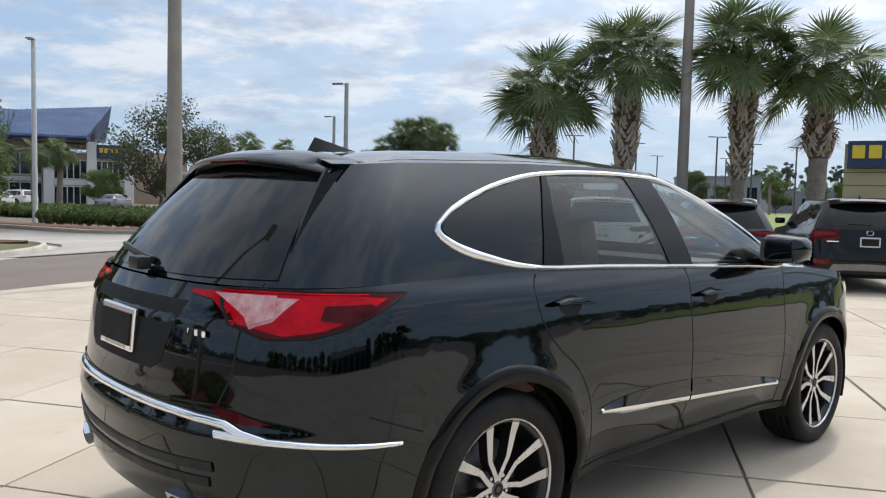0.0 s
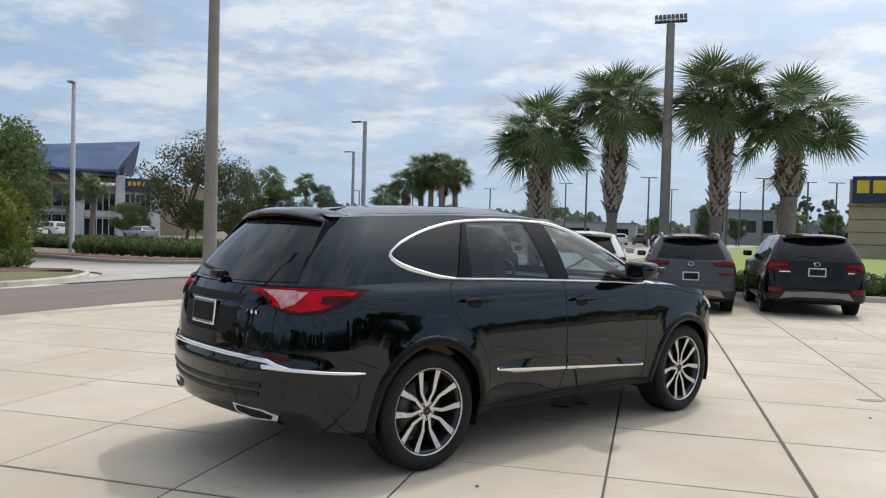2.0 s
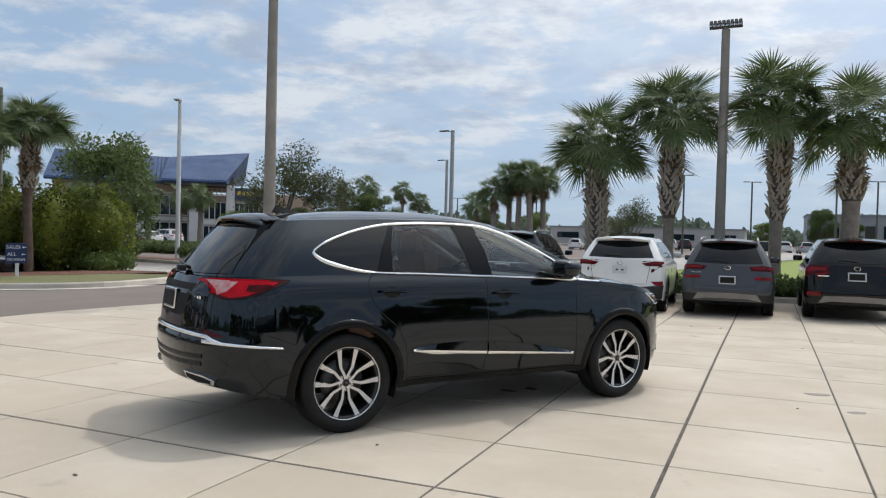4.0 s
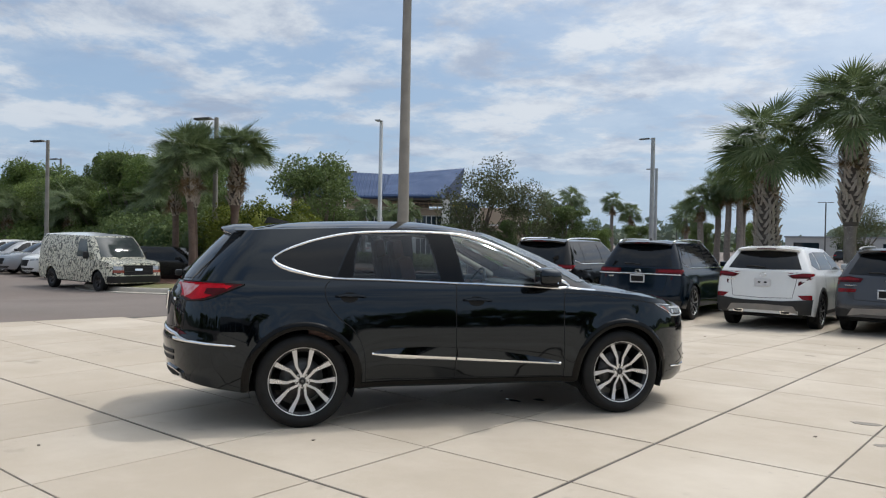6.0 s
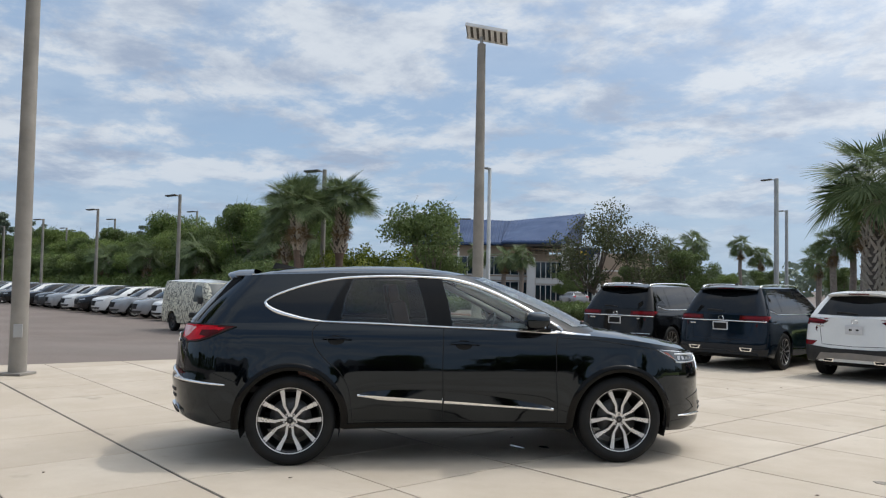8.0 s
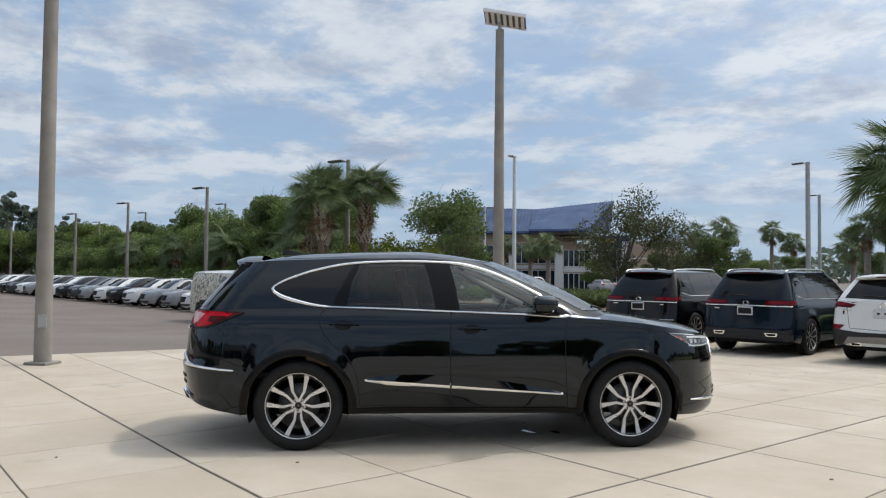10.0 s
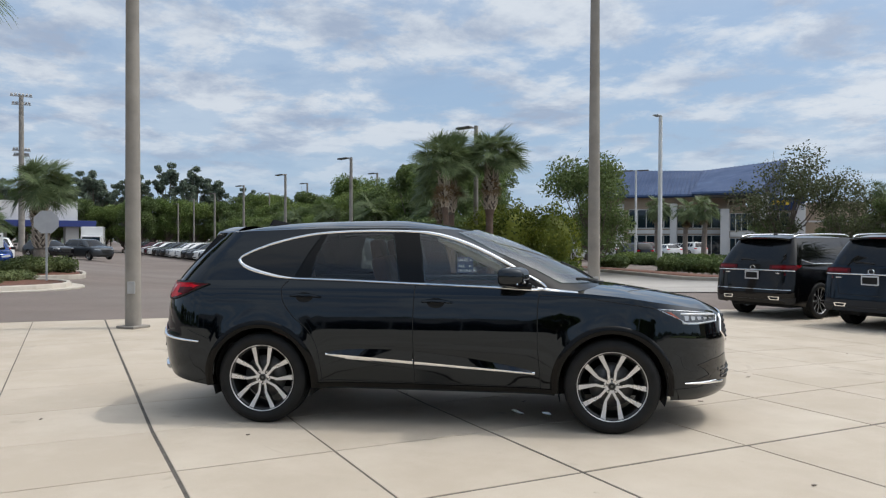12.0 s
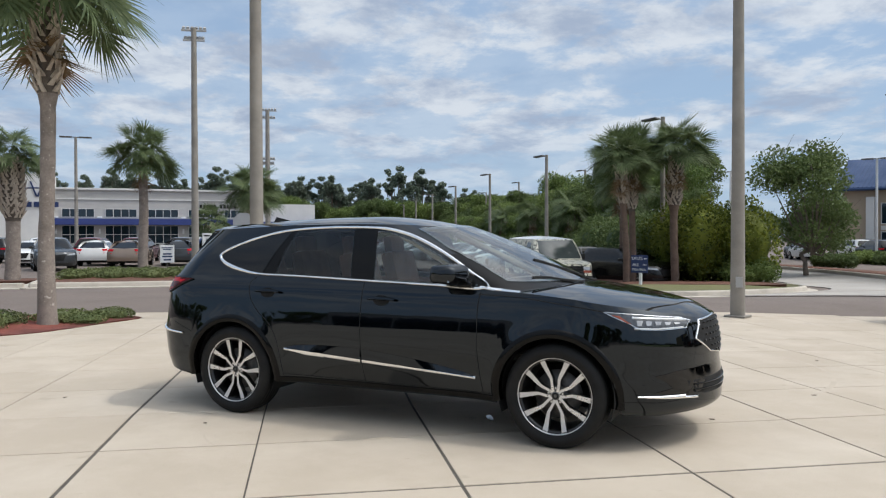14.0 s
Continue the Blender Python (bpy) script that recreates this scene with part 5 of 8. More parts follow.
kerb([(-27.0, 0.2), (-28.5, -0.85), (-32.6, -0.75), (-33.4, 0.9), (-32.5, 2.45), (-28.4, 2.45), (-27.0, 1.5)], label="concrete kerb of a small palm island")
draped("mulch_bed", [(-6.75, -1.0), (-8.1, -0.15), (-9.15, 0.35), (-9.75, -0.6), (-9.9, -2.2), (-9.7, -4.5), (-7.6, -4.5), (-6.4, -2.6)], 0.015, M["red_mulch"], "red bark mulch round the near palm", "mulch bed", step=0.5, mound=0.07)


# ---- light poles ----
def light_pole(x, y, h, r0, r1, head, label, mat="pole", az=0.0, base=True):
    z = gz(x, y)
    p = thing("street_lamp", pose(x, y, z, 0, 0, az), label, "street lamp", "lot light poles")
    bm = add_lathe(bmesh.new(), [(0.001, -0.12)] + [(r0 + (r1 - r0) * k / 8, -0.12 + (h + 0.12) * k / 8) for k in range(9)] + [(0.001, h)], 16, "Z")
    part("pole", bm, M[mat], p, smooth=True)
    if base:
        part("base_plate", box((0, 0, 0.022), (r0 * 2.9, r0 * 2.9, 0.045), None, 0.012), M["pole"], p)
        if r0 > 0.13:
            part("access_cover", box((0.5 * r0 * 0.93, -0.866 * r0 * 0.93, 0.70), (0.03, 0.13, 0.21), Matrix.Rotation(radians(-60), 3, "Z"), 0.008), M["lampmetal"], p)
    if head == "panel":
        part("stem", cyl((0, 0, h), (0, 0, h + 0.18), 0.04, None, 10), M["lampmetal"], p)
        tilt = Matrix.Rotation(radians(12), 3, "Y") @ Matrix.Rotation(radians(-14), 3, "X")
        c = Vector((0.12, 0, h + 0.24))
        hd = part("lamp_head", box(c, (0.98, 0.5, 0.035), tilt, 0.01), M["bronze"], p)
        for k in range(7):
            part("cooling_fin", box(c + tilt @ Vector((-0.42 + 0.14 * k, 0, -0.005)), (0.075, 0.54, 0.075), tilt, 0.006), M["whitemetal"], hd)
        for q in (-1, 1):
            part("side_rail", box(c + tilt @ Vector((0, 0.27 * q, 0)), (1.0, 0.04, 0.08), tilt, 0.006), M["whitemetal"], hd)
    elif head == "floods":
        part("cross_arm", box((0, 0, h + 0.06), (0.86, 0.06, 0.06), None, 0.01), M["bronze"], p)
        part("stem", cyl((0, 0, h - 0.05), (0, 0, h + 0.05), 0.06, None, 10), M["lampmetal"], p)
        for k in range(8):
            f = part("flood_lamp", box((-0.378 + 0.108 * k, -0.04, h + 0.155), (0.088, 0.17, 0.14), Matrix.Rotation(radians(-25), 3, "X"), 0.02), M["bronze"], p)
            part("lens", box((-0.378 + 0.108 * k, -0.128, h + 0.115), (0.072, 0.012, 0.11), Matrix.Rotation(radians(-25), 3, "X")), M["lens"], f)
    elif head == "arm":
        part("lamp_arm", cyl((0, 0, h - 0.1), (0.32, 0, h - 0.06), 0.03, None, 8), M[mat], p)
        part("lamp_head", box((0.62, 0, h - 0.05), (0.72, 0.34, 0.09), Matrix.Rotation(radians(3), 3, "Y"), 0.03, None), M["bronze" if mat != "whitemetal" else "lampmetal"], p)
    elif head == "twin":
        for s in (-1, 1):
            part("lamp_head", box((s * 0.62, 0, h - 0.02), (0.8, 0.36, 0.09), None, 0.03), M["bronze"], p)
        part("lamp_arm", box((0, 0, h - 0.02), (0.5, 0.06, 0.06)), M["bronze"], p)
    elif head == "mast":
        for dz, w in ((0.0, 2.3), (-0.95, 2.0), (-6.2, 1.9), (-6.8, 1.7)):
            part("cross_arm", box((0, 0, h + dz - 0.1), (w, 0.14, 0.12), None, 0.01), M["lampmetal"], p)
            for k in range(6):
                part("flood_lamp", box((-w / 2 + 0.2 + (w - 0.4) * k / 5, -0.2, h + dz + 0.08), (0.26, 0.34, 0.30), Matrix.Rotation(radians(-30), 3, "X"), 0.03), M["lampmetal"], p)
    elif head == "rows":
        for dz, w in ((0.0, 0.95), (-0.38, 0.82)):
            part("cross_arm", box((0, 0, h + dz - 0.1), (w, 0.08, 0.08), None, 0.01), M["lampmetal"], p)
            for k in range(6):
                f = part("flood_lamp", box((-w / 2 + 0.08 + (w - 0.16) * k / 5, -0.1, h + dz + 0.0), (0.115, 0.17, 0.13), Matrix.Rotation(radians(-30), 3, "X"), 0.02), M["lampmetal"], p)
    return p


light_pole(-7.55, 11.86, 7.22, 0.142, 0.095, "panel", "tall tapered concrete light pole with flat lamp head", az=40)
light_pole(-8.32, 2.57, 9.6, 0.135, 0.09, "panel", "tall tapered concrete light pole standing on the apron edge", az=40)
light_pole(1.24, 20.3, 7.35, 0.15, 0.11, "floods", "concrete pole with a bank of eight floodlights", az=-5)
light_pole(-29.4, 33.7, 9.2, 0.14, 0.11, "arm", "pale steel street lamp with a single short arm", "whitemetal", az=-60)
light_pole(-19.0, 50.4, 9.3, 0.17, 0.14, "arm", "grey street lamp behind the parked cars", "lampmetal", az=190)
light_pole(-28.5, 72.3, 9.5, 0.17, 0.14, "arm", "grey street lamp far down the street", "lampmetal", az=190)
for k, (x, y) in enumerate(((-24.3, 18.3), (-39.6, 18.0), (-53.9, 17.8), (-68.5, 17.8), (-83, 17.8), (-97, 17.8), (-112, 18))):
    light_pole(x, y, 7.1, 0.13, 0.09, "arm", "slim concrete lamp behind the row of stock cars", az=-150)
for x, y, h in ((-60, 6, 8), (-75, 4, 8), (-95, 5, 8)):
    light_pole(x, y + 22, h, 0.12, 0.09, "arm", "slim lamp at the back of the lot", az=-150)
light_pole(-25.2, -0.85, 9.75, 0.15, 0.10, "rows", "tall concrete pole with two rows of floodlights", az=-90)
light_pole(-51.3, -12.4, 8.6, 0.14, 0.09, "twin", "slim twin-headed lamp in the dealership lot", az=-80)
light_pole(-95, -1.5, 17.8, 0.36, 0.24, "mast", "very tall floodlight mast behind the dealership", az=-90)
light_pole(-76.2, 51.5, 9.4, 0.14, 0.1, "twin", "slim twin-headed lamp by the blue-roofed store", "whitemetal", az=0)
light_pole(-43.5, 44.0, 7.5, 0.1, 0.08, "twin", "slim white twin-headed lamp by the blue-roofed store", "whitemetal", az=40)
for x, y, h in ((-6, 84, 8.4), (0.5, 96, 8.5), (9, 90, 8.8), (13.5, 96, 8.5), (19, 100, 8.4), (23, 104, 8.6), (29, 110, 8.2), (-11, 110, 8.6), (38, 112, 8.6), (-24, 120, 8.5), (-31, 115, 8.0), (4, 130, 9), (15, 135, 9), (-40, 130, 8), (-47, 122, 8)):
    light_pole(x, y, h, 0.11, 0.09, "twin", "distant slim car-park lamp", "bronze", az=20, base=False)

# ---- parked cars ----
def suv_params(w=0.94, H=1.68, wb=2.75, ro=0.93, fo=0.9, belt=1.06, R=0.36, rake=0.34, nr=3.6, hood=1.05, detail=0.55, roofw=0.60):
    s = belt
    p = dict(
        wb=wb, wheel_z=R, arch=R + 0.055, side=(-ro + 0.36, wb + 0.25), nr=nr, nf=2.3,
        Xr=([0.2, 0.35, 0.55, 0.75, s], [-ro + 0.10, -ro + 0.02, -ro, -ro + 0.03, -ro + 0.10]),
        Xf=([0.2, 0.35, 0.6, 0.85, s], [wb + fo - 0.1, wb + fo, wb + fo, wb + fo - 0.04, wb + fo - 0.4]),
        W=([0.22, 0.35, 0.55, 0.8, s - 0.1, s], [w * 0.93, w * 0.975, w, w * 0.995, w * 0.97, w * 0.925]),
        low=([-ro, -ro + 0.5, wb, wb + fo], [0.34, 0.28, 0.26, 0.26]),
        shoulder=([-ro, 0.2, wb - 0.75, wb - 0.2, wb + 0.4, wb + fo], [s, s, s - 0.03, hood, hood - 0.06, hood - 0.18]),
        g_side=(-ro + 0.38, wb - 0.62), t_side=(-ro + 0.62, wb - 1.45), g_rear=-ro + 0.11, t_rear=-ro + 0.10 + rake, g_front=wb - 0.1, t_front=wb - 0.98, gnr=4.2, gnf=2.6, Wt=roofw,
        cowl=0.03, bulge=0.02,
        rail=([-ro + 0.3, wb - 1.5, wb - 0.95], [H - 0.075, H - 0.055, H - 0.09]), crown=([-ro, 0.6, wb - 0.95], [H - 0.02, H, H - 0.05]),
        hood=(wb - 0.75, wb + fo - 0.03), hood_crown=0.05, detail=detail, scallop=0.018, haunch=0.008,
    )
    return p


def basic_suv(car, p, body, full=True, cladding=None, wheel_face="alloy", rails=None, side_trim=None):
    sh = Shell(p)
    wb, R, s = p["wb"], p["wheel_z"], p["shoulder"][1][0]
    ro = -p["Xr"][1][2]
    w = p["W"][1][2]
    zt = p["rail"][1][0]
    sh.emit_parts(lambda c, t: {"roof": "roof", "hood": "bonnet", "glass": "glasshouse"}.get(t, "body") if full else "body", car, {"body": body})
    rear = sh.rear()
    gw, tw = p["W"][1][5] * 0.80, p["Wt"] * 0.86
    patch("rear_window", [(-gw, s + 0.05), (0, s + 0.03), (gw, s + 0.05), (tw, zt - 0.06), (0, zt - 0.035), (-tw, zt - 0.06)], rear, 0.006, M["tint"], car, step=0.09)
    g0, g1 = p["g_side"]
    t0, t1 = p["t_side"]
    for sg in (-1, 1):
        S = sh.side(sg)
        zb, zu = s + 0.035, zt - 0.055
        patch("quarter_window", [(g0 + 0.06, zb + 0.10), (g0 + 0.45, zb), (g0 + 0.62, zb), (g0 + 0.66, zu), (t0 + 0.12, zu - 0.03)], S, 0.005, M["tint"], car, step=0.12)
        patch("rear_door_window", [(g0 + 0.69, zb), (1.12, zb - 0.01), (1.10, zu), (g0 + 0.73, zu)], S, 0.005, M["tint"], car, step=0.12)
        patch("front_door_window", [(1.19, zb - 0.01), (g1 - 0.08, zb - 0.02), (t1 + 0.30, zu - 0.10), (t1 + 0.02, zu), (1.17, zu)], S, 0.005, M["tint"], car, step=0.12)
        for xa in (0.0, wb):
            wheel(car, xa, sg * (w - 0.12), R, R, R * 0.70, 0.23, 5, twin=full, face=wheel_face, detail=0.4)
            bm = bmesh.new()
            prev = None
            for i in range(15):
                an = radians(-15 + 210 * i / 14)
                px, pz = xa + (R + 0.05) * math.cos(an), R + (R + 0.05) * math.sin(an)
                ring = [bm.verts.new((px, sg * (w - 0.03), pz)), bm.verts.new((px, sg * 0.5, pz)), bm.verts.new((xa, sg * 0.5, R))]
                if prev:
                    bm.faces.new((prev[0], prev[1], ring[1], ring[0]))
                    bm.faces.new((prev[1], prev[2], ring[2], ring[1]))
                prev = ring
            part("wheel_well", bm, M["gap"], car)
            if cladding:
                bm = bmesh.new()
                prev = None
                for i in range(21):
                    an = radians(-10 + 200 * i / 20)
                    ring = []
                    for r, o in ((R + 0.05, -0.04), (R + 0.055, 0.01), (R + 0.12, 0.006), (R + 0.125, -0.02)):
                        loc, nor = S(xa + max(r, R + 0.08) * math.cos(an), max(0.35, R + max(r, R + 0.08) * math.sin(an)))
                        ring.append(bm.verts.new((xa + r * math.cos(an), loc.y + sg * o, max(0.26, R + r * math.sin(an)))))
                    if prev:
                        for j in range(3):
                            bm.faces.new((prev[j], prev[j + 1], ring[j + 1], ring[j]))
                    prev = ring
                part("arch_moulding", bm, cladding, car, smooth=True)
        part("mirror", box((g1 - 0.12, sg * (w + 0.05), s + 0.08), (0.14, 0.20, 0.13), None, 0.04), body if full else M["plastic"], car, smooth=True)
        if rails:
            pts = [(t0 - 0.05, zt + 0.02), (t0 + 0.12, zt + 0.062), (0.6, zt + 0.085), (t1 - 0.05, zt + 0.075), (t1 + 0.12, zt + 0.02)]
            bm = bmesh.new()
            cp = curve_pts([(x, sg * (p["Wt"] - 0.03), z) for x, z in pts], 0.15)
            prev = None
            for q in cp:
                ring = [bm.verts.new((q.x, q.y + 0.022 * math.cos(a), q.z + 0.02 * math.sin(a))) for a in [2 * math.pi * i / 8 for i in range(8)]]
                if prev:
                    for i in range(8):
                        bm.faces.new((prev[i], prev[(i + 1) % 8], ring[(i + 1) % 8], ring[i]))
                else:
                    bm.faces.new(ring)
                prev = ring
            bm.faces.new(prev)
            part("roof_rail", bm, rails, car, smooth=True)
        if side_trim:
            strip("window_trim", [(g0 + 0.08, zb + 0.06), (g0 + 0.45, zb - 0.022), (1.15, zb - 0.03), (g1 + 0.02, zb - 0.045)], S, 0.022, 0.012, side_trim, car, step=0.12)
        strip("panel_gap", [(1.15, s), (1.14, 0.35)], S, 0.009, 0.002, M["gap"], car, step=0.1)
        strip("panel_gap", [(0.32, s), (0.30, s - 0.3), (0.45, 0.45), (0.46, 0.35)], S, 0.009, 0.002, M["gap"], car, step=0.1)
        if cladding:
            strip("sill", [(R + 0.1, 0.31), (wb - R - 0.1, 0.31)], S, 0.12, 0.012, cladding, car, step=0.15, sink=0.02)
    part("underbody", box((wb / 2, 0, 0.30), (wb + ro + 0.3, w * 1.5, 0.12), None, 0.03), M["gap"], car)
    return sh


def parked(label, x, y, heading, params, body, tails, plate_z, lower=None, skid=None, bar=None, chrome_low=None, spoiler=True, cladding=None, rails=None, side_trim=None, logo=True, exhaust=None, reflectors=None, plate="frame", badge=None, logo_z=None):
    """x, y: the middle of the rear bumper."""
    ro = -params["Xr"][1][2]
    a = radians(heading)
    car = thing("suv", pose(x + ro * math.cos(a), y + ro * math.sin(a), gz(x, y) - 0.005, 0, 0, heading), label, "car", "cars parked in a row")
    sh = basic_suv(car, params, body, True, cladding, rails=rails, side_trim=side_trim)
    R = sh.rear()
    s = params["shoulder"][1][0]
    w = params["W"][1][2]
    for sg in (-1, 1):
        pt = [(sg * u, v) for u, v in tails]
        lamp = patch("tail_lamp", pt, R, 0.012, M["tail_dark"], car, step=0.05, depth=0.02, label="dark red tail lamp")
        cx, cz = sum(u for u, v in pt) / len(pt), sum(v for u, v in pt) / len(pt)
        patch("lit_band", [(cx + (u - cx) * 0.8, cz + 0.012 + (v - cz) * 0.45) for u, v in pt], R, 0.016, M["tail_soft"], lamp, step=0.06, depth=0.005)
        S = sh.side(sg)
        zc = [v for u, v in tails if u > w * 0.8] or [s - 0.1, s]
        patch("side_lens", [(-ro + 0.05, min(zc)), (-ro + 0.05, max(zc)), (-ro + 0.42, max(zc) - 0.01), (-ro + 0.30, (min(zc) + max(zc)) / 2)], S, 0.010, M["tail_soft"], lamp, step=0.06)
        if reflectors:
            patch("reflector", [(sg * u, v) for u, v in reflectors], R, 0.010, M["tail_soft"], car, step=0.06)
        if exhaust:
            patch("exhaust_finisher", [(sg * (u), v) for u, v in exhaust], R, 0.02, M["chrome"], car, step=0.05, depth=0.05)
            cu, cv = sum(u for u, v in exhaust) / len(exhaust), sum(v for u, v in exhaust) / len(exhaust)
            patch("exhaust_mouth", [(sg * (cu + (u - cu) * 0.75), cv + (v - cv) * 0.6) for u, v in exhaust], R, 0.023, M["gap"], car, step=0.05, depth=0.004)
        strip("panel_gap", [(sg * w * 0.66, s), (sg * w * 0.66, s - 0.2), (sg * w * 0.60, 0.66), (0, 0.64)], R, 0.010, 0.002, M["gap"], car, step=0.08)
    if lower:
        patch("bumper_cladding", [(-w * 0.93, 0.30), (-w * 0.97, lower), (-w * 0.4, lower - 0.05), (w * 0.4, lower - 0.05), (w * 0.97, lower), (w * 0.93, 0.30)], R, 0.012, M["plastic"], car, step=0.07)
    if skid:
        patch("skid_plate", [(-w * 0.72, 0.36), (-w * 0.62, 0.50), (0, 0.52), (w * 0.62, 0.50), (w * 0.72, 0.36), (w * 0.45, 0.40), (-w * 0.45, 0.40)], R, 0.022, skid, car, step=0.07)
    if bar:
        strip("chrome_bar", [(-w * 0.93, bar), (0, bar + 0.005), (w * 0.93, bar)], R, 0.025, 0.018, M["chrome"], car, step=0.08)
    if chrome_low:
        strip("chrome_bar", [(-w * 0.9, chrome_low), (0, chrome_low), (w * 0.9, chrome_low)], R, 0.02, 0.018, M["chrome"], car, step=0.08)
    loc, nor = R(0, plate_z)
    if plate == "frame":
        pf = part("plate_frame", box(loc + Vector((-0.022, 0, 0)), (0.02, 0.33, 0.175), None, 0.008), M["plate"], car)
        part("plate_backing", box(loc + Vector((-0.034, 0, 0)), (0.006, 0.28, 0.125)), M["gap"], pf)
    else:
        pf = part("plate", box(loc + Vector((-0.022, 0, 0)), (0.012, 0.31, 0.16), None, 0.004), M["plate"], car)
        for k in (-1, 1):
            part("plate_mark", box(loc + Vector((-0.030, 0.06 * k, 0.0)), (0.004, 0.05, 0.03)), M["gap"], pf)
    if logo:
        loc, nor = R(0, logo_z or s - 0.06)
        bm = add_lathe(bmesh.new(), [(0.045 + 0.006 * math.cos(q), 0.006 * math.sin(q)) for q in [2 * math.pi * i / 6 for i in range(7)]], 20)
        for v in bm.verts:
            v.co = Vector((loc.x - 0.018 + v.co.y, v.co.x * 1.25, loc.z + v.co.z * 0.85))
        part("emblem_ring", bm, M["chrome"], car, smooth=True)
    for (u, v, n) in badge or ():
        loc, nor = R(u, v)
        part("badge_bar", box(loc + Vector((-0.012, 0, 0)), (0.008, n, 0.022), None, 0.003), M["chrome"], car)
    if spoiler:
        Wt = params["Wt"]
        bm = bmesh.new()
        rows = []
        tr = params["t_rear"]
        for i in range(13):
            q = -1 + 2 * i / 12
            yv = Wt * 0.95 * q
            bx = tr - 0.20 + 0.10 * abs(q) ** 3
            z = params["rail"][1][0] + 0.05 - 0.04 * abs(q) ** 3
            rows.append([bm.verts.new(v) for v in ((tr + 0.15, yv, z + 0.012), (bx, yv, z - 0.03), (bx + 0.015, yv, z - 0.065), (tr + 0.03, yv, z - 0.06))])
        for A, B in zip(rows, rows[1:]):
            for j in range(3):
                bm.faces.new((A[j], A[j + 1], B[j + 1], B[j]))
        bm.faces.new(rows[0])
        bm.faces.new(rows[-1])
        sp = part("roof_spoiler", bm, body, car, smooth=True)
        part("brake_lamp", box((tr - 0.195, 0, params["rail"][1][0] + 0.0), (0.02, 0.36, 0.022), None, 0.004), M["tail_dark"], sp)
    strip("rear_wiper", [(-0.02, s + 0.07), (0.22, s + 0.09), (0.34, s + 0.085)], R, 0.025, 0.03, M["plastic"], car, sink=-0.01)
    part("antenna_fin", box((params["t_rear"] + 0.35, 0, params["crown"][1][1] + 0.015), (0.16, 0.04, 0.05), None, 0.015, 0.5), M["plastic"], car)
    return car


M["white_paint"] = paint("white pearl car paint", (0.74, 0.74, 0.72), 0.12)
M["grey_paint"] = paint("dark grey metallic car paint", (0.075, 0.078, 0.085), 0.2, 0.5)
M["blue_paint"] = paint("deep navy metallic car paint", (0.003, 0.009, 0.018), 0.08, 0.15, 0.36)
M["jet_paint"] = paint("black metallic car paint", (0.003, 0.003, 0.0035), 0.08, spec=0.36)
M["tail_soft"] = surf("deep red tail-lamp lens", (0.22, 0.004, 0.008), (0.10, 0.003, 0.005), scale=9, rough=0.08, spec=0.3)
M["skid"] = surf("satin silver bumper insert", (0.26, 0.24, 0.22), (0.2, 0.19, 0.18), rough=0.45, metal=0.4)

big = dict(w=0.99, H=1.79, wb=2.98, ro=1.02, fo=0.98, belt=1.16, R=0.39, rake=0.42, roofw=0.66, nr=4.2)
atl_tail = [(0.40, 1.145), (0.40, 1.04), (0.60, 1.03), (0.93, 1.035), (0.955, 1.105), (0.945, 1.15), (0.62, 1.155)]
parked("black three-row SUV with chrome bars parked facing the lawn", -5.87, 14.75, 96, suv_params(**big), M["jet_paint"], atl_tail, 0.925, lower=0.47, bar=1.03, chrome_low=0.63, rails=M["chrome"], side_trim=M["chrome"], exhaust=[(0.42, 0.49), (0.68, 0.49), (0.66, 0.42), (0.46, 0.42)], badge=[(0.62, 0.975, 0.12), (-0.60, 0.975, 0.08)], logo_z=1.09)
parked("navy blue three-row SUV with chrome tail bar parked facing the lawn", -3.16, 14.75, 95, suv_params(**big), M["blue_paint"], atl_tail, 0.925, lower=0.47, bar=1.03, rails=M["chrome"], side_trim=M["chrome"], exhaust=[(0.42, 0.49), (0.68, 0.49), (0.66, 0.42), (0.46, 0.42)], badge=[(0.62, 0.965, 0.12)], logo_z=1.09)
parked("white pearl SUV with grey lower bumper, parked nose to the lawn", -0.48, 14.75, 92, suv_params(w=0.945, H=1.69, wb=2.76, ro=0.96, belt=1.17, R=0.37, rake=0.40, roofw=0.63), M["white_paint"],
       [(0.46, 1.10), (0.56, 1.04), (0.90, 1.05), (0.925, 1.115), (0.90, 1.15), (0.66, 1.135)], 0.95, lower=0.64, skid=M["skid"], reflectors=[(0.66, 0.715), (0.90, 0.725), (0.90, 0.635), (0.76, 0.63)], cladding=M["plastic"], plate="plate", badge=[(0.62, 1.0, 0.14)], logo_z=1.10, exhaust=[(0.34, 0.40), (0.56, 0.40), (0.54, 0.34), (0.36, 0.34)])
parked("dark grey compact SUV with empty plate frame parked facing the lawn", 1.72, 14.85, 91, suv_params(w=0.925, H=1.65, wb=2.67, ro=0.93, belt=1.08, R=0.355, rake=0.40, roofw=0.60), M["grey_paint"],
       [(0.42, 1.06), (0.46, 0.985), (0.86, 0.975), (0.905, 1.0), (0.90, 1.06), (0.66, 1.09)], 0.78, lower=0.50, skid=M["skid"], reflectors=[(0.52, 0.86), (0.84, 0.86), (0.84, 0.79), (0.54, 0.80)], cladding=M["plastic"], rails=M["lampmetal"], badge=[(0.62, 0.925, 0.2)], logo_z=1.03)
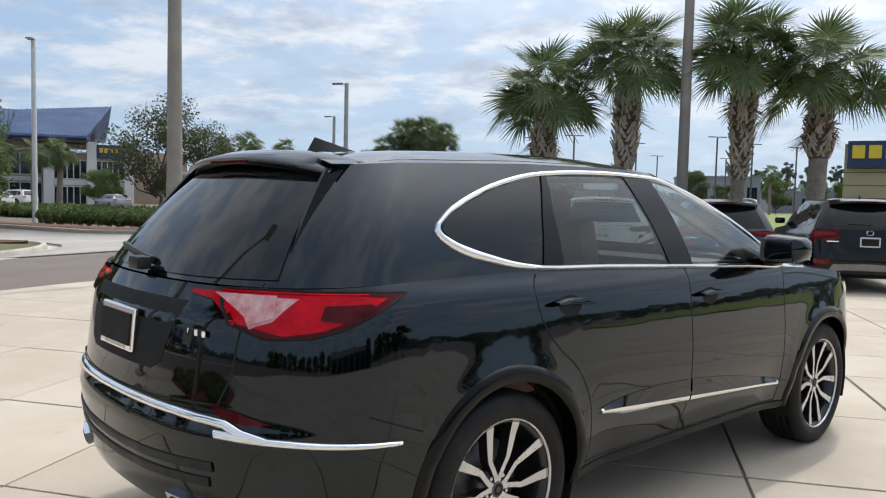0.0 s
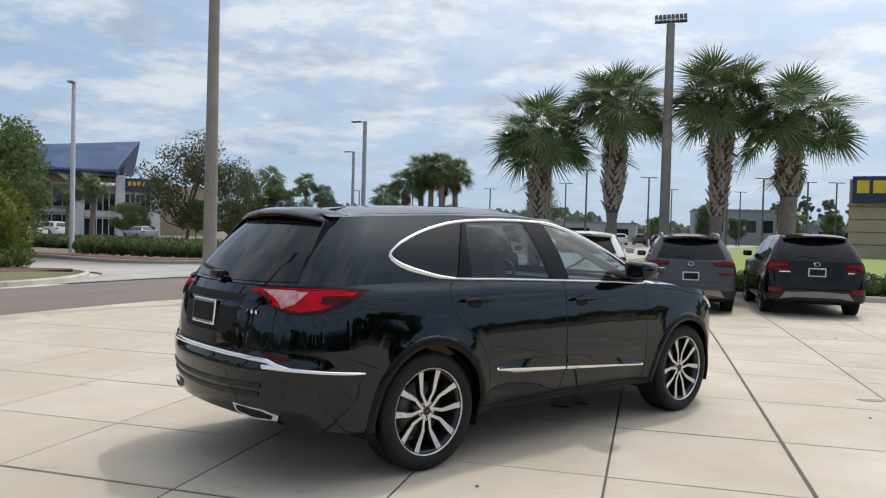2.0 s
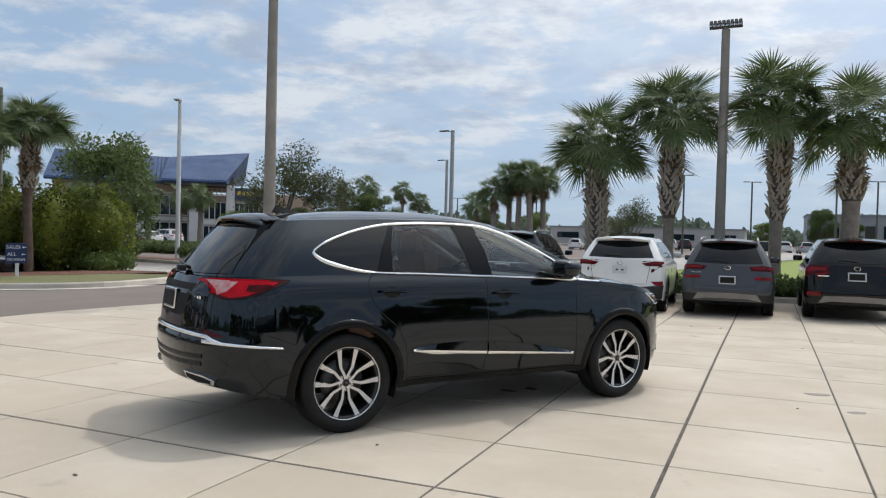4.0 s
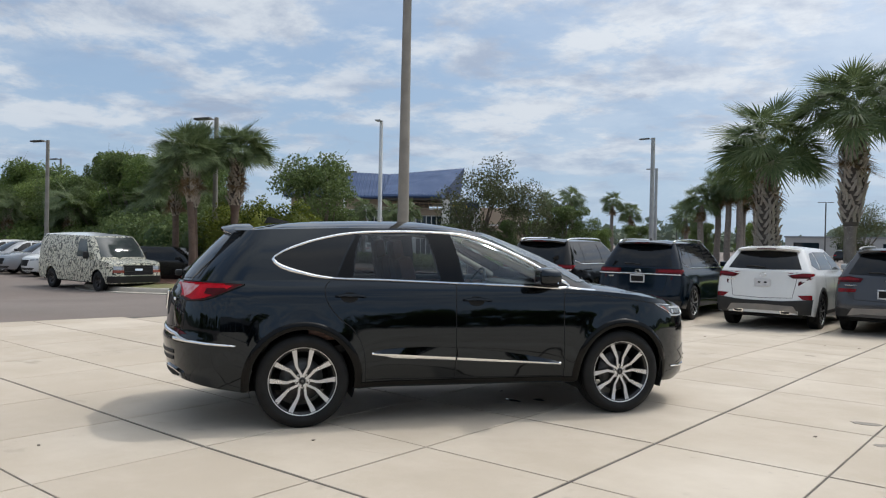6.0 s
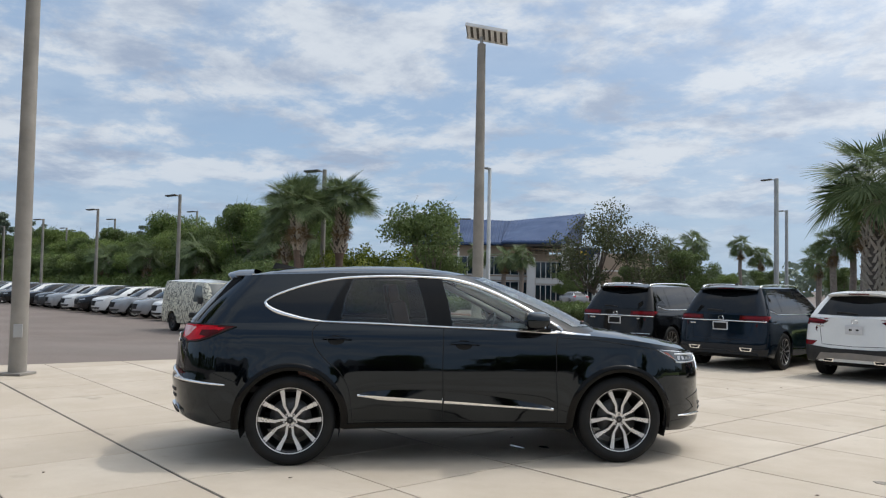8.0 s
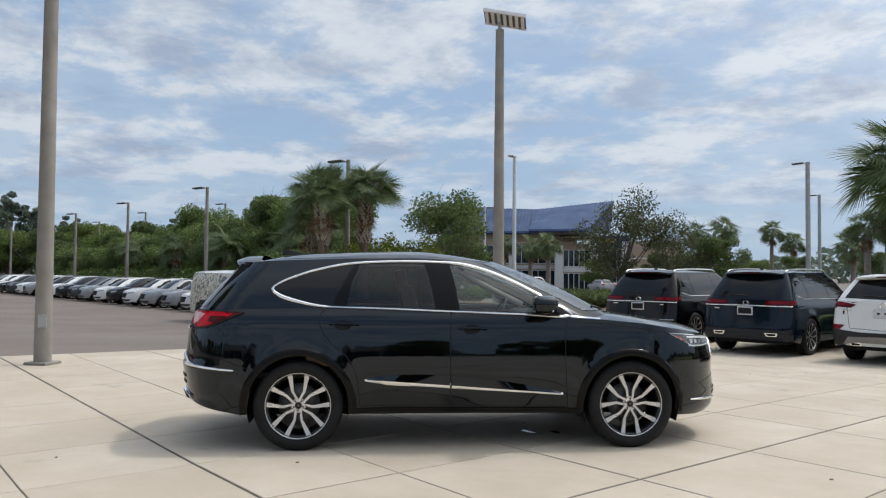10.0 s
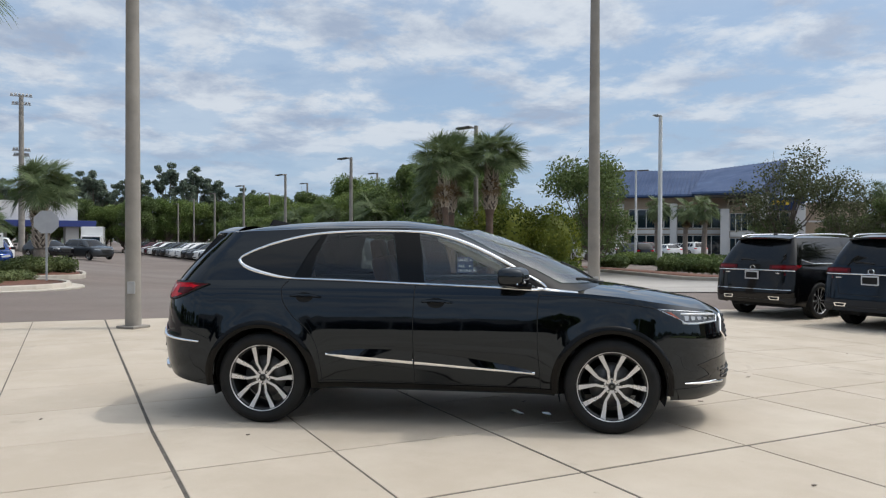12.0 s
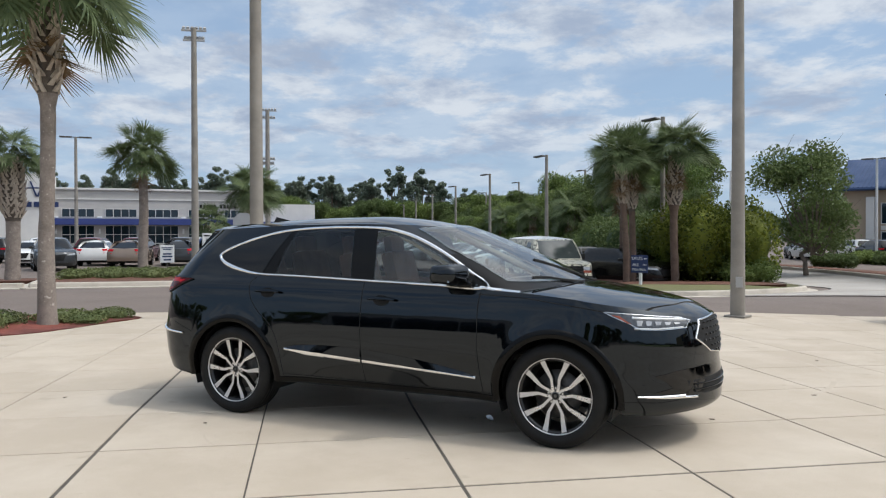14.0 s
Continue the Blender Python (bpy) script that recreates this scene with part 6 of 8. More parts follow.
parked("black SUV with silver lower bumper, parked nose to the lawn", 4.12, 14.95, 90, suv_params(w=0.94, H=1.68, wb=2.70, ro=0.95, belt=1.12, R=0.365, rake=0.42, roofw=0.62), M["jet_paint"],
       [(0.50, 1.06), (0.50, 0.98), (0.70, 0.96), (0.90, 0.89), (0.92, 1.02), (0.88, 1.10), (0.62, 1.11)], 0.90, lower=0.46, skid=M["skid"], reflectors=[(0.62, 0.58), (0.88, 0.58), (0.88, 0.50), (0.66, 0.50)], badge=[(0.60, 0.90, 0.2), (-0.62, 0.90, 0.12)], logo_z=1.06)


# ---- stock cars in the lot ----
def simple_car(name, label, paint_mat, kind="suv"):
    car = thing(name, Matrix(), label, "car", "stock cars in the lot")
    if kind == "suv":
        p = suv_params(w=0.94, H=1.64, wb=2.75, ro=0.98, fo=0.95, belt=1.05, detail=0.3, R=0.36)
    else:
        p = suv_params(w=0.90, H=1.46, wb=2.75, ro=1.05, fo=0.95, belt=0.98, detail=0.3, R=0.34, rake=0.95, hood=0.95, roofw=0.56)
    sh = basic_suv(car, p, paint_mat, False)
    F = sh.front()
    Rr = sh.rear()
    patch("windscreen", [(-0.68, p["shoulder"][1][2] + 0.06), (0.68, p["shoulder"][1][2] + 0.06), (0.50, p["rail"][1][2] - 0.03), (-0.50, p["rail"][1][2] - 0.03)], F, 0.006, M["tint"], car, step=0.12)
    patch("grille", [(-0.42, 0.78), (0.42, 0.78), (0.3, 0.5), (-0.3, 0.5)], F, 0.008, M["gap"], car, step=0.1)
    patch("lower_intake", [(-0.7, 0.42), (0.7, 0.42), (0.6, 0.32), (-0.6, 0.32)], F, 0.008, M["plastic"], car, step=0.1)
    for sg in (-1, 1):
        patch("head_lamp", [(sg * 0.46, 0.80), (sg * 0.80, 0.86), (sg * 0.82, 0.78), (sg * 0.48, 0.74)], F, 0.01, M["lens"], car, step=0.07)
        patch("tail_lamp", [(sg * 0.5, 0.98), (sg * 0.86, 0.98), (sg * 0.86, 0.88), (sg * 0.56, 0.86)], Rr, 0.01, M["tail"], car, step=0.07)
    return car


CARC = [("white", (0.72, 0.72, 0.70)), ("silver grey", (0.34, 0.35, 0.36)), ("dark grey", (0.07, 0.075, 0.08)), ("black", (0.008, 0.008, 0.009)), ("dark red", (0.075, 0.012, 0.018)), ("blue", (0.015, 0.05, 0.22)), ("bronze", (0.30, 0.235, 0.19))]
protos = {}
for cn, cc in CARC:
    mt = paint(cn + " car paint", cc, 0.15, 0.4 if "grey" in cn or cn in ("bronze", "blue") else 0.0)
    for kd in ("suv", "sedan"):
        protos[cn, kd] = None
        M["paint " + cn] = mt


def stock(cn, kd, x, y, heading, where):
    if protos[cn, kd] is None:
        ob = simple_car("suv" if kd == "suv" else "sedan", "x", M["paint " + cn], kd)
        protos[cn, kd] = ob
        ob.matrix_world = pose(x, y, gz(x, y) - 0.03, 0, 0, heading)
    else:
        ob = copy_thing(protos[cn, kd], pose(x, y, gz(x, y) - 0.03, 0, 0, heading))
    tagged(ob, f"{cn} {kd if kd == 'sedan' else 'SUV'} {where}", "car", "stock cars in the lot")
    return ob


seq = ["dark grey", "white", "silver grey", "silver grey", "white", "black", "white", "silver grey", "dark grey", "black", "white", "black", "silver grey", "white", "dark grey", "black", "white", "white", "silver grey", "black", "dark grey", "black", "white", "dark red", "white", "dark red", "dark red", "black", "dark grey", "silver grey"]
for i, cn in enumerate(seq):
    x = -30.5 - 2.72 * i
    stock(cn, "suv", x, 17.9 - 0.05 * max(0.0, -36 - x) + rng.uniform(-0.12, 0.12), -90 + rng.uniform(-2, 2), "parked in the long stock row")
# dealership lot
for cn, kd, x, y, h in (("dark grey", "suv", -36.0, -9.4, 20), ("white", "sedan", -40.3, -8.4, 185), ("bronze", "sedan", -38.2, -6.2, 182), ("dark grey", "sedan", -39.2, -3.7, 185), ("white", "suv", -45.0, -12.7, 20), ("silver grey", "sedan", -38.0, -15.5, 15), ("dark red", "suv", -46.0, -7.4, 180), ("black", "suv", -46.5, -4.6, 180), ("dark red", "suv", -46.5, -10.2, 180), ("white", "suv", -50.2, -1.6, 182), ("black", "suv", -46.5, -15.8, 180), ("white", "suv", -46.5, -18.6, 180), ("blue", "suv", -35.2, -1.3, 5), ("white", "suv", -52.5, -4.6, 178), ("white", "sedan", -42.0, -12.0, 5), ("black", "sedan", -62.0, 0.6, 30), ("dark grey", "suv", -62.5, 3.4, 30), ("black", "suv", -72.0, 3.6, 30)):
    stock(cn, kd, x, y, h, "parked in front of the dealership")
for cn, kd, x, y, h in (("silver grey", "sedan", -45.6, 62.6, 150), ("white", "suv", -57.8, 64.9, 170), ("white", "sedan", -53.9, 57.6, 160), ("dark red", "suv", -63.2, 62.6, 170), ("black", "sedan", -64.8, 57.1, 165), ("white", "sedan", -70.2, 74.2, 170), ("dark grey", "suv", -75.6, 69.5, 170), ("white", "suv", -74.8, 61.0, 165), ("black", "suv", -47.0, 47.6, 165), ("white", "suv", -54.0, 51.0, 168), ("silver grey", "suv", -52.0, 44.5, 165), ("white", "sedan", -49.2, 43.0, 165)):
    stock(cn, kd, x, y, h, "parked across the street behind the clipped hedge")
for i, cn in enumerate(("white", "black", "dark grey", "white", "silver grey", "white", "black", "dark red", "white", "dark grey", "black", "white", "silver grey", "white")):
    stock(cn, "suv", -24 + 2.6 * i, 112 + (i % 2) * 6, 95, "in a distant car park")
stock("black", "suv", -25.7, 16.3, 20, "parked in the shade of the hedge")


# opaque glass: the lighter grey-green base stands in for its reflection
M["van_glass"] = surf("grey-green van glass with painted reflection", (0.075, 0.088, 0.082), (0.05, 0.06, 0.057), scale=3, rough=0.08, rvar=0.03, spec=0.6)


def build_van():
    mt = bpy.data.materials.new("camouflage printed wrap")
    mt.use_nodes = True
    nt = mt.node_tree
    L = nt.links.new
    b = nt.nodes["Principled BSDF"]
    b.inputs["Roughness"].default_value = 0.35
    co, mp = nt.nodes.new("ShaderNodeTexCoord"), nt.nodes.new("ShaderNodeMapping")
    mp.inputs["Scale"].default_value = (1.5, 1.5, 0.8)
    mp.inputs["Rotation"].default_value = (0.3, 0.5, 0.4)
    nz, wv = nt.nodes.new("ShaderNodeTexNoise"), nt.nodes.new("ShaderNodeTexVoronoi")
    wv.feature = "DISTANCE_TO_EDGE"
    nz.inputs["Scale"].default_value = 2.2
    L(co.outputs["Object"], nz.inputs["Vector"])
    L(co.outputs["Object"], mp.inputs[0])
    ad = nt.nodes.new("ShaderNodeMixRGB")
    ad.blend_type = "ADD"
    ad.inputs[0].default_value = 0.9
    L(mp.outputs[0], ad.inputs[1])
    L(nz.outputs["Color"], ad.inputs[2])
    L(ad.outputs[0], wv.inputs["Vector"])
    rp = nt.nodes.new("ShaderNodeValToRGB")
    rp.color_ramp.elements[0].position, rp.color_ramp.elements[0].color = 0.035, (0.022, 0.022, 0.015, 1)
    rp.color_ramp.elements[1].position, rp.color_ramp.elements[1].color = 0.085, (0.73, 0.69, 0.55, 1)
    e = rp.color_ramp.elements.new(0.055)
    e.color = (0.17, 0.17, 0.10, 1)
    L(wv.outputs["Distance"], rp.inputs[0])
    L(rp.outputs[0], b.inputs["Base Color"])
    van = thing("van", pose(-25.65, 13.05, gz(-24, 13.4) - 0.03, 0, 0, 1.0), "panel van in pale green and black leaf-pattern wrap", "van")
    p = dict(
        wb=3.43, wheel_z=0.37, arch=0.44, side=(-0.7, 3.75), nr=7.0, nf=4.5,
        Xr=([0.3, 0.6, 1.2], [-1.08, -1.15, -1.12]), Xf=([0.3, 0.6, 1.0, 1.2], [4.40, 4.45, 4.40, 4.2]), W=([0.3, 0.6, 1.0, 1.2], [0.96, 1.0, 1.0, 0.97]),
        low=([-1.2, 4.5], [0.36, 0.34]), shoulder=([-1.15, 2.4, 3.2, 4.0, 4.45], [1.16, 1.16, 1.15, 1.10, 1.0]),
        g_side=(-0.7, 2.95), t_side=(-0.65, 2.35), g_rear=-1.12, t_rear=-1.05, g_front=3.55, t_front=2.75, gnr=7.0, gnf=4.0, Wt=0.83, cowl=0.03, bulge=0.03,
        rail=([-1, 2.8], [2.02, 1.98]), crown=([-1, 1, 2.8], [2.10, 2.12, 2.04]), hood=(2.9, 4.42), detail=0.5, scallop=0.0, haunch=0.0)
    sh = Shell(p)
    sh.emit_parts(lambda c, t: "roof" if t == "roof" else "body", van, {"body": mt, "roof": M["white_paint"]})
    F = sh.front()
    patch("windscreen", [(-0.84, 1.24), (0.84, 1.24), (0.72, 1.93), (-0.72, 1.93)], F, 0.006, M["van_glass"], van, step=0.12)
    patch("grille", [(-0.56, 0.98), (0.56, 0.98), (0.56, 0.64), (-0.56, 0.64)], F, 0.01, M["gap"], van, step=0.1)
    for z in (0.70, 0.76, 0.90, 0.945):
        strip("grille_bar", [(-0.54, z), (0.54, z)], F, 0.02, 0.018, M["plastic"], van, step=0.2)
    patch("emblem", [(-0.14, 0.86), (0.14, 0.86), (0.14, 0.79), (-0.14, 0.79)], F, 0.02, M["chrome"], van, step=0.1)
    patch("front_bumper", [(-0.98, 0.60), (0.98, 0.60), (0.96, 0.38), (-0.96, 0.38)], F, 0.05, M["plastic"], van, step=0.1, depth=0.08)
    for sg in (-1, 1):
        S = sh.side(sg)
        patch("head_lamp", [(sg * 0.55, 0.95), (sg * 0.88, 0.95), (sg * 0.88, 0.82), (sg * 0.55, 0.82)], F, 0.012, M["lens"], van, step=0.08)
        patch("turn_signal", [(sg * 0.55, 0.81), (sg * 0.90, 0.81), (sg * 0.90, 0.72), (sg * 0.55, 0.72)], F, 0.012, M["amber"], van, step=0.08)
        patch("side_window", [(1.95, 1.24), (2.85, 1.22), (2.45, 1.85), (1.95, 1.87)], S, 0.006, M["van_glass"], van, step=0.12)
        part("mirror", box((2.85, sg * 1.12, 1.30), (0.12, 0.18, 0.26), None, 0.04), M["plastic"], van, smooth=True)
        strip("panel_gap", [(1.80, 1.95), (1.80, 0.5)], S, 0.012, 0.003, M["gap"], van, step=0.1)
        strip("panel_gap", [(2.98, 1.15), (2.98, 0.5)], S, 0.012, 0.003, M["gap"], van, step=0.1)
        for xa in (0, 3.43):
            wheel(van, xa, sg * 0.86, 0.37, 0.37, 0.20, 0.23, 5, twin=False, face="alloy_dark", detail=0.4)
    part("underbody", box((1.6, 0, 0.36), (5.2, 1.6, 0.12), None, 0.03), M["gap"], van)


build_van()

# ---- plants ----
def leafy(name, c1, c2, scale=0.5, trans=0.35, rough=0.5):
    mt = bpy.data.materials.new(name)
    mt.use_nodes = True
    nt = mt.node_tree
    L = nt.links.new
    b = nt.nodes["Principled BSDF"]
    out = nt.nodes["Material Output"]
    geo, oi, co = nt.nodes.new("ShaderNodeNewGeometry"), nt.nodes.new("ShaderNodeObjectInfo"), nt.nodes.new("ShaderNodeTexCoord")
    nz = nt.nodes.new("ShaderNodeTexNoise")
    nz.inputs["Scale"].default_value, nz.inputs["Detail"].default_value = scale, 3
    L(co.outputs["Object"], nz.inputs["Vector"])
    a = nt.nodes.new("ShaderNodeMath")
    a.operation = "MULTIPLY_ADD"
    L(geo.outputs["Random Per Island"], a.inputs[0])
    a.inputs[1].default_value = 0.55
    L(nz.outputs["Fac"], a.inputs[2])
    a2 = nt.nodes.new("ShaderNodeMath")
    a2.operation = "MULTIPLY_ADD"
    L(oi.outputs["Random"], a2.inputs[0])
    a2.inputs[1].default_value = 0.35
    L(a.outputs[0], a2.inputs[2])
    mr = nt.nodes.new("ShaderNodeMapRange")
    mr.inputs[1].default_value, mr.inputs[2].default_value = 0.4, 1.3
    L(a2.outputs[0], mr.inputs[0])
    mx = nt.nodes.new("ShaderNodeMix")
    mx.data_type = "RGBA"
    L(mr.outputs[0], mx.inputs[0])
    mx.inputs[6].default_value, mx.inputs[7].default_value = (*c1, 1), (*c2, 1)
    L(mx.outputs[2], b.inputs["Base Color"])
    b.inputs["Roughness"].default_value = rough
    b.inputs["Specular IOR Level"].default_value = 0.14
    tl, ms = nt.nodes.new("ShaderNodeBsdfTranslucent"), nt.nodes.new("ShaderNodeMixShader")
    L(mx.outputs[2], tl.inputs[0])
    ms.inputs[0].default_value = trans
    L(b.outputs[0], ms.inputs[1])
    L(tl.outputs[0], ms.inputs[2])
    L(ms.outputs[0], out.inputs[0])
    return mt


M["frond"] = leafy("sabal palm frond", (0.050, 0.080, 0.034), (0.160, 0.200, 0.092), 1.5, 0.34, 0.45)
M["frond_dry"] = leafy("dry palm frond", (0.16, 0.10, 0.055), (0.27, 0.19, 0.11), 1.5, 0.2, 0.7)
M["oak_leaf"] = leafy("dark broad leaves", (0.055, 0.092, 0.034), (0.16, 0.205, 0.075), 0.45)
M["fresh_leaf"] = leafy("fresh green leaves", (0.075, 0.125, 0.036), (0.20, 0.255, 0.078), 0.45)
# the very dark first green paints shade into the hedge, in random patches
M["yellow_leaf"] = leafy("yellow-green hedge leaves with shade tone", (0.030, 0.054, 0.012), (0.25, 0.275, 0.045), 0.9)
M["olive_leaf"] = leafy("sparse olive leaves", (0.055, 0.072, 0.034), (0.135, 0.145, 0.075), 0.5)
# far pines only: distance haze is mixed into this pale bluish green
M["hazy_pine_leaf"] = leafy("pine needles paled by haze", (0.090, 0.126, 0.094), (0.195, 0.232, 0.171), 0.3, 0.3)
M["juniper"] = leafy("juniper ground cover", (0.06, 0.090, 0.030), (0.18, 0.205, 0.085), 1.0, 0.2)
M["bark"] = surf("grey-brown bark", (0.17, 0.135, 0.105), (0.10, 0.08, 0.065), scale=3, rough=0.9, bump=0.8, bscale=30)
M["palm_bark"] = surf("grey fibrous palm bark", (0.285, 0.24, 0.205), (0.165, 0.135, 0.115), scale=5, rough=0.92, bump=0.9, bscale=35, fine=0.6, spots=((0.52, 0.47, 0.42), (16.0, 0.62, 0.70, 0.7)))
M["red_bark"] = surf("damp red-brown palm bark", (0.17, 0.115, 0.085), (0.10, 0.068, 0.052), scale=5, rough=0.9, bump=0.6, bscale=30, fine=0.6)
M["fibre"] = surf("dark palm fibre", (0.13, 0.105, 0.085), (0.08, 0.065, 0.052), scale=9, rough=0.95, bump=0.9, bscale=60)
M["boot"] = surf("dry palm boots", (0.50, 0.435, 0.36), (0.32, 0.265, 0.215), scale=7, rough=0.9, bump=0.7, bscale=40, fine=0.7)


def leaf_verts(cen, size, seed, up=0.3, aspect=0.55):
    """Folded rhombic leaves round the given centres, as one vertex and face array."""
    rs = np.random.RandomState(seed)
    n = len(cen)
    d = rs.normal(size=(n, 3))
    d[:, 2] += up * 0.5
    d /= np.linalg.norm(d, axis=1)[:, None]
    e = np.cross(d, rs.normal(size=(n, 3)))
    e /= np.linalg.norm(e, axis=1)[:, None] + 1e-9
    f = np.cross(d, e)
    s = (size * rs.uniform(0.6, 1.35, size=n))[:, None]
    a = cen - e * s
    c = cen + e * s
    b = cen + f * s * aspect + d * s * 0.25
    g = cen - f * s * aspect + d * s * 0.25
    V = np.stack([a, b, c, g], axis=1).reshape(-1, 3)
    return V


def quad_mesh(name, V, mat):
    n = len(V) // 4
    me = bpy.data.meshes.new(name)
    me.vertices.add(len(V))
    me.vertices.foreach_set("co", V.astype(np.float32).ravel())
    me.loops.add(4 * n)
    me.polygons.add(n)
    me.loops.foreach_set("vertex_index", np.arange(4 * n, dtype=np.int32))
    me.polygons.foreach_set("loop_start", np.arange(0, 4 * n, 4, dtype=np.int32))
    me.update(calc_edges=True)
    me.materials.append(mat)
    return me


def blob_points(blobs, n, seed, shell=0.55):
    rs = np.random.RandomState(seed)
    w = np.array([b[3] * b[3] for b in blobs])
    pick = rs.choice(len(blobs), size=n, p=w / w.sum())
    u = rs.normal(size=(n, 3))
    u /= np.linalg.norm(u, axis=1)[:, None]
    r = shell + (1 - shell) * rs.uniform(size=n) ** 0.6
    r *= 1 + 0.16 * np.sin(u[:, 0] * 7 + pick) * np.cos(u[:, 1] * 6 + pick * 2)
    B = np.array([[b[0], b[1], b[2]] for b in blobs])[pick]
    R = np.array([[b[3], b[3], b[4]] for b in blobs])[pick]
    return B + u * R * r[:, None]


def tree_meshes(seed, h, spread, leaf_mat, n, leaf, blobs_n=11, trunk_h=0.35, r0=0.14, sparse=False, clump=(0.26, 0.44)):
    rs = random.Random(seed)
    bm = bmesh.new()
    pts = [Vector((0, 0, -0.2))]
    for k in range(1, 5):
        pts.append(Vector((rs.uniform(-0.12, 0.12) * k, rs.uniform(-0.12, 0.12) * k, h * trunk_h * k / 4)))
    for k, (a, b) in enumerate(zip(pts, pts[1:])):
        add_cyl(bm, a, b, r0 * (1 - 0.12 * k), r0 * (1 - 0.12 * (k + 1)), 9)
    blobs = []
    for k in range(blobs_n):
        a = 2 * math.pi * (k * 0.618 + rs.uniform(-0.05, 0.05))
        hz = rs.uniform(trunk_h + 0.08, 0.90)
        rr = spread * math.sin(math.pi * min(0.98, max(0.15, (hz - trunk_h * 0.6) / (1.08 - trunk_h * 0.6)))) * rs.uniform(0.35, 0.85)
        c = Vector((math.cos(a) * rr, math.sin(a) * rr, hz * h))
        br = spread * rs.uniform(*clump)
        blobs.append((c.x, c.y, c.z, br, br * rs.uniform(0.65, 0.9)))
        st = pts[-1].lerp(pts[2], rs.random() * 0.6)
        mid = st.lerp(c, 0.5) + Vector((0, 0, -0.1 * h * rs.random()))
        add_cyl(bm, st, mid, r0 * 0.45, r0 * 0.28, 6)
        add_cyl(bm, mid, c, r0 * 0.28, r0 * 0.08, 6)
        for q in range(4 if sparse else 2):
            t = c + Vector((rs.uniform(-1, 1), rs.uniform(-1, 1), rs.uniform(0.1, 1.3))) * br
            add_cyl(bm, c, t, r0 * 0.09, r0 * 0.03, 4)
    blobs.append((0, 0, h * 0.74, spread * 0.42, spread * 0.42))
    bmesh.ops.recalc_face_normals(bm, faces=bm.faces[:])
    tm = bpy.data.meshes.new("trunk")
    bm.to_mesh(tm)
    bm.free()
    tm.materials.append(M["bark"])
    cm = quad_mesh("crown", leaf_verts(blob_points(blobs, n, seed, 0.35 if not sparse else 0.2), leaf, seed), leaf_mat)
    return tm, cm


TREES = {}


def tree(kind, x, y, s=1.0, rot=None, label="", sz=None):
    if kind not in TREES:
        k = dict(
            oak=lambda: tree_meshes(1, 7.0, 3.0, M["oak_leaf"], 20000, 0.08, 26, 0.22, clump=(0.18, 0.36)),
            oak2=lambda: tree_meshes(2, 7.0, 3.2, M["fresh_leaf"], 20000, 0.08, 28, 0.18, clump=(0.18, 0.36)),
            oak3=lambda: tree_meshes(3, 6.5, 2.8, M["oak_leaf"], 17000, 0.08, 24, 0.25, clump=(0.18, 0.36)),
            street=lambda: tree_meshes(4, 6.6, 2.9, M["oak_leaf"], 15000, 0.085, 24, 0.22),
            sparse=lambda: tree_meshes(5, 8.0, 3.6, M["olive_leaf"], 6500, 0.10, 20, 0.24, 0.16, True),
            pine=lambda: tree_meshes(6, 14.0, 2.3, M["hazy_pine_leaf"], 4200, 0.17, 28, 0.38, 0.15, False, (0.16, 0.30)),
            pine2=lambda: tree_meshes(7, 12.5, 2.4, M["hazy_pine_leaf"], 4200, 0.17, 28, 0.34, 0.15, False, (0.15, 0.30)),
        )[kind]()
        TREES[kind] = k
    tm, cm = TREES[kind]
    rot = rng.uniform(0, 360) if rot is None else rot
    t = new("tree")
    t.matrix_world = pose(x, y, gz(x, y) - 0.02, 0, 0, rot) @ Matrix.Diagonal((s, s, sz or s, 1))
    tagged(t, label, "tree", "trees round the lot")
    for nm, me in (("trunk", tm), ("crown", cm)):
        o = new(nm, me)
        o.parent = t
    return t


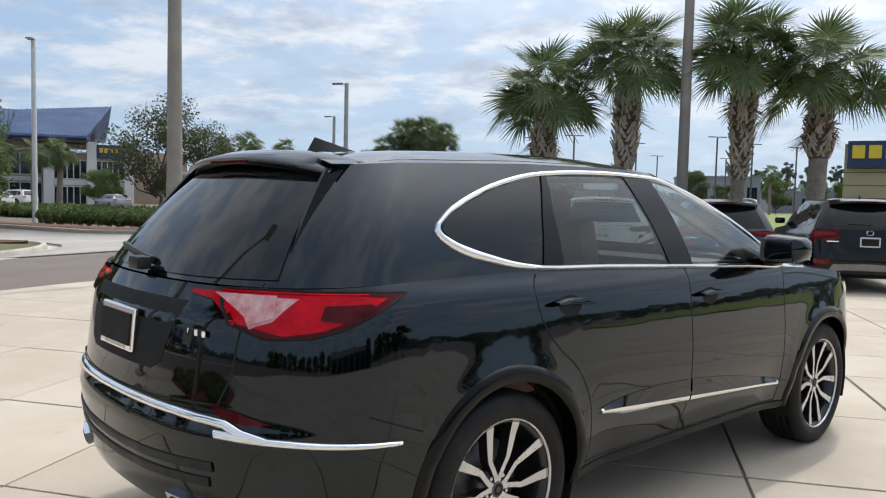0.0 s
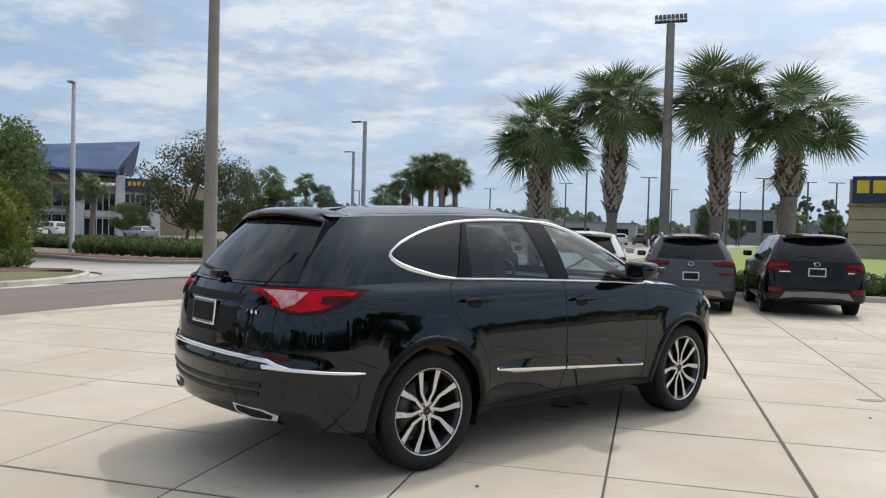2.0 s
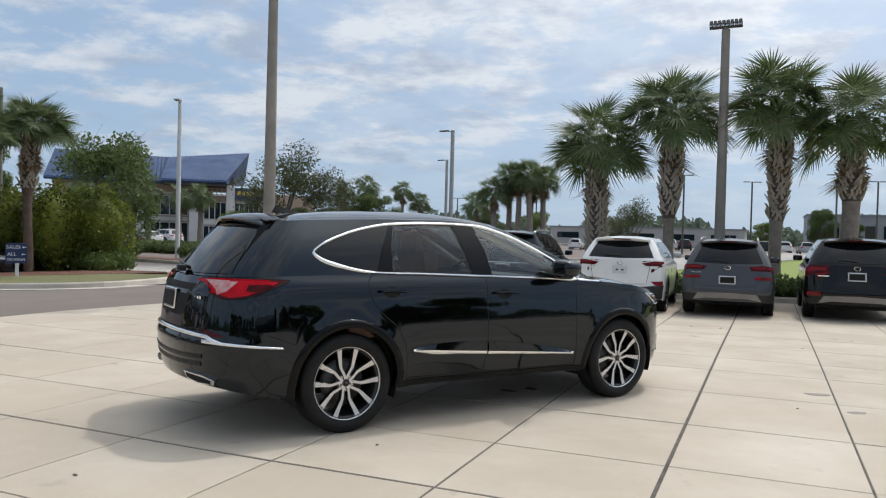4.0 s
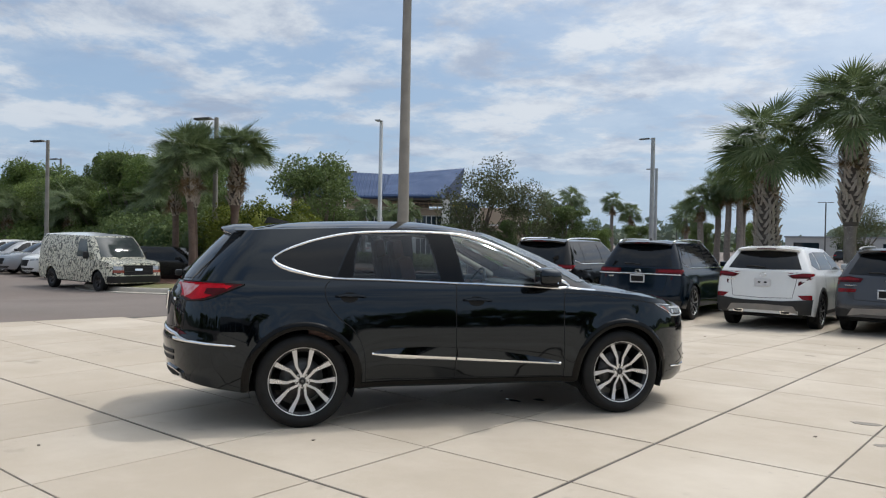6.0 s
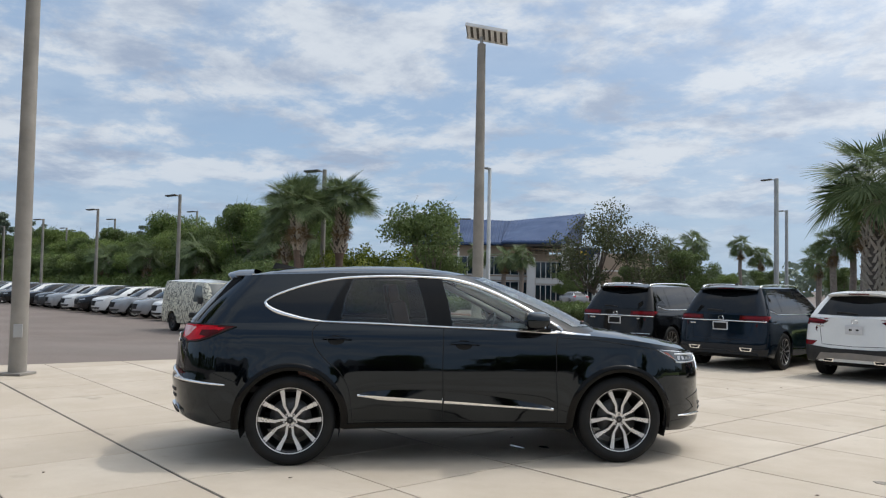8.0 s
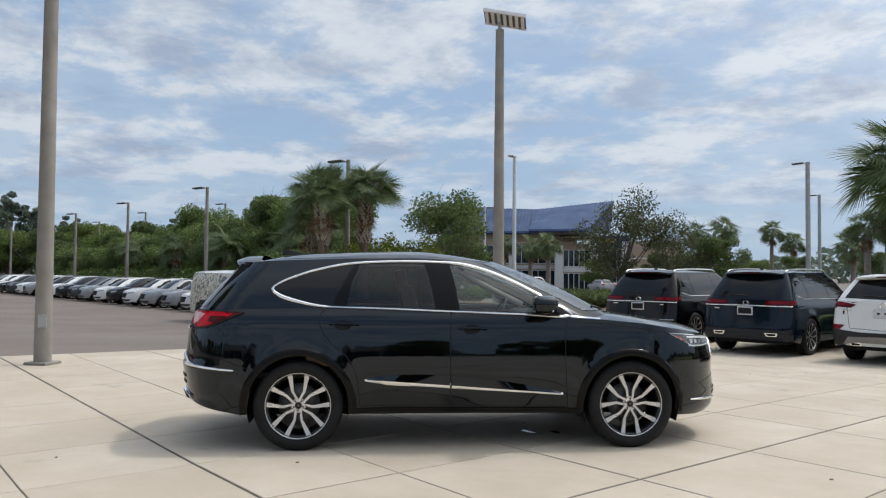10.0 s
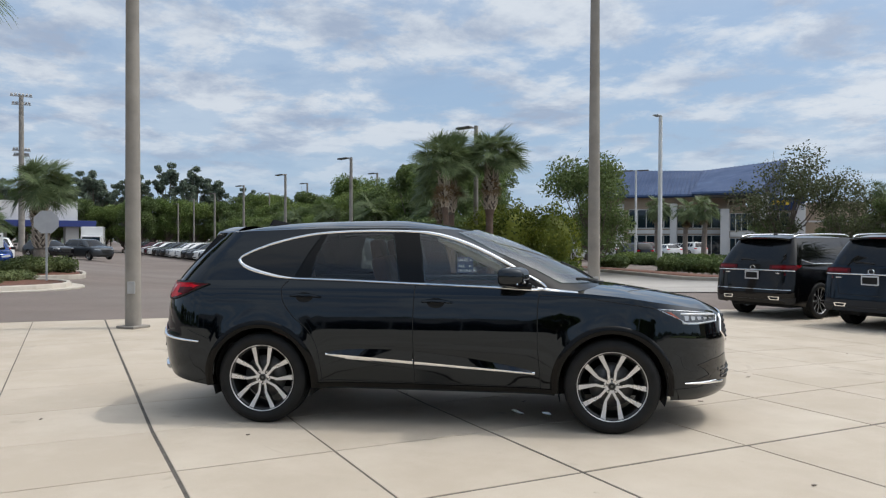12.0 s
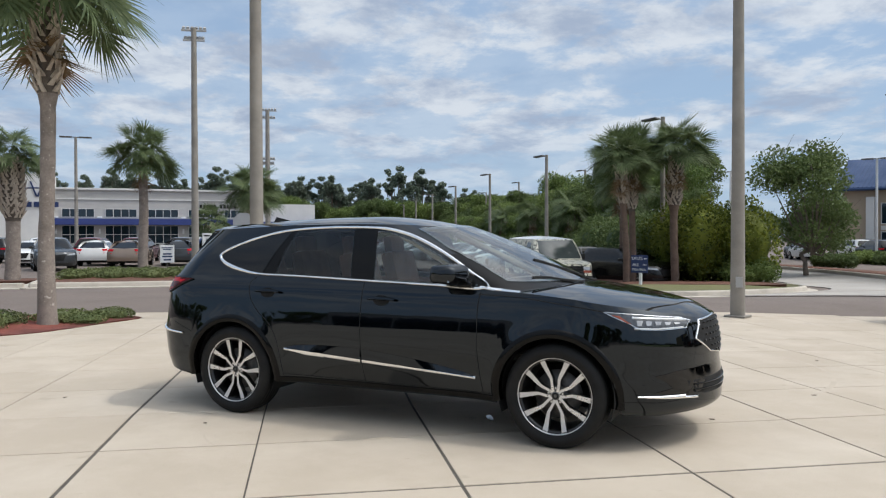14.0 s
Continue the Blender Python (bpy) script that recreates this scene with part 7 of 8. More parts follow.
def frond_mesh(seed, bend=45.0, hang=0.16, dry=False):
    """A costapalmate fan on an arching stalk, along +x and bending down, with drooping leaf tips."""
    rs = random.Random(seed)
    V, F = [], []

    def spine(s):
        # place, heading and upward normal of the midrib at length s
        x = z = 0.0
        n = 10
        for i in range(n):
            u = s * (i + 0.5) / n
            a = -radians(bend) * (u / 1.22) ** 1.9
            x += math.cos(a) * s / n
            z += math.sin(a) * s / n
        a = -radians(bend) * (s / 1.22) ** 1.9
        return Vector((x, 0, z)), Vector((math.cos(a), 0, math.sin(a))), Vector((-math.sin(a), 0, math.cos(a)))

    def quad(a, b, c, d):
        k = len(V)
        V.extend([tuple(a), tuple(b), tuple(c), tuple(d)])
        F.append((k, k + 1, k + 2, k + 3))

    pl, ny = 0.92, Vector((0, 1, 0))
    for i in range(6):
        p0, p1 = spine(pl * 1.12 * i / 6)[0], spine(pl * 1.12 * (i + 1) / 6)[0]
        w0, w1 = 0.020 - 0.002 * i, 0.018 - 0.002 * i
        quad(p0 - ny * w0, p1 - ny * w1, p1 + ny * w1, p0 + ny * w0)
    n = 44
    fold = rs.uniform(0.05, 0.28)
    p0, h0, up0 = spine(pl)
    nod = radians(rs.uniform(0.3, 0.75) * bend)
    h, up = h0 * math.cos(nod) - up0 * math.sin(nod), up0 * math.cos(nod) + h0 * math.sin(nod)
    for k in range(n):
        a = radians(-152 + 304 * k / (n - 1)) + rs.uniform(-0.04, 0.04)
        ca, sa = math.cos(a), math.sin(a)
        p = p0 + h * (0.20 * max(0.0, 0.5 + 0.5 * ca))
        L = (0.80 - 0.12 * (abs(a) / 2.65) ** 2) * rs.uniform(0.84, 1.08)
        dr = (h * ca + ny * sa + up * (fold * abs(sa))).normalized()
        sd = (ny * ca - h * sa).normalized()
        down = Vector((0, 0, -1))
        hg = hang * rs.uniform(0.4, 1.6) * (1.8 if dry else 1.0)
        at = [p + dr * L * t + down * hg * t ** 3 for t in (0.40, 0.66, 0.86, 1.0)]
        w = 0.027
        ws = (w, w * 0.74, w * 0.40, 0.003)
        quad(p, at[0] - sd * w, at[0] + up * 0.014, at[0] + sd * w)
        for q in range(3):
            quad(at[q] - sd * ws[q], at[q + 1] - sd * ws[q + 1], at[q + 1] + sd * ws[q + 1], at[q] + sd * ws[q])
    me = bpy.data.meshes.new("frond")
    me.from_pydata(V, [], F)
    me.materials.append(M["frond_dry"] if dry else M["frond"])
    return me


# young fans stand straighter, old ones bow over
YOUNG = [frond_mesh(s, b, 0.08) for s, b in ((11, 16), (12, 26), (15, 38))]
GROWN = [frond_mesh(s, b, 0.13) for s, b in ((18, 36), (19, 50), (20, 64))]
FRONDS = [frond_mesh(s, b, 0.20) for s, b in ((13, 34), (14, 50), (16, 66))]
DRY = [frond_mesh(s, 60, 0.2, True) for s in (21, 22)]


def palm(x, y, h, label, r=0.19, prof=None, boots=None, crown=1.45, count=38, dry=3, seed=0, lean=(0.0, 0.0), group="palms", droop=-22, bark="palm_bark"):
    """prof: (height, radius) of the trunk; boots: (from, to) heights that carry old leaf bases."""
    rs = random.Random(seed)
    z0 = gz(x, y)
    t = thing("palm_tree", pose(x, y, z0 - 0.02), label, "palm tree", group)
    prof = prof or [(-0.1, r * 1.25), (0.25, r * 1.05), (h * 0.5, r), (h, r * 0.9)]
    at = lambda z: Vector((lean[0] * (z / h) ** 1.5 + 0.03 * math.sin(z * 1.3 + seed), lean[1] * (z / h) ** 1.5 + 0.03 * math.cos(z * 1.1 + seed), z))
    bm = bmesh.new()
    rings = []
    nz = max(10, int(h / 0.22))
    for k in range(nz + 1):
        z = -0.1 + (h + 0.1) * k / nz
        rad = float(np.interp(z, [p[0] for p in prof], [p[1] for p in prof])) * (1 + 0.035 * math.sin(k * 2.4 + seed))
        c = at(max(z, 0))
        rings.append([bm.verts.new((c.x + rad * math.cos(w), c.y + rad * math.sin(w), z)) for w in [2 * math.pi * i / 14 for i in range(14)]])
    for A, B in zip(rings, rings[1:]):
        for i in range(14):
            bm.faces.new((A[i], A[(i + 1) % 14], B[(i + 1) % 14], B[i]))
    bm.faces.new(rings[-1])
    if boots:
        for f in bm.faces:
            f.material_index = 1 if boots[0] - 0.05 < f.calc_center_median().z < boots[1] + 0.3 else 0
    part("trunk", bm, [M[bark], M["fibre"]], t, smooth=True)
    if boots:
        bm = bmesh.new()
        z = boots[0]
        row = 0
        while z < boots[1]:
            rad = float(np.interp(z, [p[0] for p in prof], [p[1] for p in prof]))
            n = max(7, int(2 * math.pi * rad / 0.15))
            for i in range(n):
                w = 2 * math.pi * (i + 0.5 * (row % 2)) / n + rs.uniform(-0.07, 0.07)
                c = at(z)
                out = Vector((math.cos(w), math.sin(w), 0))
                tn = Vector((-math.sin(w), math.cos(w), 0))
                ln = rs.uniform(0.19, 0.28)
                tilt = rs.uniform(0.25, 0.55)
                sk = (0.5 if (row + i) % 2 else -0.5) + rs.uniform(-0.15, 0.15)
                b0 = c + out * (rad - 0.02) + Vector((0, 0, rs.uniform(-0.03, 0.03)))
                tp = b0 + Vector((0, 0, ln)) + out * ln * tilt + tn * ln * sk
                ws = rs.uniform(0.036, 0.050)
                vs = [bm.verts.new(q) for q in (b0 - tn * ws, b0 + tn * ws, tp + tn * ws * 0.55, tp - tn * ws * 0.55, b0 - tn * ws + out * 0.03 - Vector((0, 0, 0.02)), b0 + tn * ws + out * 0.03 - Vector((0, 0, 0.02)), tp + tn * ws * 0.5 + out * 0.025, tp - tn * ws * 0.5 + out * 0.025)]
                for f in ((0, 1, 2, 3), (4, 5, 6, 7), (0, 1, 5, 4), (1, 2, 6, 5), (2, 3, 7, 6), (3, 0, 4, 7)):
                    bm.faces.new([vs[j] for j in f])
            z += 0.115
            row += 1
        ob = part("boot_sheath", bm, M["boot"], t, "criss-cross dry leaf bases")
        tagged(ob, kind="stuff")
    top = at(h)
    sc = crown / 1.80
    count = int(count * 0.72)
    lo = math.sin(radians(max(-16, droop + 13)))
    for k in range(count):
        # even over a globe that is open below
        f = (k + 0.5) / count
        el = math.degrees(math.asin(min(0.995, lo + (0.99 - lo) * f)))
        az = k * 137.5 + rs.uniform(-16, 16)
        o = new("frond", (YOUNG if f > 0.80 else GROWN if f > 0.38 else FRONDS)[k % 3])
        o.parent = t
        s = sc * rs.uniform(0.86, 1.08) * (0.95 if f > 0.82 else 1.0)
        o.matrix_local = Matrix.Translation(top + Vector((0, 0, -0.22 + 0.32 * f))) @ pose(0, 0, 0, 0, 0, az) @ pose(0, 0, 0, 0, -el, 0) @ pose(0, 0, 0, rs.uniform(-58, 58)) @ Matrix.Diagonal((s, s, s, 1))
    for k in range(dry):
        o = new("dead_frond", DRY[k % 2])
        o.parent = t
        s = sc * rs.uniform(0.6, 0.8)
        o.matrix_local = Matrix.Translation(top + Vector((0, 0, -0.35))) @ pose(0, 0, 0, 0, 0, k * 97 + seed * 31) @ pose(0, 0, 0, 0, rs.uniform(55, 80), 0) @ Matrix.Diagonal((s, s, s, 1))
    return t


# four stout palms behind the parked cars
palm(-2.27, 21.0, 4.3, "stout sabal palm with booted trunk behind the parked cars", prof=[(-0.1, 0.26), (0.5, 0.27), (2.2, 0.28), (3.2, 0.25), (4.25, 0.20)], boots=(0.3, 4.0), crown=1.85, seed=1, count=40, droop=-12)
palm(-0.17, 21.0, 5.05, "tall sabal palm with thick booted trunk above smooth base", prof=[(-0.1, 0.20), (0.4, 0.155), (2.15, 0.15), (2.5, 0.22), (3.1, 0.275), (4.1, 0.25), (5.0, 0.19)], boots=(2.35, 4.8), crown=1.82, seed=2, count=42, droop=-6)
palm(2.68, 21.2, 5.15, "tall sabal palm with tapering booted trunk", prof=[(-0.1, 0.22), (0.4, 0.17), (2.0, 0.165), (2.6, 0.21), (4.0, 0.265), (5.15, 0.19)], boots=(2.2, 4.9), crown=1.82, seed=3, count=42, droop=-6)
palm(4.45, 20.9, 4.55, "sabal palm with ragged skirt of dry boots", prof=[(-0.1, 0.26), (0.5, 0.235), (2.7, 0.22), (2.9, 0.30), (3.5, 0.24), (4.55, 0.25)], boots=(2.75, 4.2), crown=1.85, seed=4, count=42, dry=5, droop=-10)
# island palms
palm(-21.8, 15.6, 4.9, "sabal palm leaning over the island", r=0.125, bark="red_bark", boots=(3.3, 4.6), crown=1.6, seed=5, count=36, lean=(0.2, -0.3), dry=3, droop=2)
palm(-22.6, 16.2, 5.1, "sabal palm in the island clump with a ragged crown", r=0.125, bark="red_bark", boots=(3.2, 4.8), crown=1.6, seed=6, count=36, lean=(-0.1, 0.1), dry=3, droop=2)
palm(-22.0, 17.7, 5.3, "sabal palm with shaggy red-brown boots", bark="red_bark", prof=[(-0.1, 0.21), (0.3, 0.165), (3.0, 0.15), (3.4, 0.25), (5.3, 0.22)], boots=(3.3, 5.1), crown=1.7, seed=7, count=42, dry=4, droop=0)
palm(-24.6, 16.6, 4.3, "sabal palm with a skirt of dead boots beside the van", r=0.13, bark="red_bark", boots=(2.9, 4.1), crown=1.6, seed=17, count=36, lean=(-0.2, 0.1), dry=6, droop=-14)
# dealership side
palm(-7.95, -0.95, 5.9, "tall sabal palm rising from red mulch", prof=[(-0.1, 0.215), (0.2, 0.155), (2.0, 0.122), (3.8, 0.125), (4.3, 0.20), (5.9, 0.18)], boots=(4.1, 5.8), crown=2.0, seed=8, count=42, droop=-22)
palm(-29.8, -3.7, 5.1, "slender sabal palm on a grass island", r=0.2, boots=(4.45, 4.9), crown=1.7, seed=9, count=42, droop=-16)
palm(-22.9, -6.7, 4.4, "sabal palm with criss-cross boots beside the drive", prof=[(-0.1, 0.28), (0.3, 0.25), (2.2, 0.23), (2.5, 0.36), (3.4, 0.36), (4.4, 0.26)], boots=(2.3, 4.2), crown=1.45, seed=10, count=38, droop=-10)
palm(-29.6, 0.95, 3.5, "shaggy sabal palm on a small mulched island", prof=[(-0.1, 0.32), (0.4, 0.28), (2.2, 0.26), (3.5, 0.28)], boots=(1.2, 3.3), crown=1.65, seed=11, count=50, dry=4, droop=-12)
palm(-33.5, -1.2, 2.2, "low sabal palm in the dealership lot", r=0.2, boots=(0.8, 2.1), crown=1.2, seed=31, count=32, droop=-10)
# distant clusters
for i, (dx, dy, hh) in enumerate(((0, 0, 6.2), (-1.0, 0.7, 6.0), (1.0, -0.4, 6.2), (1.8, 0.8, 5.9), (-1.9, -0.3, 5.0), (0.5, 1.8, 5.8))):
    palm(-15.7 + dx, 56.3 + dy, hh, "fan palm with a brown skirt in a distant clump", r=0.22, crown=1.7, seed=40 + i, count=30, dry=10, droop=-35)
for i, (xx, yy, hh) in enumerate(((-33.5, 64.5, 6.0), (-35.5, 63.5, 5.6), (-37.2, 80, 6.6), (-35.4, 81, 5.4), (-43.6, 46.4, 4.4), (-41.2, 47.2, 4.1), (-38.6, 46.6, 4.2), (-22.0, 64, 4.3), (-47.2, 43.2, 4.4), (19.5, 120, 6.0))):
    palm(xx, yy, hh, "fan palm in the distance", r=0.2, crown=1.4 if yy < 52 else 1.7, seed=60 + i, count=30, dry=6, droop=-30)


def mass(name, label, category, blobs, n, leaf, mat, seed, group="", kind=""):
    """A clipped or wild shrub: dense small leaves over a dark twiggy heart."""
    t = thing(name, Matrix(), label, category, group, kind)
    o = new("leaves", quad_mesh("leaves", leaf_verts(blob_points(blobs, n, seed, 0.72), leaf, seed), mat))
    o.parent = t
    bm = bmesh.new()
    for b in blobs:
        r = bmesh.ops.create_icosphere(bm, subdivisions=2, radius=1.0)["verts"]
        for v in r:
            k = 0.74 + 0.1 * noise.noise(v.co * 3 + Vector(b[:3]))
            v.co = Vector((b[0] + v.co.x * b[3] * k, b[1] + v.co.y * b[3] * k, max(gz(b[0], b[1]) - 0.02, b[2] + v.co.z * b[4] * k)))
    tagged(part("twig_heart", bm, mat, t, smooth=True), kind="stuff")
    return t


gzz = gz(-22, 18)
mass("hedge", "tall yellow-green hedge mass on the palm island", "hedge", [(-22.55, 19.20, gzz + 1.75, 1.4, 1.85), (-23.95, 18.70, gzz + 1.65, 1.4, 1.7), (-21.45, 20.35, gzz + 1.75, 1.3, 1.8), (-23.75, 20.30, gzz + 1.55, 1.5, 1.75), (-25.85, 20.00, gzz + 1.65, 1.5, 1.75)], 18000, 0.075, M["yellow_leaf"], 3)
mass("hedge", "dark hedge in shade behind the island palms", "hedge", [(-25.2 - 1.6 * i, 18.4 + 0.5 * (i % 2), gzz + 1.4, 1.4, 1.7) for i in range(6)], 11000, 0.09, M["oak_leaf"], 4)
mass("shrub", "low rounded clipped shrub at the island tip", "shrub", [(-20.80, 20.60, gz(-20, 21) + 0.6, 0.75, 0.55), (-21.40, 19.90, gz(-20, 21) + 0.6, 0.75, 0.55), (-20.60, 19.60, gz(-20, 21) + 0.5, 0.6, 0.45)], 5000, 0.05, M["fresh_leaf"], 5)
hz = gz(-24, 31) + 0.13
for i in range(12):
    x, y = -15.0 - 1.75 * i, 31.6 + (0.14 * i)
    if i in (8, 9):
        continue
    mass("hedge", "clipped dark green hedge along the street", "hedge", [(x - 0.4, y, hz + 0.38, 0.62, 0.42), (x + 0.35, y, hz + 0.38, 0.62, 0.42)], 2200, 0.06, M["oak_leaf"], 20 + i, "clipped street hedges")
for i in range(13):
    x, y = -10 - 2.6 * i, 40.0 + 0.1 * i
    mass("hedge", "darker hedge behind the street hedge", "hedge", [(x, y, hz + 0.3, 1.2, 0.5), (x + 1.1, y + 0.3, hz + 0.25, 1.1, 0.5)], 1800, 0.09, M["oak_leaf"] if i % 3 else M["fresh_leaf"], 60 + i, "street hedges")
for i in range(10):
    mass("hedge", "low dark hedge behind the kerb of the parked cars", "hedge", [(-4.2 + 1.75 * i, 20.35, gz(-4.2 + 1.75 * i, 20.35) + 0.36, 0.55, 0.34), (-3.5 + 1.75 * i, 20.4, gz(-3.5 + 1.75 * i, 20.4) + 0.34, 0.55, 0.34)], 2200, 0.045, M["oak_leaf"], 90 + i, "low kerb hedges")
mass("ground_cover", "low green juniper round the near palm", "ground cover", [(-8.6, -0.9, 0.08, 0.55, 0.16), (-9.1, -0.2, 0.08, 0.45, 0.14), (-8.1, -1.9, 0.1, 0.6, 0.18), (-7.2, -1.9, 0.1, 0.5, 0.18), (-7.3, -2.8, 0.1, 0.6, 0.2), (-8.6, -2.9, 0.1, 0.7, 0.2), (-8.3, -0.45, 0.08, 0.4, 0.13)], 17000, 0.021, M["juniper"], 7)
mass("ground_cover", "low green juniper on the drive island", "ground cover", [(-21.5 - 0.9 * (i % 3), -4.3 + 0.42 * i, 0.28, 0.6, 0.22) for i in range(12)], 16000, 0.035, M["juniper"], 8)
mass("ground_cover", "clipped shrubs under the small island palm", "ground cover", [(-28.4, 0.9, 0.45, 0.6, 0.35), (-29.6, 1.8, 0.45, 0.6, 0.35), (-31, 0.5, 0.45, 0.7, 0.38), (-29.2, -0.1, 0.4, 0.5, 0.3), (-32, 1.2, 0.4, 0.6, 0.35)], 6000, 0.05, M["juniper"], 9)

# belt of trees behind the stock row
kinds = ["oak2", "oak", "oak3", "oak2", "oak"]
for i in range(2, 26):
    x = -26.5 - 2.9 * i + rng.uniform(-0.6, 0.6)
    s = rng.uniform(0.78, 1.0) * (0.9 if i == 2 else 1.12 if i < 8 else 1.0)
    tree(kinds[i % 5], x, 22.3 + rng.uniform(-0.8, 0.8), s, label="leafy green tree in the belt behind the stock cars", sz=s * rng.uniform(0.85, 1.05) * (1 if i < 4 else 0.9 if i < 10 else 0.83))
for i in range(15):
    x = (-29 if i > 1 else -57) - 5.0 * i + rng.uniform(-1, 1)
    tree(kinds[(i + 2) % 5], x, 27.0 + rng.uniform(-1, 1), rng.uniform(1.0, 1.2) if i < 5 else rng.uniform(0.85, 1.05), label="darker tree in the second row of the belt")
for i in range(9):
    mass("shrub", "dense undergrowth below the tree belt", "shrub", [(-31 - 7.2 * i + dx, 20.6 + dy, gz(-40, 20) + 0.9, 2.0, 1.5) for dx, dy in ((0, 0), (2.4, 0.4), (-2.4, 0.3))], 4200, 0.14, M["oak_leaf"] if i % 2 else M["fresh_leaf"], 200 + i, "undergrowth")
for i in range(4):
    palm(-33.5 - 9 * i, 20.6, 3.6, "sabal palm half hidden in the tree belt", r=0.18, boots=(1.5, 3.4), crown=1.8, seed=120 + i, count=28, dry=6)
# tall pines beyond the lot and the dealership
for i in range(54):
    a = i / 53
    x, y = -128 - 14 * math.sin(a * 5) + rng.uniform(-6, 6), -42 + 92 * a + rng.uniform(-2, 2)
    s = rng.uniform(0.85, 1.15) * (0.72 if y > 28 else 1.0)
    tree("pine" if i % 2 else "pine2", x, y, s, label="tall pine in the wood beyond the lot")
for i in range(26):
    a = i / 25
    tree(kinds[i % 5], -116 + rng.uniform(-4, 4), -10 + 52 * a, rng.uniform(1.0, 1.35), label="leafy tree at the wood's edge")
# trees by the blue-roofed store
tree("street", -28.8, 28.2, 1.0, 40, "rounded street tree with dark leaves")
tree("sparse", -30.3, 45.6, 1.0, 10, "tall half-bare tree with olive leaves")
tree("sparse", -27.2, 47.5, 0.8, 130, "half-bare tree with olive leaves")
tree("oak3", -24.6, 49.0, 0.75, 60, "small leafy tree along the street")
tree("street", -38.5, 36.0, 0.7, 250, "rounded tree by the store's car park")
tree("sparse", -8.0, 62, 0.6, 10, "small bare-twigged tree far beyond the street")
for i in range(9):
    tree(kinds[i % 5], -19 - 4.6 * i, 70 + rng.uniform(-3, 3), rng.uniform(0.5, 0.7), label="small leafy tree beyond the street")
for i in range(16):
    tree(kinds[i % 5], 2 + 7.0 * i + rng.uniform(-2, 2), 140 + rng.uniform(-8, 8), rng.uniform(0.7, 1.05), label="leafy tree in the far distance")
for i in range(9):
    tree("pine" if i % 2 else "pine2", 34 + 5.5 * i + rng.uniform(-2, 2), 215 + rng.uniform(-8, 8), rng.uniform(0.95, 1.2), label="tall pine on the far horizon")
# trees and palms behind the camera, seen in the paintwork
for i in range(30):
    a = radians(-120 + 92 * i / 29)
    r = 56
    tree(kinds[i % 5], 4 + r * math.cos(a) + rng.uniform(-2, 2), -1 + r * math.sin(a) + rng.uniform(-2, 2), rng.uniform(0.75, 1.0), label="leafy tree standing behind the apron")

for i in range(9):
    a = radians(-25 + 4.0 * i)
    tree(kinds[(i + 1) % 5], 4 + 45 * math.cos(a) + rng.uniform(-2, 2), -1 + 45 * math.sin(a) + rng.uniform(-2, 2), rng.uniform(0.95, 1.2), label="leafy tree standing beside the apron")


def far_wood():
    rs = np.random.RandomState(5)
    n = 26000
    ang = rs.uniform(0, 2 * math.pi, n)
    rad = rs.uniform(255, 300, n)
    hgt = 7.5 + 2.5 * np.sin(ang * 23) + 1.5 * np.sin(ang * 61 + 1) + 1.2 * np.sin(ang * 143)
    hgt = np.where((ang > 0.9) & (ang < 2.2), hgt * 0.85, hgt)
    z = hgt * rs.uniform(0, 1, n) ** 0.7
    cen = np.stack([rad * np.cos(ang), rad * np.sin(ang), z], axis=1)
    o = new("far_woods", quad_mesh("far_woods", leaf_verts(cen, 1.5, 9, 0.3, 0.8), M["hazy_pine_leaf"]))
    tagged(o, "low wood along the horizon", "woods", kind="stuff")


far_wood()

# ---- buildings ----
M["stucco"] = surf("pale grey stucco", (0.47, 0.455, 0.43), (0.42, 0.405, 0.385), scale=0.6, rough=0.85, bump=0.1, bscale=40)
M["stucco_tan"] = surf("tan stucco", (0.42, 0.33, 0.24), (0.36, 0.285, 0.21), scale=0.5, rough=0.85, bump=0.1, bscale=40)
M["stucco_white"] = surf("white stucco", (0.66, 0.65, 0.62), (0.58, 0.57, 0.55), scale=0.6, rough=0.85)
M["blue_roof"] = surf("blue standing-seam metal", (0.040, 0.074, 0.160), (0.032, 0.060, 0.132), scale=0.4, rough=0.6, spec=0.25)
M["blue_band"] = surf("dark blue canopy", (0.03, 0.05, 0.20), (0.024, 0.04, 0.17), scale=0.7, rough=0.5)
M["yellow"] = surf("yellow sign face", (0.75, 0.50, 0.03), (0.68, 0.45, 0.03), rough=0.4)
M["dark_glass"] = surf("dark window glass", (0.010, 0.022, 0.032), (0.008, 0.017, 0.026), scale=0.8, rough=0.04, rvar=0.02, spec=0.6)
M["sign_blue"] = surf("navy sign face", (0.012, 0.03, 0.11), (0.010, 0.025, 0.09), rough=0.4)
M["sign_white"] = surf("white sign paint", (0.75, 0.75, 0.74), (0.68, 0.68, 0.68), rough=0.5)
M["sign_grey"] = surf("bare grey sign back", (0.40, 0.41, 0.42), (0.34, 0.35, 0.36), rough=0.45, metal=0.3)
M["grey_wall"] = surf("grey metal cladding", (0.27, 0.28, 0.29), (0.23, 0.24, 0.25), scale=0.3, rough=0.6)


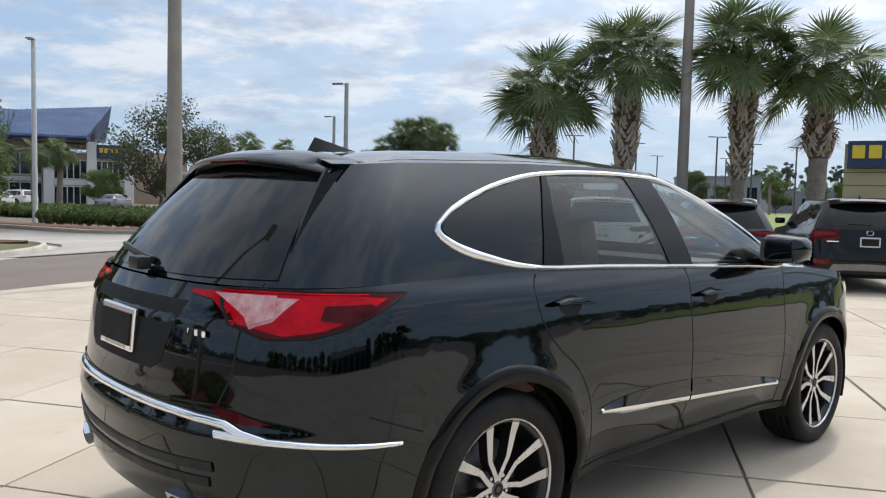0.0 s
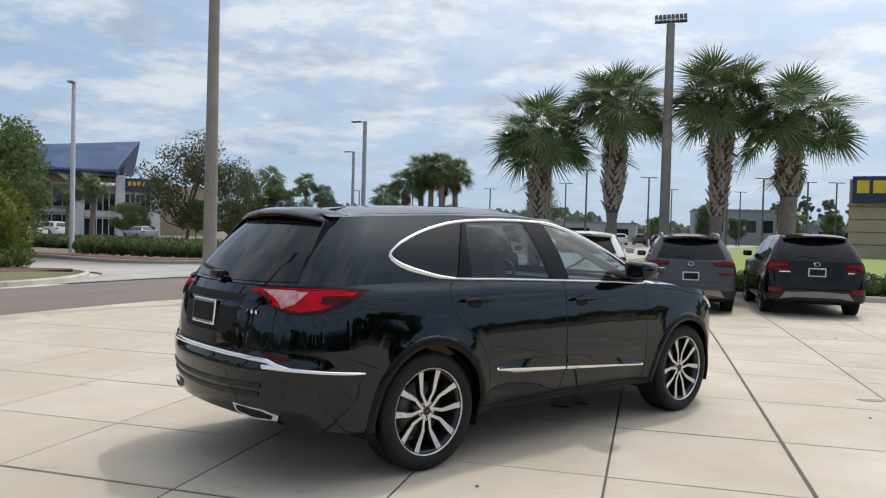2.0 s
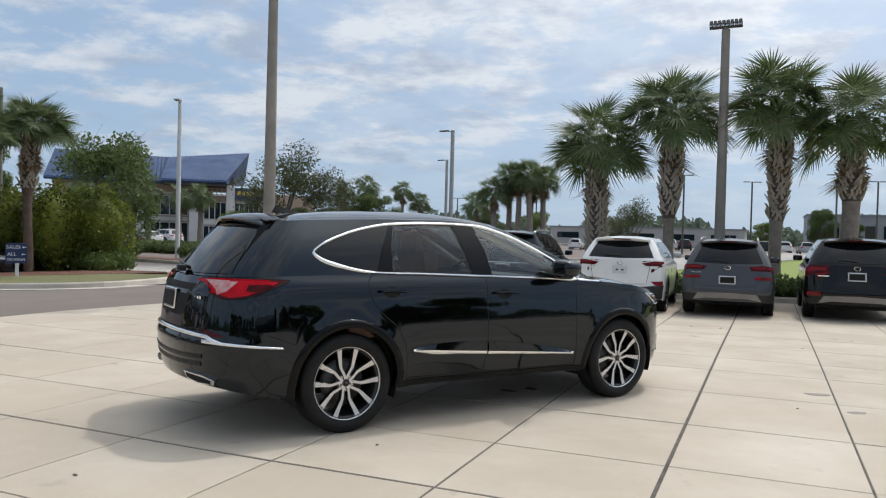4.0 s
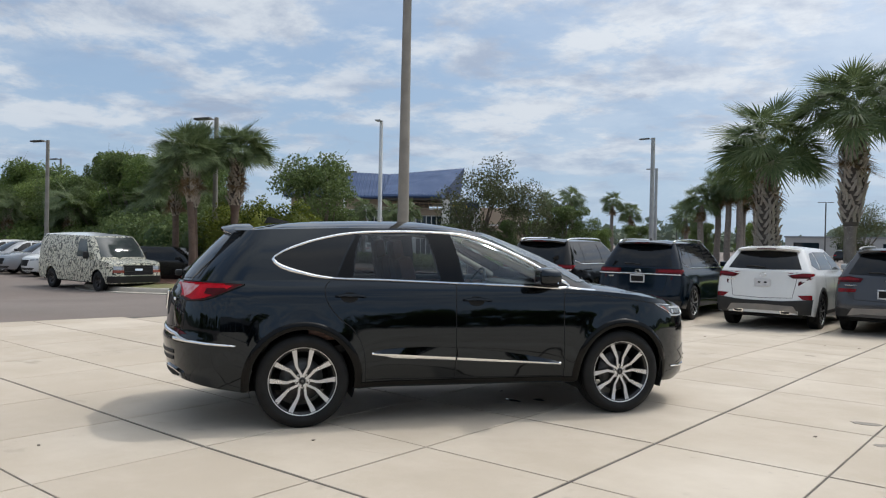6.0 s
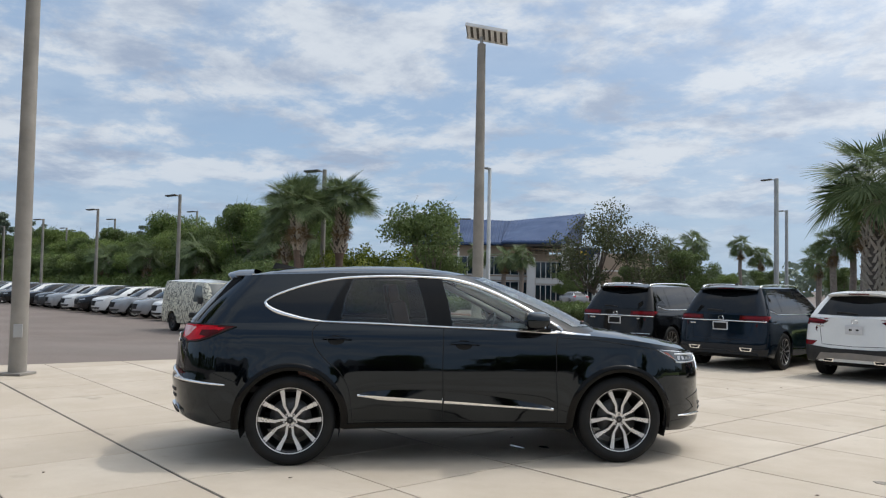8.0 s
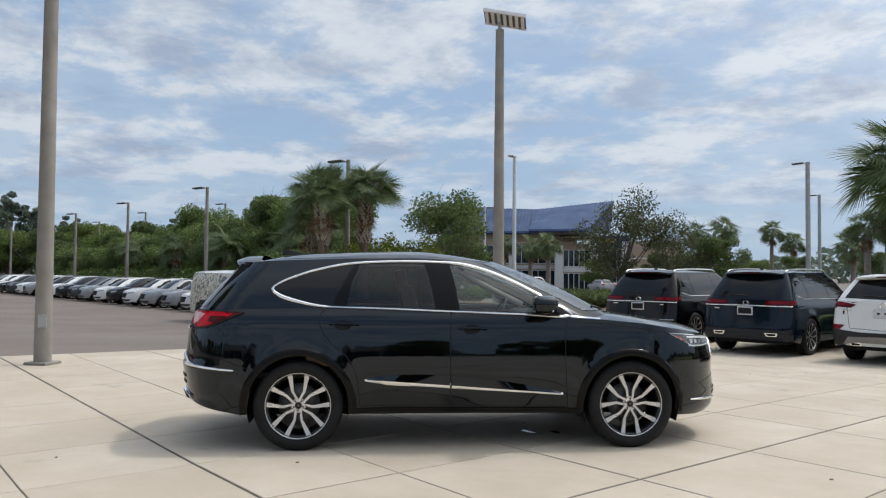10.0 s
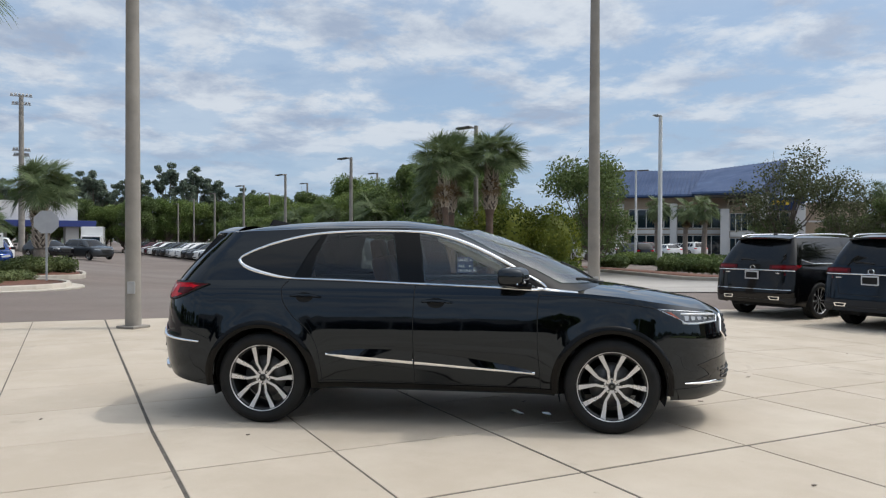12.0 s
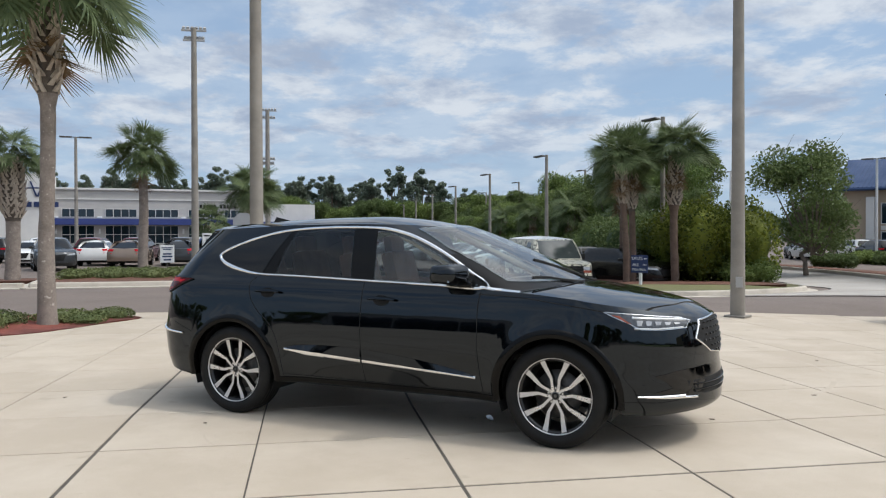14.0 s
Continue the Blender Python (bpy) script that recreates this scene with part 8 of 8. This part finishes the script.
def window(parent, x, z, w, h, cols, rows, y=0.0, frame="stucco_white"):
    """A window in a wall that faces -y, in the parent's frame."""
    fr = part("window", box((x, y + 0.02, z), (w, 0.10, h)), M["dark_glass"], parent)
    for i in range(cols + 1):
        part("mullion", box((x - w / 2 + w * i / cols, y - 0.045, z), (0.07, 0.05, h + 0.06)), M[frame], fr)
    for j in range(rows + 1):
        part("transom", box((x, y - 0.042, z - h / 2 + h * j / rows), (w + 0.06, 0.05, 0.07)), M[frame], fr)
    return fr


def dealership():
    # facade frame: x along the wall to the north, -y out of it
    b = thing("dealership", pose(-98.1, -4.8, 0, 0, 0, 100.75), "long low grey car dealership with blue canopy band", "building")
    part("wall", box((-18, 6.0, 3.75), (36, 12.0, 7.5)), M["stucco"], b)
    part("parapet", box((-18, 5.9, 7.58), (36.3, 12.4, 0.24), None, 0.03), M["stucco_white"], b)
    part("band", box((-18, -0.05, 6.35), (36, 0.12, 0.14)), M["stucco_white"], b)
    # drive-through wing on a canopy with an end column
    part("wing", box((4.7, 5.0, 4.85), (9.4, 10.0, 2.3)), M["stucco_white"], b)
    part("wing_wall", box((1.0, 6.0, 1.75), (2.0, 8.0, 3.5)), M["stucco"], b)
    part("wing_canopy", box((5.6, 3.6, 3.3), (11.4, 9.4, 0.75), None, 0.03), M["blue_band"], b)
    part("canopy_column", box((8.7, 0.2, 1.45), (1.5, 1.2, 2.95), None, 0.03), M["stucco"], b)
    part("canopy", box((-18, -0.7, 3.55), (35.5, 1.5, 0.75), None, 0.03), M["blue_band"], b)
    for x, w in ((-1.2, 2.4), (-5.0, 3.6), (-9.85, 3.6), (-14.75, 3.6), (-19.6, 3.6), (-31.0, 3.6), (-34.5, 2.4)):
        n = 3 if w < 3 else 4
        window(b, x, 4.65, w, 1.0, n, 1)
        window(b, x, 2.0, w, 2.2, n, 2)
        part("wall_lamp", box((x - 2.45, -0.16, 4.12), (0.55, 0.3, 0.2), None, 0.04), M["sign_white"], b)
        part("wall_sconce", box((x - 2.45, -0.08, 2.4), (0.22, 0.16, 0.6), None, 0.03), M["sign_white"], b)
    part("tower", box((-25.2, 0.6, 4.6), (5.8, 5.0, 9.2), None, 0.04), M["stucco_white"], b)
    ring = add_lathe(bmesh.new(), [(1.18 + 0.09 * math.cos(a), 0.08 * math.sin(a)) for a in [2 * math.pi * i / 6 for i in range(7)]], 32)
    for v in ring.verts:
        v.co = Vector((-23.8 + v.co.x, -1.96 + v.co.z, 7.4 + v.co.y * 1.05))
    e = part("emblem_ring", ring, M["sign_blue"], b)
    for s in (-1, 1):
        part("emblem_leg", box((-23.8 + s * 0.38, -1.96, 7.35), (0.17, 0.1, 1.9), Matrix.Rotation(radians(s * 20), 3, "Y")), M["sign_blue"], e)
    for i in range(5):
        part("letter_bar", box((-25.7 + 0.95 * i, -1.96, 5.55), (0.72, 0.1, 0.62)), M["sign_blue"], b)
    for i in range(5):
        part("letter_bar", box((-5.3 + 0.43 * i, -0.06, 5.6), (0.30, 0.1, 0.46)), M["gap"], b)
        part("letter_bar", box((-2.8 + 0.43 * i, -0.06, 5.6), (0.30, 0.1, 0.46)), M["gap"], b)


dealership()


def blue_store():
    b = thing("store", pose(-68.5, 80.3, -1.4, 0, 0, 42) @ Matrix.Diagonal((1.5, 1.5, 1.5, 1)), "tan and white store under a big blue seamed metal roof", "building")
    # -y faces the lot; x runs to the right along the front
    part("wall", box((-4.7, 7, 2.9), (13, 12, 5.8)), M["stucco_tan"], b)
    part("wing", box((8.2, 9.0, 2.65), (7.0, 10, 5.3)), M["stucco_tan"], b)
    part("wing_band", box((8.2, 3.97, 3.6), (7.0, 0.08, 0.15)), M["stucco_white"], b)
    part("wing_panel", box((7.0, 3.96, 2.0), (2.2, 0.1, 2.6)), M["stucco_tan"], b)
    part("entrance", box((3.1, 0.2, 2.4), (6.4, 3.0, 4.8)), M["stucco_tan"], b)
    for x, h in ((0.15, 4.6), (3.25, 5.7), (6.05, 5.0)):
        part("pier", box((x, -1.5, h / 2), (0.72, 0.7, h), None, 0.03), M["stucco_white"], b)
    for x, w in ((1.72, 2.35), (4.65, 2.05)):
        window(b, x, 3.45, w, 1.5, 5, 1, -1.32)
        window(b, x, 1.25, w, 1.7, 5, 1, -1.32)
        part("spandrel", box((x, -1.40, 2.42), (w, 0.12, 0.42)), M["stucco_white"], b)
    for x in range(7):
        part("trellis_bar", box((0.4 + 0.42 * x, -1.62, 4.85), (0.07, 0.12, 1.15)), M["stucco_tan"], b)
    for z in (4.35, 4.85, 5.35):
        part("trellis_bar", box((1.7, -1.64, z), (2.9, 0.12, 0.07)), M["stucco_tan"], b)
    sg = part("sign", box((4.95, -1.75, 4.95), (2.75, 0.2, 1.1), None, 0.03), M["sign_blue"], b)
    for i in range(4):
        part("letter_bar", box((3.95 + 0.36 * i, -1.88, 5.05), (0.26, 0.06, 0.36)), M["yellow"], sg)
    for x in (-6.3, -2.2):
        window(b, x, 3.85, 3.9, 1.7, 5, 1, 0.98)
        window(b, x, 1.25, 3.9, 2.2, 5, 1, 0.98)
        part("spandrel", box((x, 0.90, 2.66), (3.9, 0.14, 0.34)), M["stucco_white"], b)
    for x in (-9.0, -4.25):
        part("pier", box((x, 0.75, 2.6), (0.62, 0.6, 5.2), None, 0.03), M["stucco_white"], b)
    # left wing: long gable along the front; right wing: a slope that rises to the back
    def roof(name, eave0, eave1, ridge1, ridge0, drop, seams):
        e0, e1, r1, r0 = [Vector(q) for q in (eave0, eave1, ridge1, ridge0)]
        bk = Vector((0, 5.5, -drop))
        bm = bmesh.new()
        v = [bm.verts.new(q) for q in (e0, e1, r1, r0, r1 + bk, r0 + bk)]
        lo = [bm.verts.new(q - Vector((0, 0, 0.28))) for q in (e0, e1, r1 + bk, r0 + bk)]
        for f in ((v[0], v[1], v[2], v[3]), (v[3], v[2], v[4], v[5]), (lo[0], lo[1], v[1], v[0]), (lo[1], lo[2], v[4], v[2], v[1]), (lo[2], lo[3], v[5], v[4]), (lo[3], lo[0], v[0], v[3], v[5]), (lo[3], lo[2], lo[1], lo[0])):
            bm.faces.new(f)
        ob = part(name, bm, M["blue_roof"], b)
        up = (e1 - e0).cross(r0 - e0).normalized() * 0.03
        for i in range(seams + 1):
            f = i / seams
            bmx = bmesh.new()
            add_cyl(bmx, e0.lerp(e1, f) + up, r0.lerp(r1, f) + up, 0.04, 0.04, 4)
            part("seam", bmx, M["blue_roof"], ob)
        part("fascia", cyl(e0 + Vector((0, -0.06, -0.14)), e1 + Vector((0, -0.06, -0.14)), 0.12, None, 6), M["blue_roof"], ob)
        return ob

    roof("roof", (-11.8, 0.2, 6.0), (-2.0, 0.2, 6.0), (-1.9, 7.0, 8.62), (-11.8, 7.0, 8.9), 2.0, 30)
    roof("wing_roof", (-2.5, -2.8, 6.0), (2.8, -2.8, 6.05), (5.3, 4.0, 9.16), (-2.0, 7.0, 8.64), 2.6, 18)
    part("soffit", box((0.3, -1.3, 5.66), (5.2, 2.6, 0.16)), M["bronze"], b)
    part("gable_wall", box((1.9, 2.0, 5.9), (3.4, 4.6, 1.2)), M["bronze"], b)


blue_store()


def right_store():
    b = thing("store", pose(16.1, 66.5, 0, 0, 0, -14), "tan banded store with a blue and yellow fascia sign", "building")
    part("wall", box((9, 5, 3.2), (18, 10, 6.4)), M["stucco_tan"], b)
    for z in (1.2, 2.2, 3.2, 4.2):
        part("groove", box((9, -0.01, z), (18, 0.04, 0.06)), M["bronze"], b)
    sg = part("sign", box((5.2, -0.25, 5.55), (10, 0.5, 2.1), None, 0.04), M["sign_blue"], b)
    for i in range(6):
        part("letter_bar", box((0.95 + 1.12 * i, -0.54, 5.75), (0.86, 0.1, 1.0), None, 0.02), M["yellow"], sg)
    part("letter_bar", box((4.6, -0.53, 4.85), (2.0, 0.08, 0.18)), M["sign_white"], sg)


right_store()
for x, y, w, h, mt, lb in ((16.5, 158, 15, 6.6, "grey_wall", "large grey clad building far beyond the street"), (40, 170, 24, 4.2, "grey_wall", "low grey distant warehouse"), (-22, 165, 40, 3.6, "stucco", "low pale distant warehouse")):
    b = thing("warehouse", pose(x, y, 0), lb, "building", "distant warehouses")
    part("wall", box((0, 8, h / 2), (w, 16, h)), M[mt], b)
    part("roof_edge", box((0, 8, h + 0.15), (w + 0.4, 16.4, 0.3)), M["grey_wall"], b)
    for k in range(5):
        part("window", box((-w * 0.4 + w * 0.2 * k, -0.02, h * 0.55), (w * 0.12, 0.1, h * 0.35)), M["dark_glass"], b)

# showroom behind the camera, seen only in the car's gloss
bb = thing("showroom", pose(34, -34, 0, 0, 0, 45), "glass-fronted grey building behind the apron", "building")
part("wall", box((0, -4, 2.6), (36, 8, 5.2)), M["grey_wall"], bb)
for k in range(7):
    part("window", box((-15 + 5.0 * k, 0.02, 2.0), (4.6, 0.1, 3.6)), M["dark_glass"], bb)


# ---- signs ----
def text_mesh(s, size, name, mat, parent, m):
    cu = bpy.data.curves.new(name, "FONT")
    cu.body, cu.size, cu.extrude, cu.align_x, cu.align_y = s, size, 0.004, "CENTER", "CENTER"
    tmp = bpy.data.objects.new(name, cu)
    scene.collection.objects.link(tmp)
    me = bpy.data.meshes.new_from_object(tmp.evaluated_get(bpy.context.evaluated_depsgraph_get()))
    bpy.data.objects.remove(tmp)
    bpy.data.curves.remove(cu)
    me.materials.clear()
    me.materials.append(mat)
    o = new(name, me)
    o.parent = parent
    o.matrix_local = m
    return o


def arrow(parent, x, z, y):
    bm = bmesh.new()
    pts = [(-0.06, 0), (-0.015, 0.04), (-0.015, 0.013), (0.06, 0.013), (0.06, -0.013), (-0.015, -0.013), (-0.015, -0.04)]
    lo = [bm.verts.new((x + a, y, z + b)) for a, b in pts]
    hi = [bm.verts.new((x + a, y - 0.006, z + b)) for a, b in pts]
    bm.faces.new(hi)
    for i in range(7):
        bm.faces.new((lo[i], lo[(i + 1) % 7], hi[(i + 1) % 7], hi[i]))
    part("arrow", bm, M["sign_white"], parent)


sx, sy = -19.2, 15.0
sgn = thing("sign", pose(sx, sy, gz(sx, sy) + 0.12, 0, 0, 47), "small navy direction sign on a white post", "sign")
part("post", box((0.02, 0.03, 0.42), (0.10, 0.09, 0.9), None, 0.01), M["sign_white"], sgn)
bd = part("board", box((0, -0.03, 0.83), (0.60, 0.03, 0.62), None, 0.012), M["sign_blue"], sgn)
for s, z, sz, dx in (("SALES", 1.02, 0.155, -0.08), ("ALL", 0.80, 0.155, -0.12), ("DELIVERIES", 0.63, 0.105, 0.0)):
    text_mesh(s, sz, "lettering", M["sign_white"], bd, pose(dx, -0.048, z, 90, 0, 0))
arrow(bd, 0.22, 1.02, -0.047)
arrow(bd, 0.20, 0.80, -0.047)

st = thing("stop_sign", pose(-22.6, 1.2, 0.12, 0, 0, 86), "octagonal stop sign seen from its bare grey back", "sign")
part("post", box((0, 0, 1.0), (0.06, 0.05, 2.0), None, 0.008), M["sign_grey"], st)
sp = part("plate", prism([(0.40 * math.cos(radians(22.5 + 45 * i)), 0.40 * math.sin(radians(22.5 + 45 * i))) for i in range(8)], -0.006, 0.006), M["sign_grey"], st)
sp.matrix_local = pose(0, -0.04, 1.95, 90)
sp = thing("speed_sign", pose(-24.4, -0.3, 0.12, 0, 0, 96), "small white speed limit sign on a thin post", "sign")
part("post", box((0, 0, 0.75), (0.05, 0.04, 1.5)), M["bronze"], sp)
pb = part("board", box((0, -0.035, 1.35), (0.36, 0.02, 0.5), None, 0.01), M["sign_white"], sp)
text_mesh("5", 0.30, "lettering", M["gap"], pb, pose(0, -0.048, 1.27, 90, 0, 0))
part("text_bar", box((0, -0.047, 1.50), (0.24, 0.006, 0.05)), M["gap"], pb)
af = thing("sign", pose(-24.0, -1.7, 0.14, 0, 0, 98), "white and blue printed yard sign on a short post", "sign")
part("post", box((0, 0, 0.3), (0.05, 0.04, 0.6)), M["bronze"], af)
ab = part("board", box((0, -0.035, 0.80), (0.50, 0.02, 0.66), None, 0.01), M["sign_white"], af)
for z, w in ((1.03, 0.40), (0.97, 0.30), (0.80, 0.30), (0.70, 0.36), (0.58, 0.26)):
    part("text_bar", box((0, -0.047, z), (w, 0.006, 0.055 if z < 0.9 else 0.035)), M["sign_blue"], ab)
mg = thing("sign", pose(-10.5, 27.5, 0.0, 0, 0, 20), "small dark blue sign beside the street", "sign")
part("post", box((0, 0, 0.4), (0.09, 0.08, 0.8)), M["sign_white"], mg)
part("board", box((0, -0.06, 0.95), (0.75, 0.04, 0.5), None, 0.01), M["sign_blue"], mg)

# box truck by the dealership's far end
tr = thing("truck", pose(-90, 5.6, gz(-90, 5.6), 0, 0, -6), "white box truck parked at the back of the lot", "truck")
part("cargo_box", box((-2.4, 0, 1.9), (4.6, 2.3, 2.5), None, 0.05), M["white_paint"], tr)
cb = part("cab", box((0.9, 0, 1.25), (1.9, 2.1, 1.8), None, 0.12), M["white_paint"], tr)
part("windscreen", box((1.83, 0, 1.65), (0.06, 1.8, 0.65), None, 0.02), M["dark_glass"], cb)
part("grille", box((1.85, 0, 0.85), (0.05, 1.3, 0.4), None, 0.02), M["gap"], cb)
for x in (0.9, -3.2):
    for s in (-1, 1):
        wheel(tr, x, s * 0.95, 0.38, 0.38, 0.22, 0.24, 5, twin=False, face="alloy_dark", detail=0.4)

# chips of dry leaf on the concrete
for i in range(26):
    x, y = rng.uniform(-3, 7), rng.uniform(1.0, 15)
    lf = part("dry_leaf", box((0, 0, 0.004), (rng.uniform(0.02, 0.05), rng.uniform(0.012, 0.02), 0.004)), M["bark"])
    lf.matrix_world = pose(x, y, gz(x, y) + 0.001, 0, 0, rng.uniform(0, 180))
    tagged(lf, "small dry brown leaf on the concrete", "leaf", "fallen leaves")

# a small wet drip under the parked car
def puddle(x, y, a, b, seed):
    ring = [(x + a * math.cos(w) * (1 + 0.2 * math.sin(3 * w + seed)), y + b * math.sin(w) * (1 + 0.25 * math.cos(2 * w + seed))) for w in [2 * math.pi * i / 24 for i in range(24)]]
    tagged(part("puddle", prism(ring, -0.002, 0.003), M["wet"]), "small dark puddle dripped under the car", "puddle", "drips under the car")


M["wet"] = surf("dark wet concrete", (0.05, 0.046, 0.042), (0.03, 0.028, 0.025), scale=6, rough=0.08, rvar=0.05, spec=0.4)
puddle(0.16, 5.02, 0.09, 0.03, 1.0)
puddle(0.34, 5.22, 0.06, 0.028, 2.4)

# faint scuffs of turning tyres and dried oil spots, thin films on the panels
M["scuff"] = surf("rubber-scuffed concrete", (0.41, 0.35, 0.275), (0.50, 0.43, 0.34), scale=5, rough=0.8, bump=0.2, bscale=140)
M["oil"] = surf("dried oil on concrete", (0.15, 0.132, 0.11), (0.28, 0.245, 0.2), scale=14, rough=0.7, bump=0.2, bscale=140)


def scuff(cx, cy, r, a0, a1, w):
    bm = bmesh.new()
    prev = None
    for i in range(25):
        a = radians(a0 + (a1 - a0) * i / 24)
        ww = w * math.sin(math.pi * (0.06 + 0.88 * i / 24)) * (1 + 0.3 * noise.noise((i * 0.4, cx, cy)))
        ring = [bm.verts.new((cx + q * math.cos(a), cy + q * math.sin(a), gz(cx + q * math.cos(a), cy + q * math.sin(a)) + z)) for q, z in ((r - ww, 0.0006), (r, 0.0012), (r + ww, 0.0006))]
        if prev:
            for j in range(2):
                bm.faces.new((prev[j], prev[j + 1], ring[j + 1], ring[j]))
        prev = ring
    tagged(part("tyre_scuff", bm, M["scuff"], smooth=True), "faint curved rubber scuff on the concrete", "tyre mark", "tyre scuffs")


def oil_spot(x, y, a, b, turn, seed):
    ring = []
    for i in range(20):
        w = 2 * math.pi * i / 20
        k = 1 + 0.35 * noise.noise((2 * math.cos(w), 2 * math.sin(w), seed))
        u, v = a * k * math.cos(w), b * k * math.sin(w)
        ring.append((x + u * math.cos(turn) - v * math.sin(turn), y + u * math.sin(turn) + v * math.cos(turn)))
    tagged(part("oil_spot", prism(ring, gz(x, y) - 0.004, gz(x, y) + 0.0015), M["oil"]), "dark dried oil spot on the concrete", "oil spot", "oil spots")


scuff(-2.3, 7.0, 2.48, 12, 96, 0.028)
for x, y, a, b, turn, seed in ((3.0, 6.42, 0.12, 0.06, 0.2, 1.0), (3.28, 5.66, 0.09, 0.05, 0.5, 2.0), (1.43, 10.83, 0.07, 0.03, 0.1, 5.0)):
    oil_spot(x, y, a, b, turn, seed)
scuff(0.2, 3.6, 0.90, 276, 300, 0.012)
scuff(0.2, 3.6, 0.82, 278, 296, 0.009)

# ---- concrete apron ----
EDGE_Y = [-8, -2.64, 0.67, 4.56, 8.0, 12.0, 15.0, 19.3, 22]
EDGE_X = [-10.7, -10.45, -10.2, -9.65, -8.9, -8.45, -7.65, -6.1, -5.6]


def build_slabs():
    gx = [-10.3, -9.0, -7.75, -6.60, -5.42, -4.20, -2.98, -1.72, -0.51, 0.67, 1.90, 3.14, 4.42, 5.64, 6.86, 8.08, 9.3, 10.5]
    gy = [-6.6, -5.4, -4.15, -2.9, -1.67, -0.44, 0.79, 2.01, 3.13, 4.44, 5.96, 7.44, 8.52, 9.9, 11.3, 12.7, 14.1, 15.6, 17.4, 19.45]
    pav = tagged(new("pavement"), "pale concrete apron cast in jointed panels", "pavement", kind="structure")
    wide_x, wide_y = {1.90}, {2.01}
    for i in range(len(gx) - 1):
        for j in range(len(gy) - 1):
            a, b, c, d = gx[i], gx[i + 1], gy[j], gy[j + 1]
            g = lambda v, ws: 0.014 if v in ws else (0.011 if v == 4.44 else 0.009 if v == 5.96 else 0.008 if v in (7.44, 3.14, -0.51, 0.67) else 0.006)
            x0, x1, y0, y1 = a + g(a, wide_x), b - g(b, wide_x), c + g(c, wide_y), d - g(d, wide_y)
            e0, e1 = np.interp(y0, EDGE_Y, EDGE_X), np.interp(y1, EDGE_Y, EDGE_X)
            if x1 <= max(e0, e1) + 0.05:
                continue
            p = [(max(x0, e0), y0), (x1, y0), (x1, y1), (max(x0, e1), y1)]
            bm = prism(p, -0.1, rng.uniform(-0.002, 0.0))
            top = [e for e in bm.edges if all(v.co.z > -0.05 for v in e.verts)]
            bmesh.ops.bevel(bm, geom=top, offset=0.003, segments=1, affect="EDGES")
            for v in bm.verts:
                v.co.y += 0.022 * max(0.0, -0.5 - v.co.x)
                v.co.z += gz(v.co.x, v.co.y)
            part("slab", bm, M["concrete"], pav)
    fill = bmesh.new()
    rows = []
    for y in gy:
        e = float(np.interp(y, EDGE_Y, EDGE_X)) + 0.02
        rows.append([fill.verts.new((max(x, e), y, gz(max(x, e), y) - 0.007)) for x in gx])
    for A, B in zip(rows, rows[1:]):
        for i in range(len(gx) - 1):
            if A[i + 1].co.x > A[i].co.x + 1e-4 or B[i + 1].co.x > B[i].co.x + 1e-4:
                fill.faces.new((A[i], A[i + 1], B[i + 1], B[i]))
    tagged(part("joint_filler", fill, M["filler"]), "dark filler in the joints between the panels", "joint filler", kind="structure")
    # the rest of the apron, behind and beside the camera
    tagged(part("apron", prism([(10.51, -6.6), (40, -6.6), (40, 19.45), (10.51, 19.45)], -0.1, -0.001), M["concrete"]), "pale concrete apron beyond the jointed panels", "pavement", kind="structure")
    tagged(part("apron", prism([(-10.5, -40), (40, -40), (40, -6.61), (-10.5, -6.61)], -0.1, -0.001), M["concrete"]), "pale concrete apron behind the camera", "pavement", kind="structure")


build_slabs()
